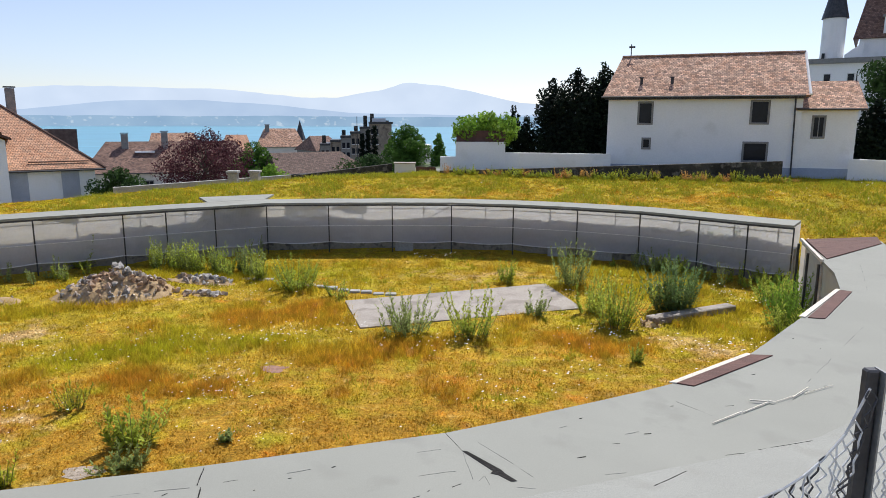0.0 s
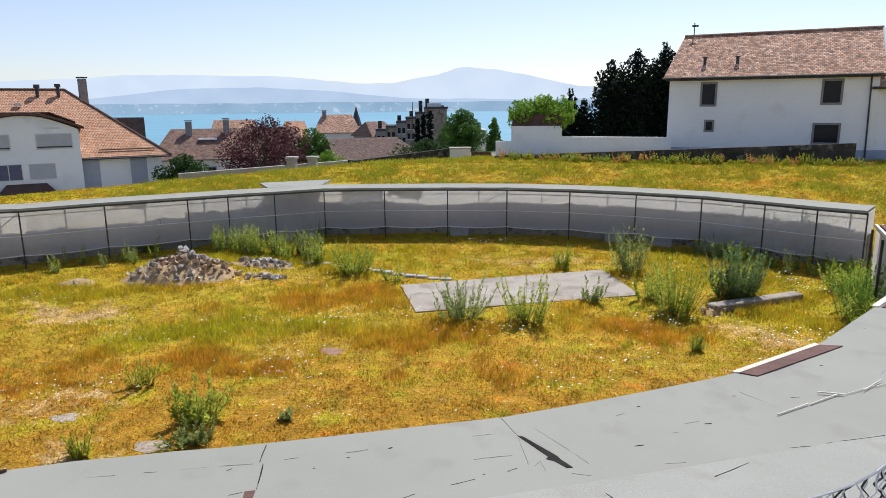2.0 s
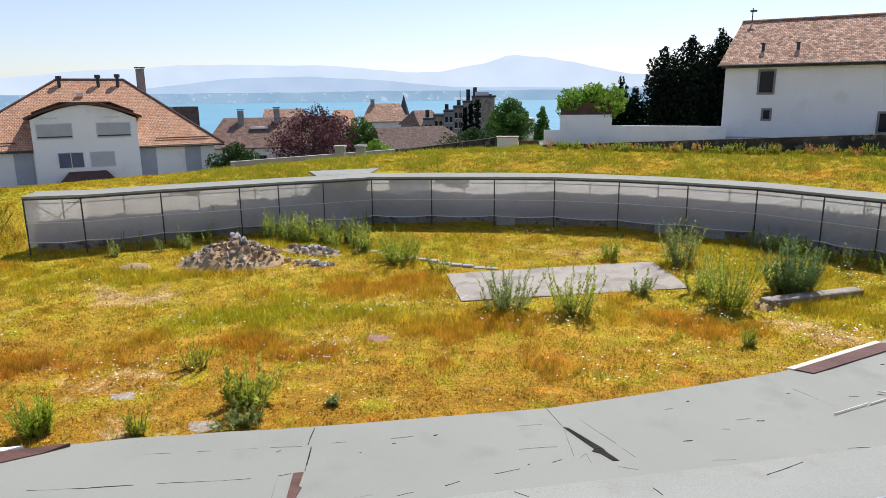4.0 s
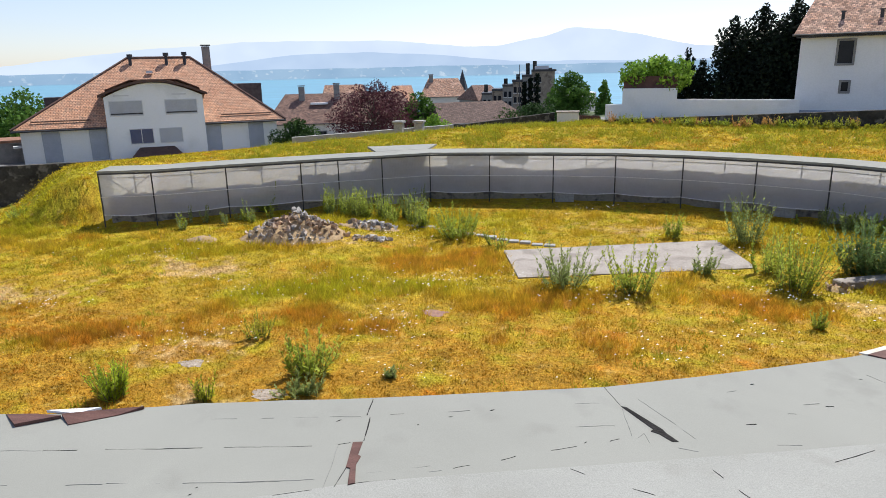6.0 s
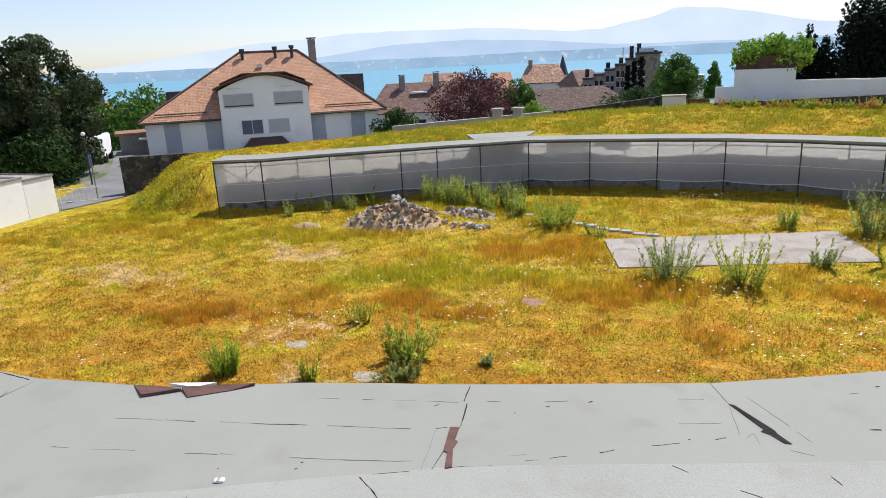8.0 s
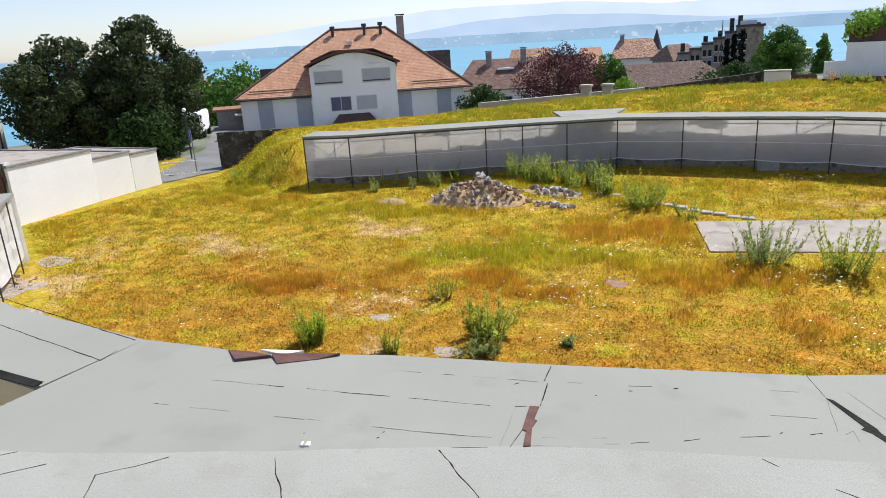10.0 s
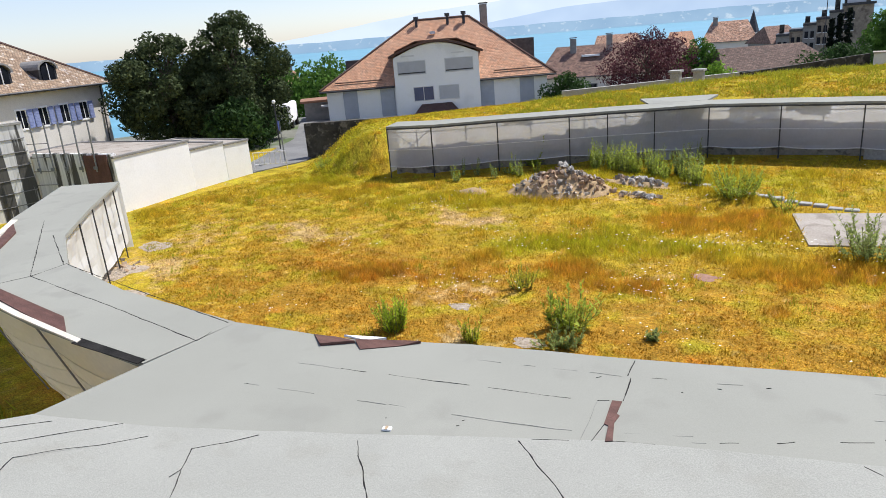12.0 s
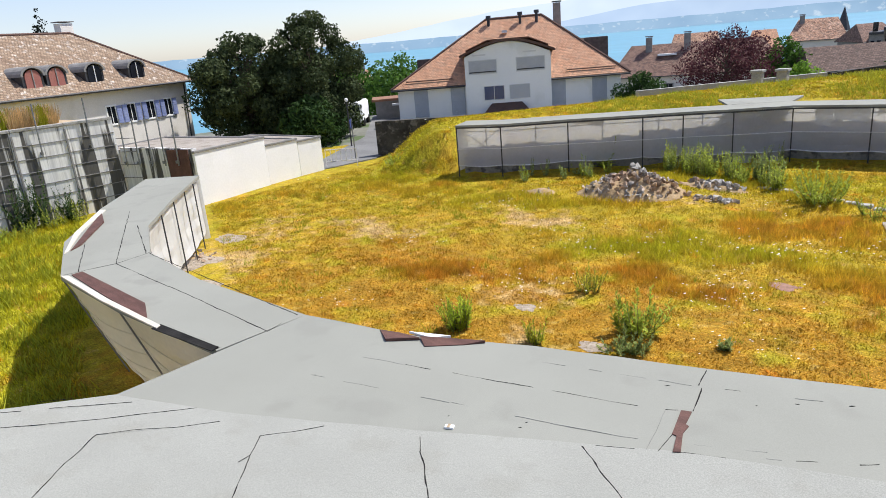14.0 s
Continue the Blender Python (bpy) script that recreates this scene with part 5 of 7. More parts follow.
tagged(bm_object("wall_garden_step", wall_between((-0.4, 44.0), (0.6, 44.0), 0.3, 2.5, 4.05, 4.05), M_RENDER), "white garden wall", "wall", kind="structure")
screen = thing("wooden_screen", frame_of((0.65, 44.35), (3.85, 44.15), 5.0), "brown board screen on the garden wall", "screen")
part("screen_board", boxed(0, 3.2, 0, 0.06, -0.5, 0.72), M_BOARD, screen)
tagged(bm_object("wall_garden_east", wall_between((23.1, 38.9), (29.0, 35.0), 0.3, 2.0, 4.25, 4.2), M_RENDER), "white garden wall", "wall", kind="structure")
mast = thing("flagpole", Matrix.Translation((*polar(-7.5, 62), 0)), "thin dark mast among the gardens", "mast")
part("pole", bar((0, 0, -1), (0, 0, 6.7), 0.05, 6, 0.03), M_DARKSTEEL, mast)

# ---------------- trees and hedges beyond the arena ----------------
tree(-44.6, 27.9, -0.3, 9.7, 7.6, M_LEAF_DARK, "large dark green broadleaf tree above the street", 34000, 0.115, 3, 0.3, 0.06, 40, lump=0.6)
tree(-41.3, 31.6, -0.3, 10.3, 7.4, M_LEAF_DARK, "large dark green broadleaf tree above the street", 34000, 0.115, 4, 0.3, 0.06, 40, lump=0.6)
tree(-46.6, 33.0, -0.3, 7.2, 7.6, M_LEAF_DARK, "dark green broadleaf tree in the row behind", 8000, 0.22, 14, 0.28, 0.06, 12)
tree(-38.6, 29.0, 0.0, 3.6, 4.2, M_LEAF_MID, "rounded green shrub under the big trees", 5000, 0.13, 6, 0.1, 0.02, 10, category="shrub")
tree(*polar(-45.6, 84), -2.0, 7.2, 9.5, M_LEAF, "distant green garden tree", 6000, 0.22, 21, 0.25, 0.05, 12)
tree(*polar(-49.5, 88), -2.0, 7.0, 9.5, M_LEAF, "distant green garden tree", 6000, 0.22, 22, 0.25, 0.05, 12)
tree(-20.3, 56.5, -0.2, 6.1, 7.4, M_LEAF_PURPLE, "purple-leaved plum tree in a garden", 11000, 0.095, 7, 0.18, 0.1, 26, lump=0.7)
tree(*polar(-15.9, 66), -0.5, 5.0, 4.2, M_LEAF, "round green tree beside the purple plum", 5000, 0.13, 8, 0.15, 0.1, 10)
tree(*polar(-14.6, 52), 0.8, 2.3, 2.6, M_LEAF_BRIGHT, "bright green shrub behind the garden wall", 2500, 0.1, 18, 0.08, 0.02, 8, category="shrub")
tree(*polar(-26.0, 52), 0.3, 2.9, 3.6, M_LEAF_MID, "green garden shrub beside the house", 4000, 0.11, 19, 0.08, 0.02, 9, category="shrub")
tree(-3.5, 59.9, 1.2, 5.0, 3.9, M_LEAF, "round bright green garden tree", 14000, 0.09, 9, 0.15, 0.12, 12)
tree(*polar(-6.4, 52), 1.9, 1.5, 4.6, M_LEAF_MID, "clipped green hedge bush", 4500, 0.1, 23, 0.08, 0.02, 9, category="hedge")
tree(2.5, 45.6, 4.0, 2.7, 3.9, M_LEAF_BRIGHT, "bright green climber above the wooden screen", 5200, 0.11, 10, 0.1, 0.45, 9, 1.1, category="climber")
tree(*polar(33.6, 56), 3.5, 9.0, 4.8, M_LEAF_MID, "leafy tree in front of the castle", 8000, 0.13, 31, 0.2, 0.42, 12)


def column_tree(x, y, z, height, width, leaves, label, seed, material=M_CYPRESS, size=0.12, ragged=0.25):
    """A narrow evergreen: foliage clumps up a tapering column, with a spiky outline."""
    root = thing("conifer", Matrix.Translation((x, y, z)), label, "tree")
    rng = random.Random(seed)
    part("trunk", bar((0, 0, -0.3), (0, 0, height * 0.8), 0.12, 7, 0.04), M_BARK, root)
    bl = []
    n = 22
    for k in range(n):
        t = k / (n - 1)
        w = width * 0.5 * (1 - t ** 2.2) ** 0.6 * (1 - ragged * rng.random())
        a = k * 2.4
        bl.append((math.cos(a) * w * 0.45, math.sin(a) * w * 0.45, height * (0.04 + 0.9 * t), max(0.22, w * 0.72)))
    crown("crown", bl, leaves, size, material, root, seed)
    return root


column_tree(7.4, 47.6, 3.0, 6.5, 3.6, 9000, "dense dark evergreen behind the garden wall", 41)
column_tree(9.0, 47.4, 3.0, 7.2, 4.4, 11000, "dense dark evergreen behind the garden wall", 42)
column_tree(10.9, 47.2, 3.0, 7.4, 4.4, 11000, "dense dark evergreen behind the garden wall", 43)
column_tree(11.0, 48.6, 3.0, 7.7, 3.0, 4000, "taller green-tipped evergreen behind the garden wall", 44, M_LEAF_MID)
column_tree(4.7, 47.7, 3.0, 4.5, 1.7, 2600, "small spiky dark conifer behind the garden wall", 45)
column_tree(5.6, 47.6, 3.0, 3.8, 1.7, 2200, "small spiky dark conifer behind the garden wall", 46)
column_tree(*polar(-71.3, 72), 0.0, 12.6, 3.2, 4000, "dark conifer top behind the old house", 70)
column_tree(*polar(-0.65, 58), 2.0, 3.3, 1.5, 2200, "clipped green cypress in a garden", 47, M_LEAF)
for k, az in enumerate((-7.1, -6.6, -6.05)):
    column_tree(*polar(az, 70), 0.0, 5.2 + 0.4 * k, 0.75, 1400, "slim dark cypress in a garden", 50 + k)
for k in range(3):
    column_tree(26.0 + 1.6 * k, 41.4 - 1.0 * k, 2.5, 5.4, 3.0, 9000, "tall dark clipped evergreen hedge", 60 + k)

# ---------------- meadow: blades, flowers, weeds ----------------


def near_curve_inside(x, y):
    """Whether a plan point lies in the arena or on open ground in front of the shelters."""
    r, az = math.hypot(x, y), math.degrees(math.atan2(x, y))
    if az > 40 or az < -66:
        return False
    if az <= 28.5 and az > -41.8:
        if lerp_table(FAR_R, az) - 0.1 < r < lerp_table(FAR_R, az) + (4.0 if -20.5 < az < -12 else 3.0):
            return False
    edge = NEAR[:6] + NEAR[7:]
    for (a, _), (b, _) in zip(edge, edge[1:]):
        if min(a[0], b[0]) - 0.02 <= x <= max(a[0], b[0]) + 0.02:
            t = (x - a[0]) / (b[0] - a[0] + 1e-9)
            if y < a[1] + (b[1] - a[1]) * t + 0.15:
                return False
    if x < -22.6 and y < 12.5 or x < -28.5:
        return False
    if x > 11.5 and r < 27:
        return False
    return True


def blade_field(name, count, height, spread, material, label, accept, seed, blades=5, width=0.018, bearings=(-62, 38), lean=0.45, reach=46.0):
    rng = np.random.default_rng(seed)
    pts = []
    while len(pts) < count:
        az, r = np.radians(rng.uniform(*bearings, 20000)), np.sqrt(rng.uniform(7.0 ** 2, reach ** 2, 20000))
        xs, ys = r * np.sin(az), r * np.cos(az)
        for x, y, d, g in zip(xs.tolist(), ys.tolist(), r.tolist(), growth(xs, ys).tolist()):
            if accept(x, y, d, rng, g):
                pts.append((x, y, ground_z(x, y), d))
    pts = np.array(pts[:count])
    k = len(pts)
    base = np.repeat(pts[:, :3], blades, axis=0)
    far = np.repeat(pts[:, 3], blades)
    m = k * blades
    base[:, :2] += rng.normal(size=(m, 2)) * spread
    ang = rng.uniform(0, math.tau, m)
    side = np.stack([np.cos(ang), np.sin(ang), np.zeros(m)], 1) * (width * (0.7 + far / 28.0))[:, None]
    h = height * (0.45 + 0.9 * rng.random(m) ** 1.5)
    bend = rng.normal(size=(m, 2)) * lean
    tip = base + np.stack([bend[:, 0] * h, bend[:, 1] * h, h], 1)
    v = np.stack([base - side - [0, 0, 0.02], base + side - [0, 0, 0.02], tip], 1).reshape(-1, 3)
    me = bpy.data.meshes.new(name)
    me.vertices.add(3 * m)
    me.vertices.foreach_set("co", v.ravel())
    me.loops.add(3 * m)
    me.loops.foreach_set("vertex_index", np.arange(3 * m))
    me.polygons.add(m)
    me.polygons.foreach_set("loop_start", np.arange(m) * 3)
    me.update(calc_edges=True)
    store_growth(me, np.repeat(base[:, 0], 3), np.repeat(base[:, 1], 3))
    me.materials.append(material)
    return tagged(new(name, me), label, "grass", kind="stuff")


def bare_spot(x, y):
    for bx, by, br in ((-15.8, 22.6, 0.5), (-9.0, 12.2, 0.35), (-6.6, 11.2, 0.4), (-4.4, 16.4, 0.45), (-20.5, 9.8, 1.1), (-18.2, 8.5, 0.8)):
        if (x - bx) ** 2 + (y - by) ** 2 < br * br * (0.6 + 0.8 * noise.noise((x * 2, y * 2, 5))):
            return True
    return -3.7 < x < 4.9 and in_slab(x, y)


def in_slab(x, y):
    q = [(-2.6, 19.85), (4.7, 22.2), (3.95, 25.7), (-3.55, 23.0)]
    return all((q[(k + 1) % 4][0] - q[k][0]) * (y - q[k][1]) - (q[(k + 1) % 4][1] - q[k][1]) * (x - q[k][0]) > 0 for k in range(4))


def open_meadow(x, y):
    return near_curve_inside(x, y) and not bare_spot(x, y)


def moss_tuft(x, y, r, rng, g):
    return 0.75 + 0.8 * noise.noise((x * 0.9, y * 0.9, 2)) > rng.random() and open_meadow(x, y)


def tall_grass(x, y, r, rng, g):
    lush, rust, tan, brown = g
    return 1.0 * lush + 0.6 * rust - tan - 0.35 * brown + 0.8 * noise.noise((x * 0.7 + 9, y * 0.7, 7)) > 0.2 + 0.6 * rng.random() and open_meadow(x, y)


def dead_stalks(x, y, r, rng, g):
    return r < 31 and g[1] + 0.4 * noise.noise((x * 0.6 + 31, y * 0.6 + 2, 4)) > 0.3 + 0.5 * rng.random() and open_meadow(x, y)


M_FRESH = leafy("fresh_grass", (0.34, 0.38, 0.03), (0.44, 0.42, 0.04), 0.8, 0.3)
M_STRAW = leafy("straw", (0.62, 0.40, 0.12), (0.64, 0.33, 0.10), 0.8, 0.3)
blade_field("moss_tufts", 52000, 0.045, 0.13, M_TUFT, "low dry moss and stonecrop tufts", moss_tuft, 11, 8, 0.017, lean=0.9)
blade_field("short_grass", 16000, 0.08, 0.10, M_BLADE, "short dry meadow grass", moss_tuft, 10, 5, 0.010, lean=0.7)
blade_field("tall_grass", 12000, 0.2, 0.10, M_BLADE, "taller dry meadow grass in patches", tall_grass, 12, 6, 0.009, lean=0.5, reach=34.0)
blade_field("dead_stalks", 5000, 0.17, 0.09, M_BLADE, "rust and straw coloured dead grass", dead_stalks, 14, 6, 0.008, lean=0.5)
blade_field("bank_grass", 9000, 0.2, 0.12, M_FRESH, "fresh yellow-green grass on the banks", lambda x, y, r, rng, g: r > 34 and x > -19 and g[1] < 0.25 + 0.2 * rng.random() and noise.noise((x * 0.5, y * 0.5, 8)) > rng.random() * 0.7 - 0.35 and open_meadow(x, y), 19, 5, 0.010, lean=0.6)
blade_field("fresh_tufts", 260, 0.15, 0.10, M_FRESH, "fresh green tufts in the meadow", lambda x, y, r, rng, g: r < 34 and open_meadow(x, y) and noise.noise((x * 0.4 + 12, y * 0.4, 19)) > 0.05, 18, 22, 0.010)


def flowers():
    rng = np.random.default_rng(21)
    v, f = [], []
    n = 0
    drifts = [polar(rng.uniform(-55, 30), rng.uniform(13, 31)) for _ in range(22)] + [(-9.5, 16.6), (-7.5, 17.8), (-5.5, 18.4), (-4.2, 18.9), (4.8, 19.0), (7.5, 18.0), (-15.2, 14.6)]
    while n < 950:
        if rng.random() < 0.75:
            cx, cy = drifts[int(rng.integers(len(drifts)))]
            x, y = cx + rng.normal() * 0.75, cy + rng.normal() * 0.45
        else:
            x, y = polar(rng.uniform(-60, 34), math.sqrt(rng.uniform(11 ** 2, 42 ** 2)))
        r = math.hypot(x, y)
        if not near_curve_inside(x, y) or bare_spot(x, y):
            continue
        z = ground_z(x, y) + rng.uniform(0.12, 0.35)
        s = rng.uniform(0.012, 0.034) * (0.6 + r / 36)
        b = len(v)
        v += [(x + s * math.cos(k * math.tau / 5), y + s * math.sin(k * math.tau / 5), z + 0.3 * s * math.sin(k * 2.0)) for k in range(5)]
        f.append(tuple(range(b, b + 5)))
        n += 1
    ob = data_part("wild_flowers", v, f, M_PETAL)
    tagged(ob, "small white wild carrot and daisy flowers", "flowers", kind="stuff")


M_PETAL = surface("white_petals", (0.75, 0.75, 0.7), (0.8, 0.8, 0.78), scale=5, rough=0.8, bump=0)
flowers()


def weed(x, y, height, width, material, label, stems=16, seed=1, leaf=0.06, per=34, upright=0.5):
    """A many-stemmed weed: stems fan out from the root, each set with narrow leaves that shrink towards its tip."""
    root = thing("weed", Matrix.Translation((x, y, ground_z(x, y))), label, "weed")
    rng = random.Random(seed)
    sv = bmesh.new()
    lv, lf = [], []
    widest = math.atan2(width * 0.5, height * 0.8)
    for k in range(stems):
        a = rng.random() * math.tau
        tilt = widest * 0.95 * rng.random() ** upright
        ln = height * (0.45 + 0.6 * rng.random()) * (1.0 - 0.12 * (tilt / widest))
        out = Vector((math.cos(a), math.sin(a), 0))
        p0 = out * 0.3 * width * rng.random() - Vector((0, 0, 0.03))
        p1 = p0 + (out * math.sin(tilt * 1.15) + Vector((0, 0, math.cos(tilt * 1.15)))) * ln * 0.55
        p2 = p1 + (out * math.sin(tilt * 0.8 + rng.uniform(-0.12, 0.12)) + Vector((0, 0, math.cos(tilt * 0.8)))) * ln * 0.45
        add_bar(sv, p0, p1, 0.008, 4, 0.006)
        add_bar(sv, p1, p2, 0.006, 4, 0.003)
        grow = (p2 - p0).normalized()
        for q in range(per):
            t = 0.08 + 0.92 * (q + rng.random() * 0.5) / per
            c = p0.lerp(p1, t / 0.55) if t < 0.55 else p1.lerp(p2, (t - 0.55) / 0.45)
            la, ll = rng.random() * math.tau, leaf * (1.15 - 0.45 * t) * (0.65 + 0.7 * rng.random())
            d = (Vector((math.cos(la), math.sin(la), 0.1)) + grow * (0.35 + 0.9 * t)).normalized()
            s = d.cross(Vector((0.1, 0.05, 1))).normalized() * ll * (0.3 + 0.14 * rng.random())
            b = len(lv)
            lv += [c, c + d * ll * 0.8 + s, c + d * ll * 1.8 - Vector((0, 0, 0.15 * ll)), c + d * ll * 0.8 - s]
            lf.append((b, b + 1, b + 2, b + 3))
    part("stem", sv, M_STEM, root)["kind"] = "stuff"
    data_part("foliage", lv, lf, material, root)
    return root


M_STEM = surface("green_stem", (0.14, 0.16, 0.06), (0.2, 0.2, 0.09), scale=5, rough=0.8, bump=0)
BUD = "wild buddleia bush with grey-green leaves at the slab"
for k, (x, y, hh, ww, mm, st) in enumerate([(-1.1, 19.5, 1.75, 2.3, M_WEED_GREY, 36), (0.75, 19.1, 1.75, 1.7, M_WEED, 30), (3.0, 21.3, 0.95, 0.9, M_WEED_GREY, 11), (5.3, 20.1, 2.0, 1.9, M_WEED, 46), (4.9, 21.8, 1.6, 1.4, M_WEED, 22),
                                             (7.7, 21.9, 1.9, 1.9, M_LEAF_GREY, 110), (4.9, 25.5, 1.95, 1.6, M_WEED_GREY, 44), (11.9, 28.6, 1.35, 2.0, M_LEAF_BRIGHT, 40), (11.0, 20.6, 1.75, 1.5, M_LEAF_BRIGHT, 44), (11.6, 22.8, 1.3, 1.7, M_WEED, 34),
                                             (5.1, 17.1, 0.6, 0.55, M_WEED, 14), (-5.7, 24.7, 1.45, 2.0, M_WEED, 44), (-3.9, 23.6, 0.75, 1.0, M_WEED, 16), (-15.6, 28.0, 1.6, 1.5, M_WEED, 24), (2.4, 25.9, 1.15, 0.8, M_WEED, 14),
                                             (-6.1, 12.2, 1.05, 1.3, M_WEED, 24), (-5.9, 11.4, 0.5, 1.3, M_WEED_GREY, 26), (-4.3, 12.4, 0.25, 0.4, M_WEED_GREY, 10), (-8.2, 13.9, 0.75, 0.8, M_FRESH, 18), (-7.75, 10.8, 0.6, 0.6, M_FRESH, 16), (-9.6, 10.4, 0.85, 0.7, M_WEED_BRIGHT, 70),
                                             (-25.6, 24.0, 0.7, 1.4, M_WEED, 26), (8.9, 24.6, 0.9, 1.3, M_WEED, 20), (10.1, 18.9, 1.3, 1.2, M_WEED, 30), (10.5, 20.0, 1.6, 1.4, M_LEAF_BRIGHT, 34), (12.4, 24.2, 1.2, 1.6, M_WEED, 30), (12.9, 26.2, 1.0, 1.5, M_WEED, 24), (9.0, 28.0, 1.1, 1.4, M_WEED_GREY, 22), (9.6, 27.4, 1.0, 1.5, M_WEED, 22)]):
    weed(x, y, hh, ww, mm, "leafy green weed bush growing in the dry grass" if k > 3 else BUD, max(12, int(st * 1.0)), 100 + k, 0.055 + 0.032 * (hh > 0.9), 30, 0.55)
for k in range(30):
    t = (k + random.random() * 0.6) / 30
    x, y = -12.8 + 5.6 * t, 28.3 - 1.9 * t + random.uniform(-0.6, 0.6)
    weed(x, y, random.uniform(0.8, 1.6), 0.6, random.choice((M_WEED, M_WEED, M_WEED_GREY)), "tall thin weed by the far shelter", 11, 200 + k, 0.075, 26)
for k in range(26):
    az = random.choice((random.uniform(-36, -30), random.uniform(-29, -14), random.uniform(14, 27)))
    x, y = polar(az, lerp_table(FAR_R, az) - random.uniform(0.4, 1.8))
    weed(x, y, random.uniform(0.5, 1.15), 0.45, random.choice((M_WEED, M_WEED_GREY)), "tall thin weed by the far shelter", 6, 240 + k, 0.065, 24)
for k in range(10):
    x, y = -9.6 - 0.55 * k + random.uniform(-0.3, 0.3), 2.0 + random.uniform(-0.7, 0.9)
    weed(x, y, random.uniform(0.4, 0.9), 0.8, random.choice((M_WEED, M_WEED)), "green weed in the shaded yard", 16, 280 + k, 0.06, 22)
for k, (x, y, hh) in enumerate(((-32.3, 9.2, 2.6), (-32.3, 8.4, 2.2), (-32.2, 10.2, 1.8))):
    weed(x, y, hh, 1.3, M_LEAF_MID, "dark climbing plant against the concrete wall", 26, 300 + k, 0.09, 30, 0.9)
for k in range(8):
    weed(-31.6 + random.uniform(-0.6, 0.5), 7.2 + 0.5 * k, random.uniform(0.6, 1.5), 0.8, random.choice((M_WEED, M_FRESH)), "bright green weed below the concrete wall", 8, 320 + k, 0.06, 24)


for k in range(64):
    t = (k + random.random()) / 64
    x, y = 0.0 + 19.0 * t + random.uniform(-0.2, 0.2), 41.5 - 4.6 * t + random.uniform(-0.5, 0.1)
    weed(x, y, random.uniform(0.3, 0.8), 0.6, random.choice((M_WEED, M_FRESH, M_FRESH, M_STRAW)), "dry weed tuft along the bank wall", 11, 500 + k, 0.07, 16)


M_PLUME = leafy("pale_plumes", (0.62, 0.47, 0.27), (0.70, 0.50, 0.24), 1.2, 0.4)


def planter_grass():
    for k in range(30):
        y = -1.0 + 0.41 * k
        g = thing("ornamental_grass", Matrix.Translation((-33.7, y, 4.0)), "tall straw-coloured ornamental grass on the wall top", "grass", "wall top grasses")
        rng = random.Random(400 + k)
        v, f = [], []
        for q in range(230):
            a, sp, hh = rng.random() * math.tau, rng.random() * 0.55, rng.uniform(0.55, 1.15)
            b = len(v)
            px, py = math.cos(a) * 0.15, math.sin(a) * 0.15
            v += [(px - 0.004, py - 0.007, 0), (px + 0.004, py + 0.007, 0), (math.cos(a) * sp + 0.005, math.sin(a) * sp + 0.012, hh), (math.cos(a) * sp - 0.008, math.sin(a) * sp, hh * 0.97)]
            f.append((b, b + 1, b + 2, b + 3))
        data_part("blade_tuft", v, f, M_PLUME if k % 4 else M_FRESH, g)


planter_grass()


def yard_ground(x, y, r, rng, g):
    line = [(-24.2, 10.4), (-20.5, 7.3), (-17.4, 5.2), (-14.5, 4.1), (-8.4, 4.0)]
    if x < -32.5 or x > -9.3:
        return False
    lim = float(np.interp(x, [p[0] for p in line], [p[1] for p in line])) - 0.25
    return y < lim and rng.random() < 0.9


blade_field("yard_grass", 7000, 0.16, 0.09, M_BLADE, "rough grass in the yard behind the shelter", yard_ground, 15, 5, 0.016, (-90, -58))
blade_field("yard_weeds", 1800, 0.3, 0.12, M_FRESH, "greener rough growth in the yard", lambda x, y, r, rng, g: yard_ground(x, y, r, rng, g) and noise.noise((x * 0.6, y * 0.6, 3)) > 0.0, 16, 6, 0.018, (-90, -58))

# ---------------- rubble, path, log ----------------


def stone_mesh(seed, size):
    rng = random.Random(seed)
    bm = bmesh.new()
    for k in range(9):
        bm.verts.new((rng.uniform(-1, 1) * size, rng.uniform(-0.8, 0.8) * size, rng.uniform(-0.6, 0.6) * size))
    bmesh.ops.convex_hull(bm, input=bm.verts[:])
    for v in [v for v in bm.verts if not v.link_faces]:
        bm.verts.remove(v)
    me = bpy.data.meshes.new("stone")
    bm.to_mesh(me)
    bm.free()
    return me


M_RUBBLE = surface("rubble_stone", (0.34, 0.32, 0.29), (0.46, 0.43, 0.39), scale=1.3, rough=0.9, bump=0.5, fine=14, c3=(0.40, 0.27, 0.17), scale3=1.1, amount3=0.7)


def random_value(m):
    """Each stone its own shade."""
    n, l = nodes_of(m)
    b = n["Principled BSDF"]
    src = b.inputs["Base Color"].links[0].from_socket
    oi, r, h = n.new("ShaderNodeObjectInfo"), n.new("ShaderNodeMapRange"), n.new("ShaderNodeHueSaturation")
    r.inputs["To Min"].default_value, r.inputs["To Max"].default_value = 0.4, 1.6
    l.new(oi.outputs["Random"], r.inputs["Value"])
    l.new(r.outputs[0], h.inputs["Value"])
    l.new(src, h.inputs["Color"])
    l.new(h.outputs[0], b.inputs["Base Color"])


random_value(M_RUBBLE)
STONES = [stone_mesh(k, 0.058 + 0.018 * k) for k in range(8)]
for me in STONES:
    me.materials.append(M_RUBBLE)


M_HEAP = surface("heap_earth", (0.36, 0.25, 0.13), (0.46, 0.33, 0.19), scale=3, rough=0.95, bump=0.6, fine=14)


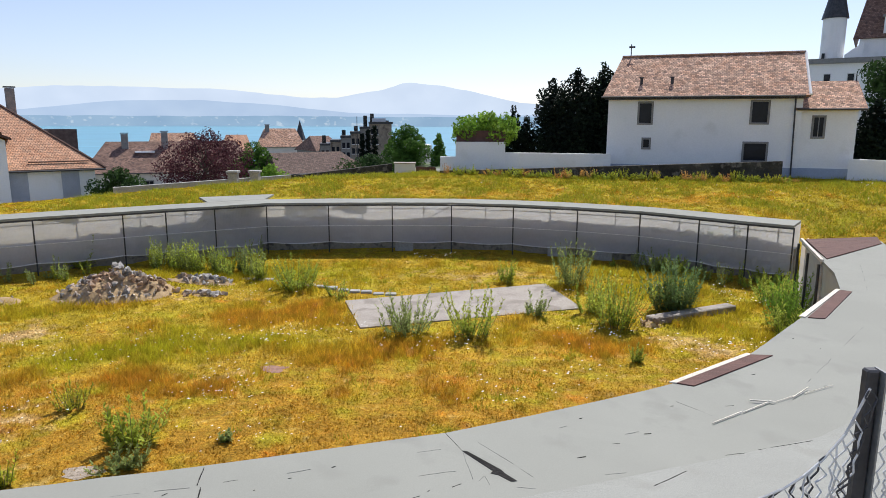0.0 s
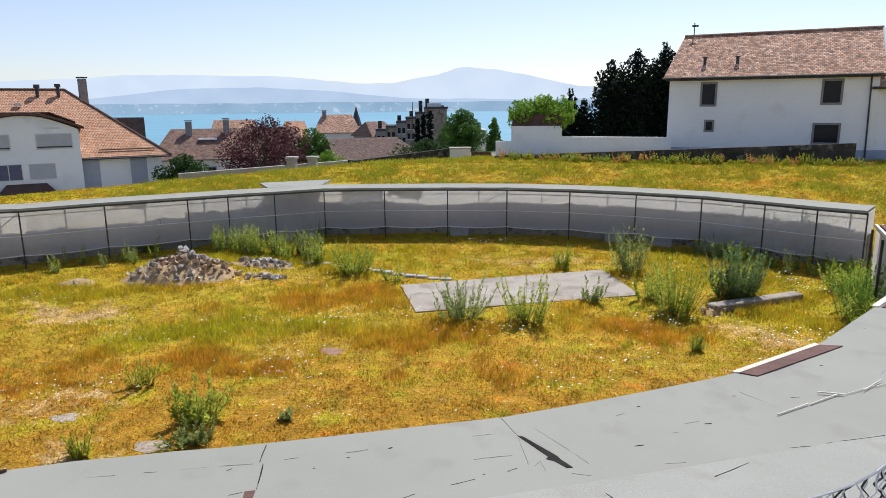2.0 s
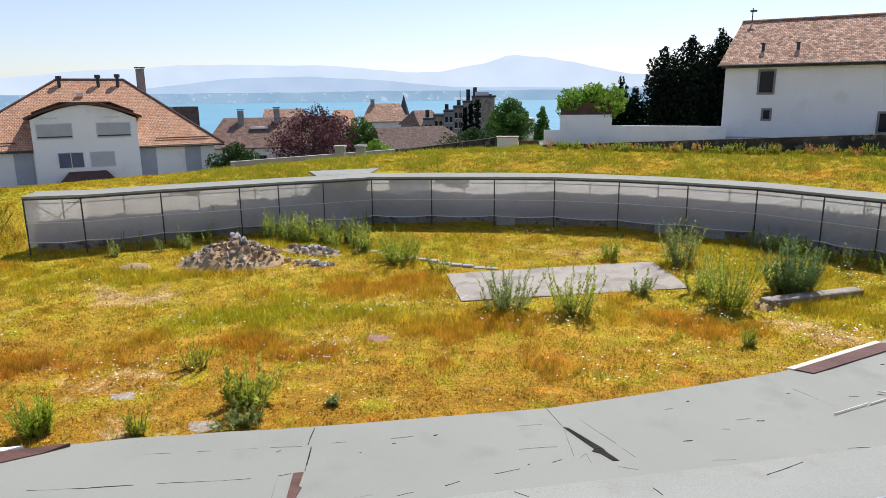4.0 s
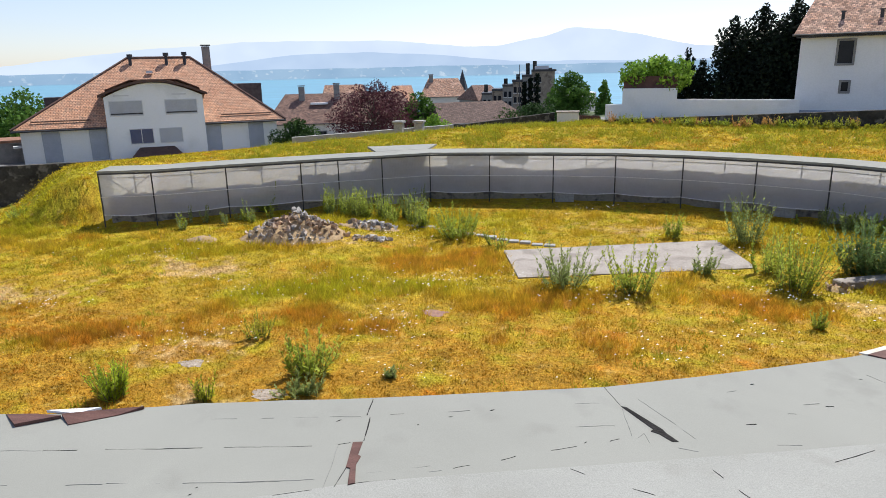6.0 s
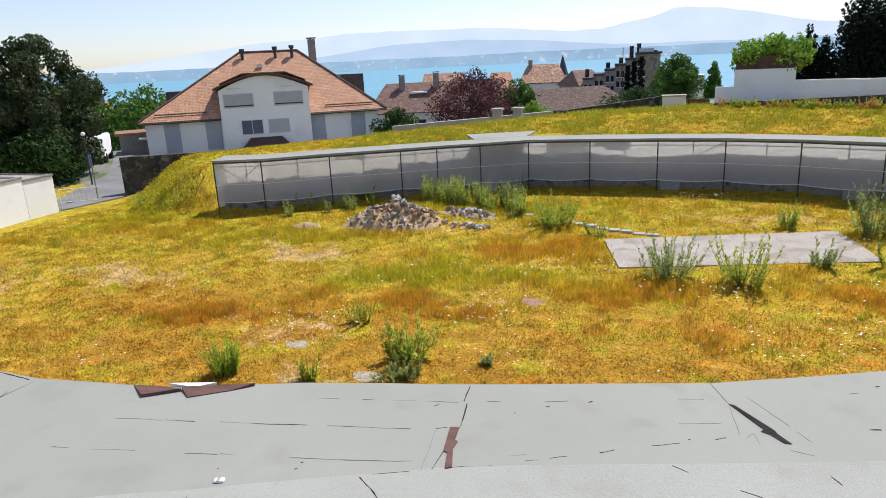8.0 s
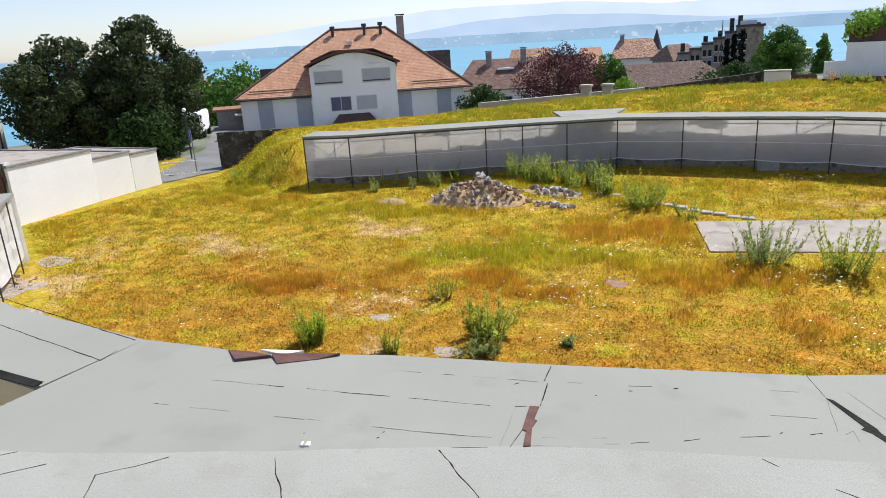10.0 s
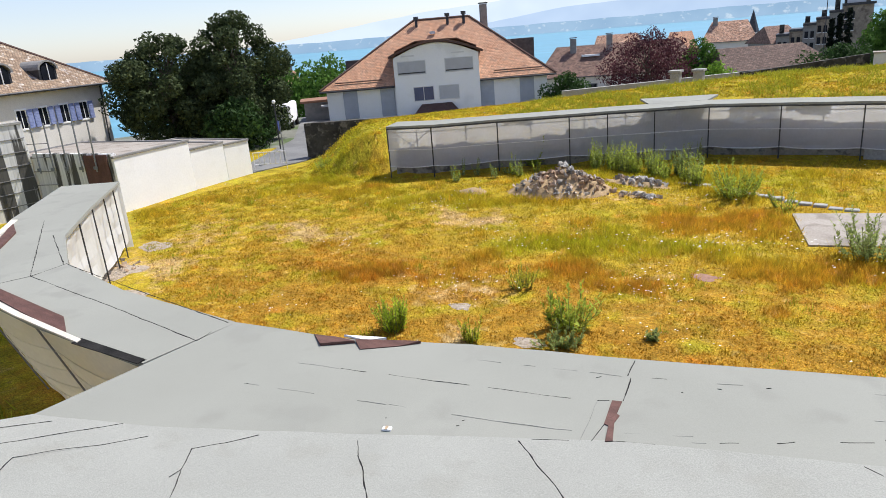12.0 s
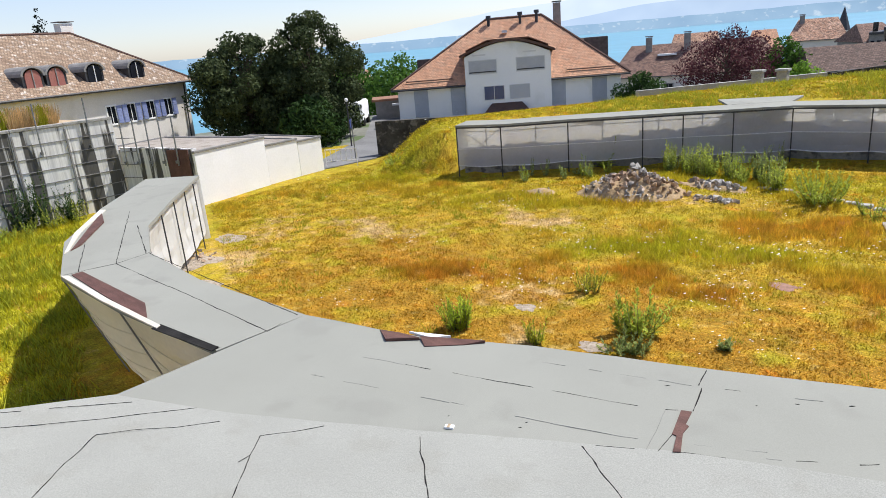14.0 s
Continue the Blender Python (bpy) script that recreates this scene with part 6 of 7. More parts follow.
def heap(cx, cy, rx, ry, top, count, label, seed):
    root = thing("rubble_heap", label=label, category="rubble")
    rng = random.Random(seed)
    verts, faces = [], []
    n = 20
    for i in range(n + 1):
        for j in range(n + 1):
            u, v = i / n * 2 - 1, j / n * 2 - 1
            d = math.hypot(u, v)
            x, y = cx + u * rx * 1.15, cy + v * ry * 1.15
            verts.append((x, y, ground_z(x, y) - 0.05 + top * max(0, 1 - d) ** 0.8 * (0.85 + 0.55 * noise.noise((x * 1.9, y * 1.9, 3)))))
    for i in range(n):
        for j in range(n):
            faces.append((i * (n + 1) + j, (i + 1) * (n + 1) + j, (i + 1) * (n + 1) + j + 1, i * (n + 1) + j + 1))
    data_part("earth_core", verts, faces, M_HEAP, root)
    for k in range(count):
        a, d = rng.random() * math.tau, rng.random() ** 0.6
        x, y = cx + math.cos(a) * d * rx + 0.12 * rx * (1 - d), cy + math.sin(a) * d * ry
        z = ground_z(x, y) - 0.02 + top * max(0, 1 - d / 1.15) ** 0.8 * (0.85 + 0.55 * noise.noise((x * 1.9, y * 1.9, 3)))
        ob = new("stone", rng.choice(STONES if d < 0.7 else STONES[:5]))
        ob.parent = root
        ob.matrix_basis = pose(x, y, z + 0.02, rng.uniform(0, 360), rng.uniform(0, 360), rng.uniform(0, 360))


heap(-12.0, 23.5, 1.95, 1.25, 0.95, 300, "heap of broken grey stone and brick rubble", 5)
heap(-9.5, 25.3, 1.3, 0.55, 0.35, 80, "low heap of broken grey stone", 6)
heap(-9.0, 23.5, 1.3, 0.45, 0.08, 60, "scattered pale rubble in the grass", 7)
heap(-15.6, 22.7, 0.7, 0.5, 0.3, 2, "small mound of pale dry earth", 8)
heap(6.5, 20.4, 0.4, 0.35, 0.2, 16, "pile of pale stones at a beam end", 9)
heap(-21.2, 10.1, 0.9, 0.7, 0.1, 26, "scattered stones beside the shelter", 10)

beam = thing("concrete_beam", frame_of((6.6, 20.35), (10.0, 22.0), ground_z(8, 21)), "long weathered concrete beam lying in the grass", "beam")
part("beam_body", boxed(0, 3.6, 0, 0.42, -0.05, 0.21, 0.03), M_CONCRETE, beam)
path = thing("stone_path", label="narrow pale stone edging running to the slab", category="path")
for k in range(14):
    t = k / 13
    x, y = -8.0 + 6.0 * t, 26.3 - 2.35 * t + 0.15 * math.sin(6 * t)
    part("kerb_stone", boxed(x - 0.2, x + 0.2, y - 0.14 + 0.02 * (k % 2), y + 0.14, -0.05, 0.07 + 0.02 * (k % 3), 0.02), M_BLOCK, path)
for k in range(6):
    az = (-18.6, -16.4, -3.6, 9.6, 13.4, 17.2)[k]
    b = thing("stone_block", Matrix.Translation((*polar(az, lerp_table(FAR_R, az) + 0.3), 0)) @ Matrix.Rotation(radians(-az), 4, "Z"), "pale cut stone block under the sheeting", "block", "wall foot blocks")
    part("block_body", boxed(-0.45, 0.45, 0, 0.5, -0.05, 0.5, 0.03), M_BLOCK, b)

# bare earth patches
M_GRAVEL = surface("grey_gravel_earth", (0.34, 0.28, 0.22), (0.44, 0.37, 0.30), scale=5, rough=0.95, bump=0.7, fine=22, c3=(0.25, 0.2, 0.14), scale3=9)
for k, (x, y, r) in enumerate(((-15.8, 22.6, 0.5), (-9.0, 12.2, 0.3), (-6.6, 11.2, 0.38), (-4.4, 16.4, 0.4), (-20.6, 9.9, 1.1), (-18.2, 8.5, 0.9), (-16.2, 7.3, 0.7), (-22.2, 12.2, 0.8))):
    v = [(x, y, ground_z(x, y) + 0.02)]
    n = 22
    for q in range(n):
        a = q * math.tau / n
        rr = r * (0.75 + 0.5 * noise.noise((math.cos(a) * 1.5 + k, math.sin(a) * 1.5, k)))
        v.append((x + rr * math.cos(a) * 1.3, y + rr * math.sin(a) * 0.8, ground_z(x + rr * math.cos(a) * 1.3, y + rr * math.sin(a) * 0.8) + 0.006))
    tagged(data_part("bare_earth", v, [(0, 1 + q, 1 + (q + 1) % n) for q in range(n)], M_GRAVEL if k not in (3,) else M_REDEARTH), "bare dry earth patch in the grass", "earth", kind="stuff")

# ---------------- wear on the near roofs ----------------
from mathutils.bvhtree import BVHTree


def roof_tree():
    verts, polys = [], []
    for ob in scene.objects:
        if ob.type == "MESH" and ob.name.startswith("roof_panel") and ob.parent and ob.parent.name in (near_shelter.name, "flat_roof"):
            b = len(verts)
            verts += [tuple(v.co) for v in ob.data.vertices]
            polys += [tuple(b + i for i in p.vertices) for p in ob.data.polygons]
    return BVHTree.FromPolygons(verts, polys)


ROOF_BVH = roof_tree()


def roof_at(x, y):
    hit = ROOF_BVH.ray_cast(Vector((x, y, 10)), Vector((0, 0, -1)))
    return hit[0].z if hit[0] else ROOF_Z


def ribbon(name, pts, width, material, parent, lift=0.006, seed=0, gaps=0.0, label=""):
    """A thin bead laid on the roof along plan points: uneven width, here and there broken off."""
    rng = random.Random(seed)
    bm = bmesh.new()
    for (x0, y0), (x1, y1) in zip(pts, pts[1:]):
        ln = math.hypot(x1 - x0, y1 - y0)
        n = max(2, int(ln / 0.07))
        nx, ny = -(y1 - y0) / ln, (x1 - x0) / ln
        prev, skip = None, 0
        for k in range(n + 1):
            t = k / n
            x, y = x0 + (x1 - x0) * t, y0 + (y1 - y0) * t
            wob = 0.014 * noise.noise((x * 3, y * 3, seed)) + 0.006 * noise.noise((x * 14, y * 14, seed))
            x, y = x + nx * wob, y + ny * wob
            w = width * (0.35 + 1.1 * rng.random())
            z = roof_at(x, y)
            cur = [bm.verts.new((x + nx * s * w / 2, y + ny * s * w / 2, z + zz)) for s, zz in ((-1, 0.0), (-0.5, lift), (0.5, lift), (1, 0.0))]
            if skip == 0 and gaps and rng.random() < gaps:
                skip = rng.randint(2, 9)
            if prev and skip == 0:
                for q in range(3):
                    bm.faces.new((prev[q], cur[q], cur[q + 1], prev[q + 1]))
            skip = max(0, skip - 1)
            prev = cur
    for v in [v for v in bm.verts if not v.link_faces]:
        bm.verts.remove(v)
    if len(bm.faces) == 0:
        add_box(bm, 0, 0.001, 0, 0.001, ROOF_Z - 0.05, ROOF_Z - 0.049)
    bmesh.ops.recalc_face_normals(bm, faces=bm.faces[:])
    ob = part(name, bm, material, parent, label)
    if gaps:
        ob["kind"] = "stuff"
    return ob


def patch(name, pts, material, parent, lift=0.012, tilt=0.0, label=""):
    """A thin board or torn strip lying on the roof, its far edge curled up by tilt."""
    bm = bmesh.new()
    top = [bm.verts.new((x, y, roof_at(x, y) + lift + (tilt if k in (0, 1) else 0))) for k, (x, y) in enumerate(pts)]
    low = [bm.verts.new((x, y, roof_at(x, y) + 0.002)) for x, y in pts]
    bm.faces.new(top)
    for k in range(len(pts)):
        bm.faces.new((low[k], low[(k + 1) % len(pts)], top[(k + 1) % len(pts)], top[k]))
    bmesh.ops.recalc_face_normals(bm, faces=bm.faces[:])
    return part(name, bm, material, parent, label)


annex = bpy.data.objects["flat_roof"]
SEAMS = [  # plan line, width, share broken away
    ([(-14.22, 5.09), (-10.78, 4.95), (-8.28, 4.79)], 0.028, 0.0), ([(-14.34, 5.84), (-10.82, 5.58), (-8.41, 5.43)], 0.035, 0.0), ([(-10.44, 3.95), (-8.4, 4.08)], 0.028, 0.0),
    ([(-19.22, 7.6), (-14.22, 5.09)], 0.03, 0.0), ([(-16.9, 5.5), (-14.4, 4.4)], 0.03, 0.0), ([(-17.2, 6.9), (-14.34, 5.8)], 0.035, 0.0), ([(-14.5, 4.15), (-14.22, 5.09), (-14.32, 5.84)], 0.02, 0.1),
    ([(-8.28, 4.79), (-8.36, 5.1)], 0.02, 0.1)]
LAPS = [  # long laps of the roofing sheets
    ([(-5.78, 5.15), (-5.13, 5.31), (-4.41, 5.48), (-3.74, 5.65), (-3.24, 5.76), (-2.7, 5.91), (-2.59, 5.98)], 0.014, 0.3), ([(-4.67, 4.77), (-3.93, 4.94), (-3.21, 5.12), (-2.62, 5.31)], 0.012, 0.16),
    ([(-4.43, 6.11), (-3.44, 6.35), (-2.61, 6.56)], 0.010, 0.4), ([(-6.4, 5.0), (-5.8, 5.14)], 0.01, 0.4), ([(-6.6, 4.3), (-4.7, 4.76)], 0.008, 0.55), ([(-2.68, 6.96), (-2.62, 6.58)], 0.018, 0.0), ([(-2.57, 6.55), (-2.46, 6.04)], 0.018, 0.0),
    ([(-2.69, 5.9), (-2.55, 5.14)], 0.007, 0.3), ([(-2.46, 5.52), (-2.46, 5.2)], 0.014, 0.0), ([(-2.97, 4.95), (-2.32, 5.27), (-2.05, 5.39), (-1.91, 5.45)], 0.013, 0.2),
    ([(-2.23, 5.49), (-1.64, 5.73)], 0.009, 0.25)]
CRACKS = [  # short open cracks along the crease and across the sheets
    ([(-1.4, 5.74), (-1.25, 5.83)], 0.016, 0.0), ([(-0.95, 5.98), (-0.82, 6.08)], 0.026, 0.0), ([(-0.47, 6.26), (-0.22, 6.41)], 0.014, 0.0), ([(-1.62, 5.62), (-1.5, 5.67)], 0.01, 0.0), ([(-2.36, 6.65), (-2.21, 6.7)], 0.014, 0.0),
    ([(-1.71, 6.84), (-1.47, 6.94)], 0.008, 0.0), ([(0.05, 7.85), (0.23, 7.42)], 0.013, 0.0), ([(0.26, 7.33), (0.35, 6.74)], 0.011, 0.0), ([(0.44, 7.61), (0.83, 7.08)], 0.009, 0.15), ([(0.9, 6.98), (1.01, 6.81)], 0.007, 0.0),
    ([(0.42, 6.71), (0.48, 6.81), (0.52, 6.63)], 0.008, 0.0), ([(0.12, 6.58), (0.22, 6.65)], 0.02, 0.0), ([(0.81, 6.6), (1.01, 6.56)], 0.012, 0.0)]
SCRATCHES = [  # faint scratches and blisters towards the far bend
    ([(2.29, 6.6), (2.74, 6.92)], 0.018, 0.0), ([(3.34, 7.32), (3.63, 7.38)], 0.014, 0.1), ([(3.79, 7.45), (4.56, 7.7)], 0.018, 0.1), ([(2.3, 7.84), (2.49, 7.91)], 0.009, 0.0), ([(2.54, 7.86), (2.63, 7.88)], 0.03, 0.0),
    ([(1.58, 7.24), (1.69, 7.28)], 0.03, 0.0), ([(2.08, 7.58), (2.17, 7.59)], 0.03, 0.0), ([(1.82, 6.86), (2.07, 6.91)], 0.008, 0.0), ([(1.5, 8.01), (1.61, 8.07)], 0.008, 0.0), ([(-0.29, 7.34), (-0.01, 7.42)], 0.008, 0.0),
    ([(-0.25, 6.81), (0.17, 6.92)], 0.007, 0.2), ([(3.28, 8.86), (3.4, 8.71), (3.61, 8.4)], 0.01, 0.0), ([(3.9, 8.71), (4.03, 8.73)], 0.02, 0.0), ([(5.5, 9.6), (8.4, 12.8)], 0.010, 0.7), ([(9.9, 15.3), (11.6, 18.4)], 0.012, 0.5)]
for k, (line, w, g) in enumerate(LAPS + CRACKS + SCRATCHES):
    ribbon("seam", line, w * 0.6, M_TAR if w > 0.0125 else M_SEAM, near_shelter, lift=0.003, seed=30 + k, gaps=g * 0.25)
for k, (line, w, g) in enumerate(SEAMS):
    ribbon("seam", line, w * 0.55, M_TAR, near_shelter, lift=0.004, seed=k, gaps=g * 0.5)
ANNEX_SEAMS = [
    ([(-6.4, 0.9), (-6.58, 1.12), (-6.91, 1.46), (-7.34, 1.98)], 0.013, 0.0), ([(-7.34, 1.98), (-7.1, 2.3), (-6.79, 2.64), (-6.34, 3.29)], 0.009, 0.08), ([(-4.7, 1.9), (-5.09, 2.28), (-5.59, 2.78), (-5.88, 3.08)], 0.014, 0.0),
    ([(-5.88, 3.08), (-5.68, 3.33), (-5.49, 3.62)], 0.010, 0.06), ([(-4.48, 4.06), (-4.28, 3.85)], 0.009, 0.1), ([(-4.28, 3.85), (-4.1, 3.72), (-3.69, 3.34), (-3.3, 3.0)], 0.018, 0.0), ([(-8.6, 0.9), (-8.3, 1.34), (-7.82, 1.97), (-7.43, 2.54), (-7.09, 3.01)], 0.011, 0.04),
    ([(-8.69, 1.45), (-8.3, 2.05), (-7.84, 2.66)], 0.011, 0.08), ([(-9.0, 1.9), (-8.6, 2.3)], 0.01, 0.2), ([(-5.72, 2.64), (-5.58, 2.64), (-5.61, 2.79)], 0.007, 0.1), ([(-3.06, 4.86), (-2.7, 4.57), (-2.43, 4.38), (-1.9, 3.9)], 0.02, 0.0),
    ([(-0.26, 5.96), (-0.11, 5.89)], 0.012, 0.0), ([(0.33, 5.72), (0.53, 5.65)], 0.014, 0.0), ([(1.1, 6.2), (1.6, 5.4)], 0.014, 0.3)]
for k, (line, w, g) in enumerate(ANNEX_SEAMS):
    ribbon("seam", line, w * 0.7, M_TAR, annex, lift=0.004, seed=60 + k, gaps=g)
patch("open_tear", [(0.24, 7.39), (0.31, 7.37), (0.68, 6.94), (0.71, 6.87), (0.83, 6.71), (0.76, 6.7), (0.64, 6.83), (0.55, 6.87), (0.58, 6.92)], M_TAR, near_shelter, 0.006, label="black open tear in the roofing")
patch("torn_patch", [(-2.56, 5.98), (-2.46, 6.01), (-2.42, 5.76), (-2.38, 5.74), (-2.38, 5.6), (-2.27, 5.29), (-2.33, 5.25), (-2.41, 5.52), (-2.46, 5.53)], M_BOARD, near_shelter, label="brown board showing through torn roofing")
patch("torn_board", [(-14.2, 4.42), (-11.13, 4.28), (-10.42, 3.98), (-12.09, 4.06), (-14.3, 4.24)], M_BOARD, near_shelter, 0.02, 0.03, "curled brown board at the roof edge")
patch("edge_batten", [(-14.25, 4.17), (-12.1, 4.03), (-9.95, 3.97), (-9.9, 3.88), (-12.1, 3.92), (-14.4, 4.07)], M_PALE_TIMBER, near_shelter, 0.03, 0, "bare pale timber batten at the roof edge")
patch("edge_tar", [(-10.0, 4.0), (-8.4, 4.06), (-8.38, 3.94), (-10.0, 3.84)], M_TAR, near_shelter, 0.014, 0.01, "frayed black roofing edge")
patch("torn_board", [(-16.3, 4.95), (-18.0, 5.95), (-19.9, 7.1), (-18.5, 6.6), (-16.6, 5.3)][::-1], M_BOARD, near_shelter, 0.02, 0.03, "curled brown board at the roof edge")
patch("edge_batten", [(-16.2, 4.78), (-18.1, 5.7), (-20.3, 7.22), (-20.1, 7.3), (-18.0, 5.82), (-16.3, 4.9)][::-1], M_PALE_TIMBER, near_shelter, 0.025, 0, "bare pale timber batten at the roof edge")
patch("torn_board", [(-6.85, 5.72), (-6.5, 5.8), (-6.12, 5.78), (-6.5, 5.5)][::-1], M_BOARD, near_shelter, 0.012, 0.03, "triangular torn brown roofing flap")
patch("torn_board", [(-6.15, 5.82), (-5.3, 6.18), (-5.5, 5.98), (-5.92, 5.66)], M_BOARD, near_shelter, 0.012, 0.03, "triangular torn brown roofing flap")
patch("torn_flap", [(-6.4, 5.86), (-5.8, 6.06), (-6.02, 5.9)], M_RENDER, near_shelter, 0.016, 0.02, "white underside of lifted roofing")
patch("torn_board", [(3.5, 9.5), (5.16, 10.77), (5.52, 10.74), (3.72, 9.4)], M_BOARD, near_shelter, 0.02, 0.0, "brown board bared at the roof edge")
patch("edge_batten", [(3.4, 9.54), (5.14, 10.86), (5.18, 10.78), (3.5, 9.5)], M_PALE_TIMBER, near_shelter, 0.022, 0, "bare pale timber batten at the roof edge")
patch("torn_board", [(7.3, 13.0), (9.25, 15.26), (9.42, 15.1), (7.6, 12.92)], M_BOARD, near_shelter, 0.02, 0.0, "brown board bared at the roof edge")
patch("edge_batten", [(7.16, 13.08), (9.2, 15.36), (9.27, 15.3), (7.26, 13.02)], M_PALE_TIMBER, near_shelter, 0.022, 0, "bare pale timber batten at the roof edge")
patch("torn_board", [(11.85, 21.8), (14.5, 22.3), (14.1, 21.4), (10.95, 18.9)], M_BOARD, near_shelter, 0.03, 0.06, "large brown board bared at the roof end")
part("edge_batten", bar((11.8, 21.95, ROOF_Z + 0.05), (10.65, 18.6, ROOF_Z + 0.02), 0.06, 4), M_PALE_TIMBER, near_shelter)
part("loose_pole", bar((10.75, 18.8, ROOF_Z + 0.02), (10.5, 18.2, 0.2), 0.045), M_PALE_TIMBER, near_shelter, "pale pole leaning at the sheeting")
for t in (0.3, 0.65, 1.0):
    x, y = 10.2 + 1.6 * t - 0.1, 17.2 + 4.7 * t
    part("post", bar((x, y, 0), (x, y, ROOF_Z - 0.08), 0.04), M_DARKSTEEL, near_shelter)

rng_bits = random.Random(9)
bits = thing("roof_debris", label="scattered dark flecks and slivers on the roofing", category="debris")
for k in range(20):
    t = rng_bits.random()
    i = rng_bits.choice((9, 10, 11, 12, 13, 8, 7))
    a, o = NEAR[i], NEAR[i + 1]
    w = rng_bits.uniform(0.05, 0.95)
    x = (a[0][0] * (1 - t) + o[0][0] * t) * (1 - w) + (a[1][0] * (1 - t) + o[1][0] * t) * w
    y = (a[0][1] * (1 - t) + o[0][1] * t) * (1 - w) + (a[1][1] * (1 - t) + o[1][1] * t) * w
    an, ln, th = rng_bits.uniform(0, 0.9), rng_bits.uniform(0.008, 0.035), rng_bits.uniform(0.003, 0.008)
    dx, dy = math.cos(an) * ln, math.sin(an) * ln
    patch("fleck", [(x - dx, y - dy), (x + dy / ln * th, y - dx / ln * th), (x + dx, y + dy), (x - dy / ln * th, y + dx / ln * th)], M_TAR, bits, 0.006)
pk = thing("paper_packet", Matrix.Translation((-4.36, 4.38, roof_at(-4.36, 4.38))) @ Matrix.Rotation(0.4, 4, "Z"), "crumpled white paper packet on the roofing", "litter")
part("packet_body", boxed(-0.05, 0.05, -0.032, 0.032, 0, 0.026, 0.006), M_RENDER, pk)
part("packet_band", boxed(-0.02, 0.012, -0.0335, 0.0335, 0.0262, 0.028), M_DIRT, pk)
lath = thing("broken_lath", label="thin broken white lath lying on the roofing", category="lath")
lp = [(3.51, 8.14), (4.05, 8.47), (4.62, 8.81), (5.2, 9.12), (5.83, 9.41)]
for k, ((x0, y0), (x1, y1)) in enumerate(zip(lp, lp[1:])):
    part("lath_piece", bar((x0, y0, roof_at(x0, y0) + 0.02), (x1 - 0.03, y1 + 0.03 * (k % 2), roof_at(x1, y1) + 0.025), 0.010 if k < 2 else 0.006, 4), M_PALE_TIMBER, lath)
part("lath_piece", bar((4.3, 8.85, roof_at(4.3, 8.85) + 0.03), (4.62, 8.8, roof_at(4.62, 8.8) + 0.03), 0.012, 4), M_PALE_TIMBER, lath)
part("lath_piece", bar((4.95, 8.95, roof_at(4.95, 8.95) + 0.03), (5.35, 9.3, roof_at(5.35, 9.3) + 0.04), 0.01, 4), M_PALE_TIMBER, lath)

# ---------------- the broken wire fence at the viewpoint ----------------


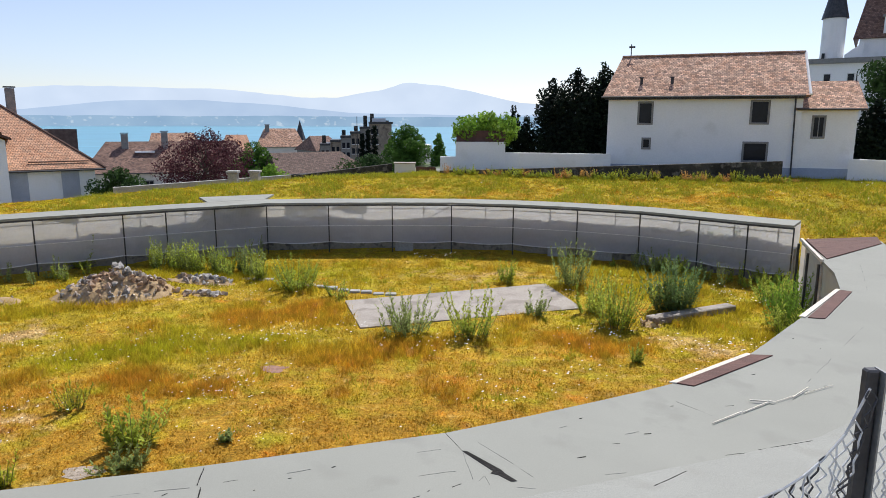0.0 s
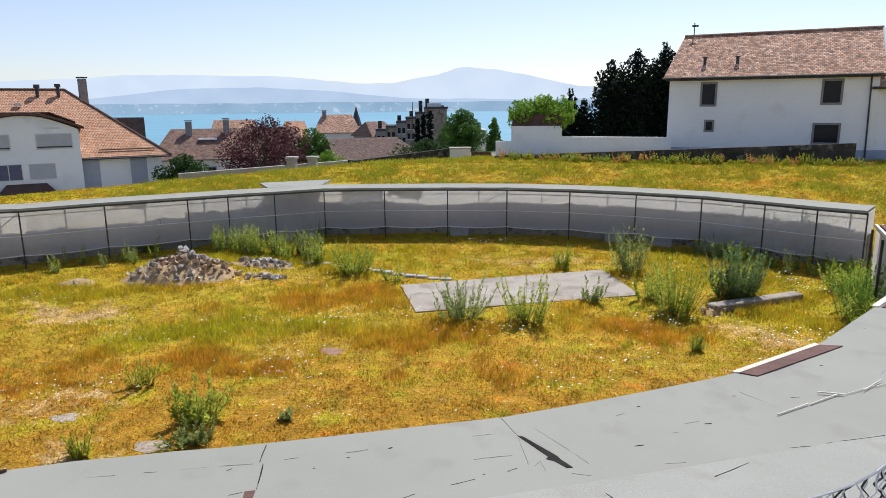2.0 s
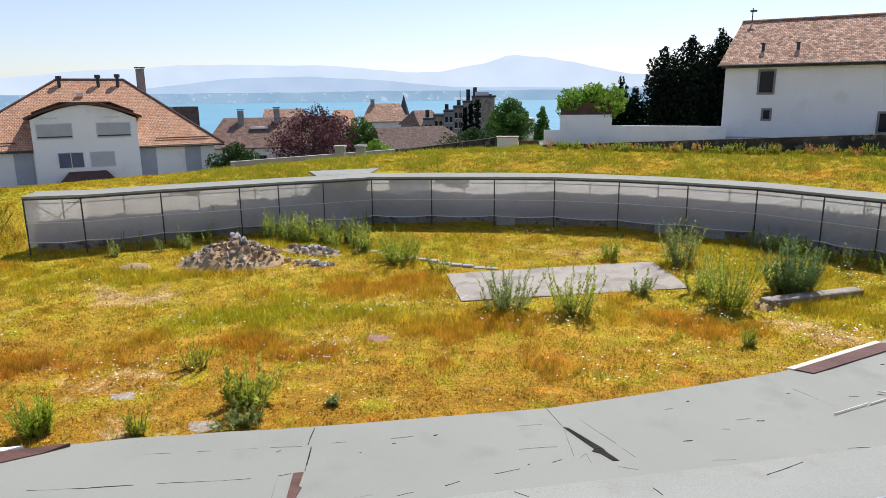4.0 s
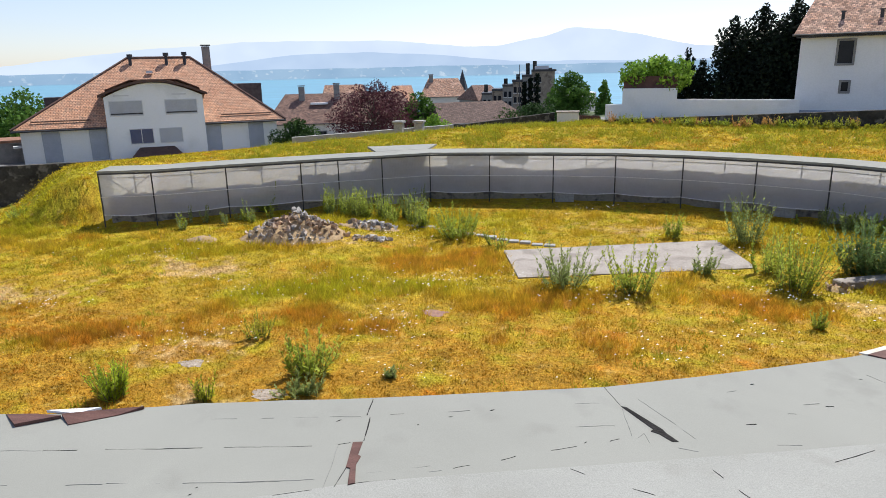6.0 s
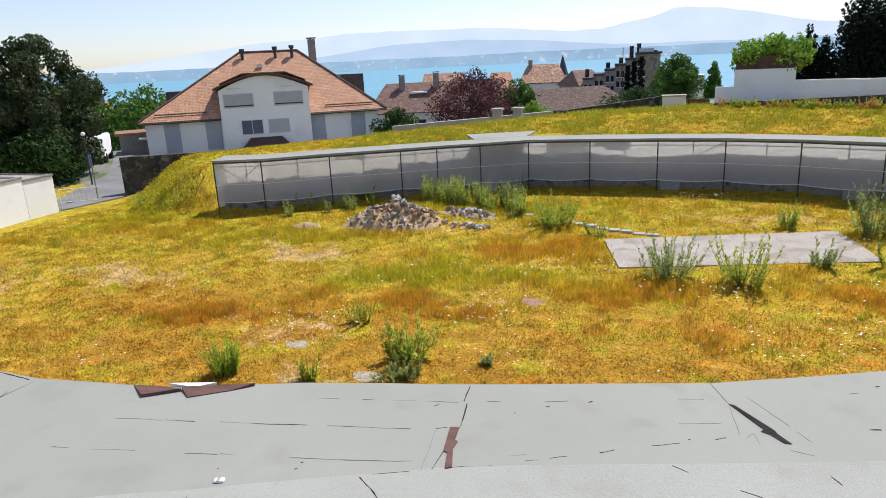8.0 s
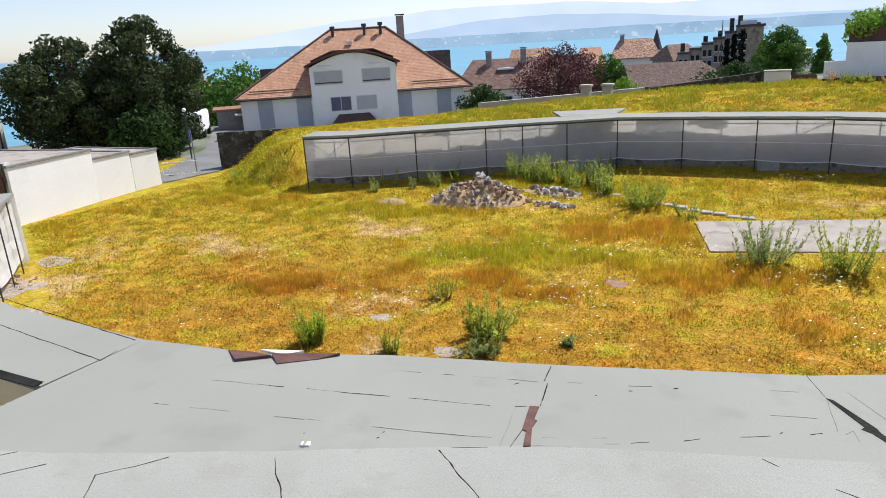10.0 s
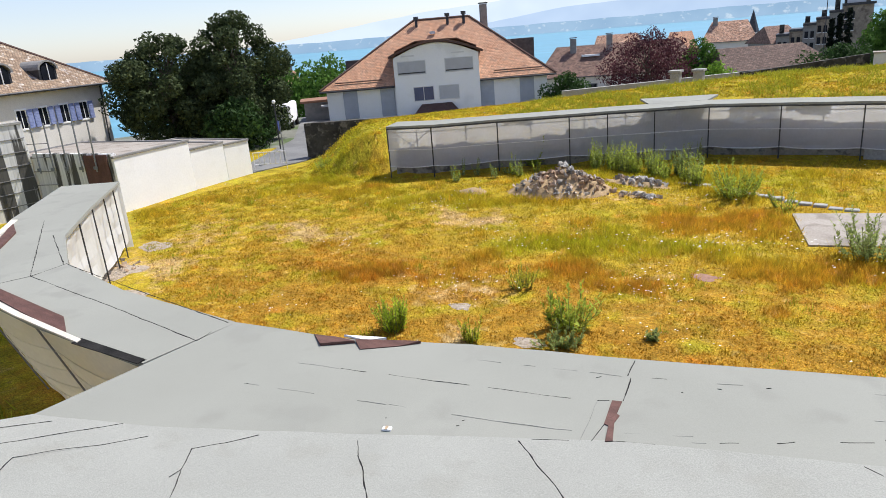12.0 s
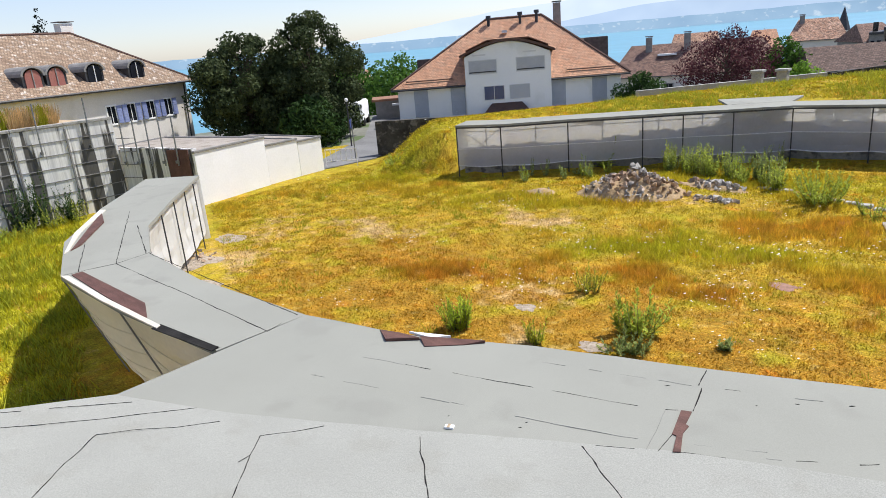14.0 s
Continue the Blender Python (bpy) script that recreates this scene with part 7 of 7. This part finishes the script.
def wire_fence():
    root = thing("wire_fence", label="sagging torn chain-link fence on a dark steel post", category="fence")
    px, py = 1.86, 2.72
    zf = roof_at(px, py)
    part("post", add_box(bmesh.new(), px - 0.024, px + 0.03, py - 0.02, py + 0.03, zf - 0.05, 5.27, 0.008), M_DARKSTEEL, root, "dark steel angle post")
    part("post_edge", add_box(bmesh.new(), px + 0.032, px + 0.04, py - 0.05, py + 0.03, zf - 0.05, 5.27), M_STEEL, root, "bright galvanised post edge")
    rng = random.Random(77)
    # top line: falls from the post to the roof towards the left
    def top(u):
        return (px - 0.02 - 1.2 * u, py - 0.04 + 0.05 * math.sin(3 * u), 5.2 - 1.05 * u ** 0.62 - 0.05 * math.sin(9 * u))
    n = 16
    for k in range(n):
        part("wire", bar(top(k / n), top((k + 1) / n), 0.006, 5), M_WIRE, root)
    cols = 28
    for k in range(cols):
        u = k / cols
        for sgn in (-1, 1):
            bm = bmesh.new()
            p = Vector(top(u))
            x, y, z = p
            steps = 22
            for q in range(steps):
                d = sgn * (1 if q % 2 == 0 else -1)
                nx = x + d * 0.026 + rng.uniform(-0.02, 0.02) - 0.006
                ny = y + rng.uniform(-0.014, 0.014)
                nz = z - 0.036 - rng.uniform(0, 0.016)
                if nz < zf:
                    break
                add_bar(bm, (x, y, z), (nx, ny, nz), 0.0044, 4)
                x, y, z = nx, ny, nz
            if bm.faces:
                part("mesh_wire", bm, M_WIRE if rng.random() < 0.7 else M_DARKSTEEL, root)
            else:
                bm.free()
    # the mesh to the right of the post
    for k in range(8):
        for sgn in (-1, 1):
            bm = bmesh.new()
            x, y, z = px + 0.09 + 0.055 * k, py - 0.03, 5.22 - 0.01 * k
            for q in range(24):
                d = sgn * (1 if q % 2 == 0 else -1)
                nx, ny, nz = x + d * 0.026 + rng.uniform(-0.008, 0.008), y + rng.uniform(-0.01, 0.01), z - 0.04 - rng.uniform(0, 0.01)
                add_bar(bm, (x, y, z), (nx, ny, nz), 0.0044, 4)
                x, y, z = nx, ny, nz
            part("mesh_wire", bm, M_WIRE, root)


wire_fence()


# ---------------- sails on the lake ----------------
for az, r in ((-17.2, 1500), (-15.0, 2300), (-32.0, 2600), (-6.0, 3000)):
    b = thing("sail_boat", Matrix.Translation((*polar(az, r), -29.7)), "small white sailing boat far out on the lake", "boat", "boats on the lake")
    part("hull", boxed(-4, 4, -1, 1, -0.2, 1.2, 0.3), M_RENDER, b)
    bm = bmesh.new()
    v = [bm.verts.new(p) for p in ((-3, -0.05, 2), (3.5, -0.05, 2), (0, -0.05, 12), (-3, 0.05, 2), (3.5, 0.05, 2), (0, 0.05, 12))]
    for q in ((0, 1, 2), (5, 4, 3), (0, 3, 4, 1), (1, 4, 5, 2), (2, 5, 3, 0)):
        bm.faces.new([v[i] for i in q])
    part("sail", bm, M_RENDER, b)
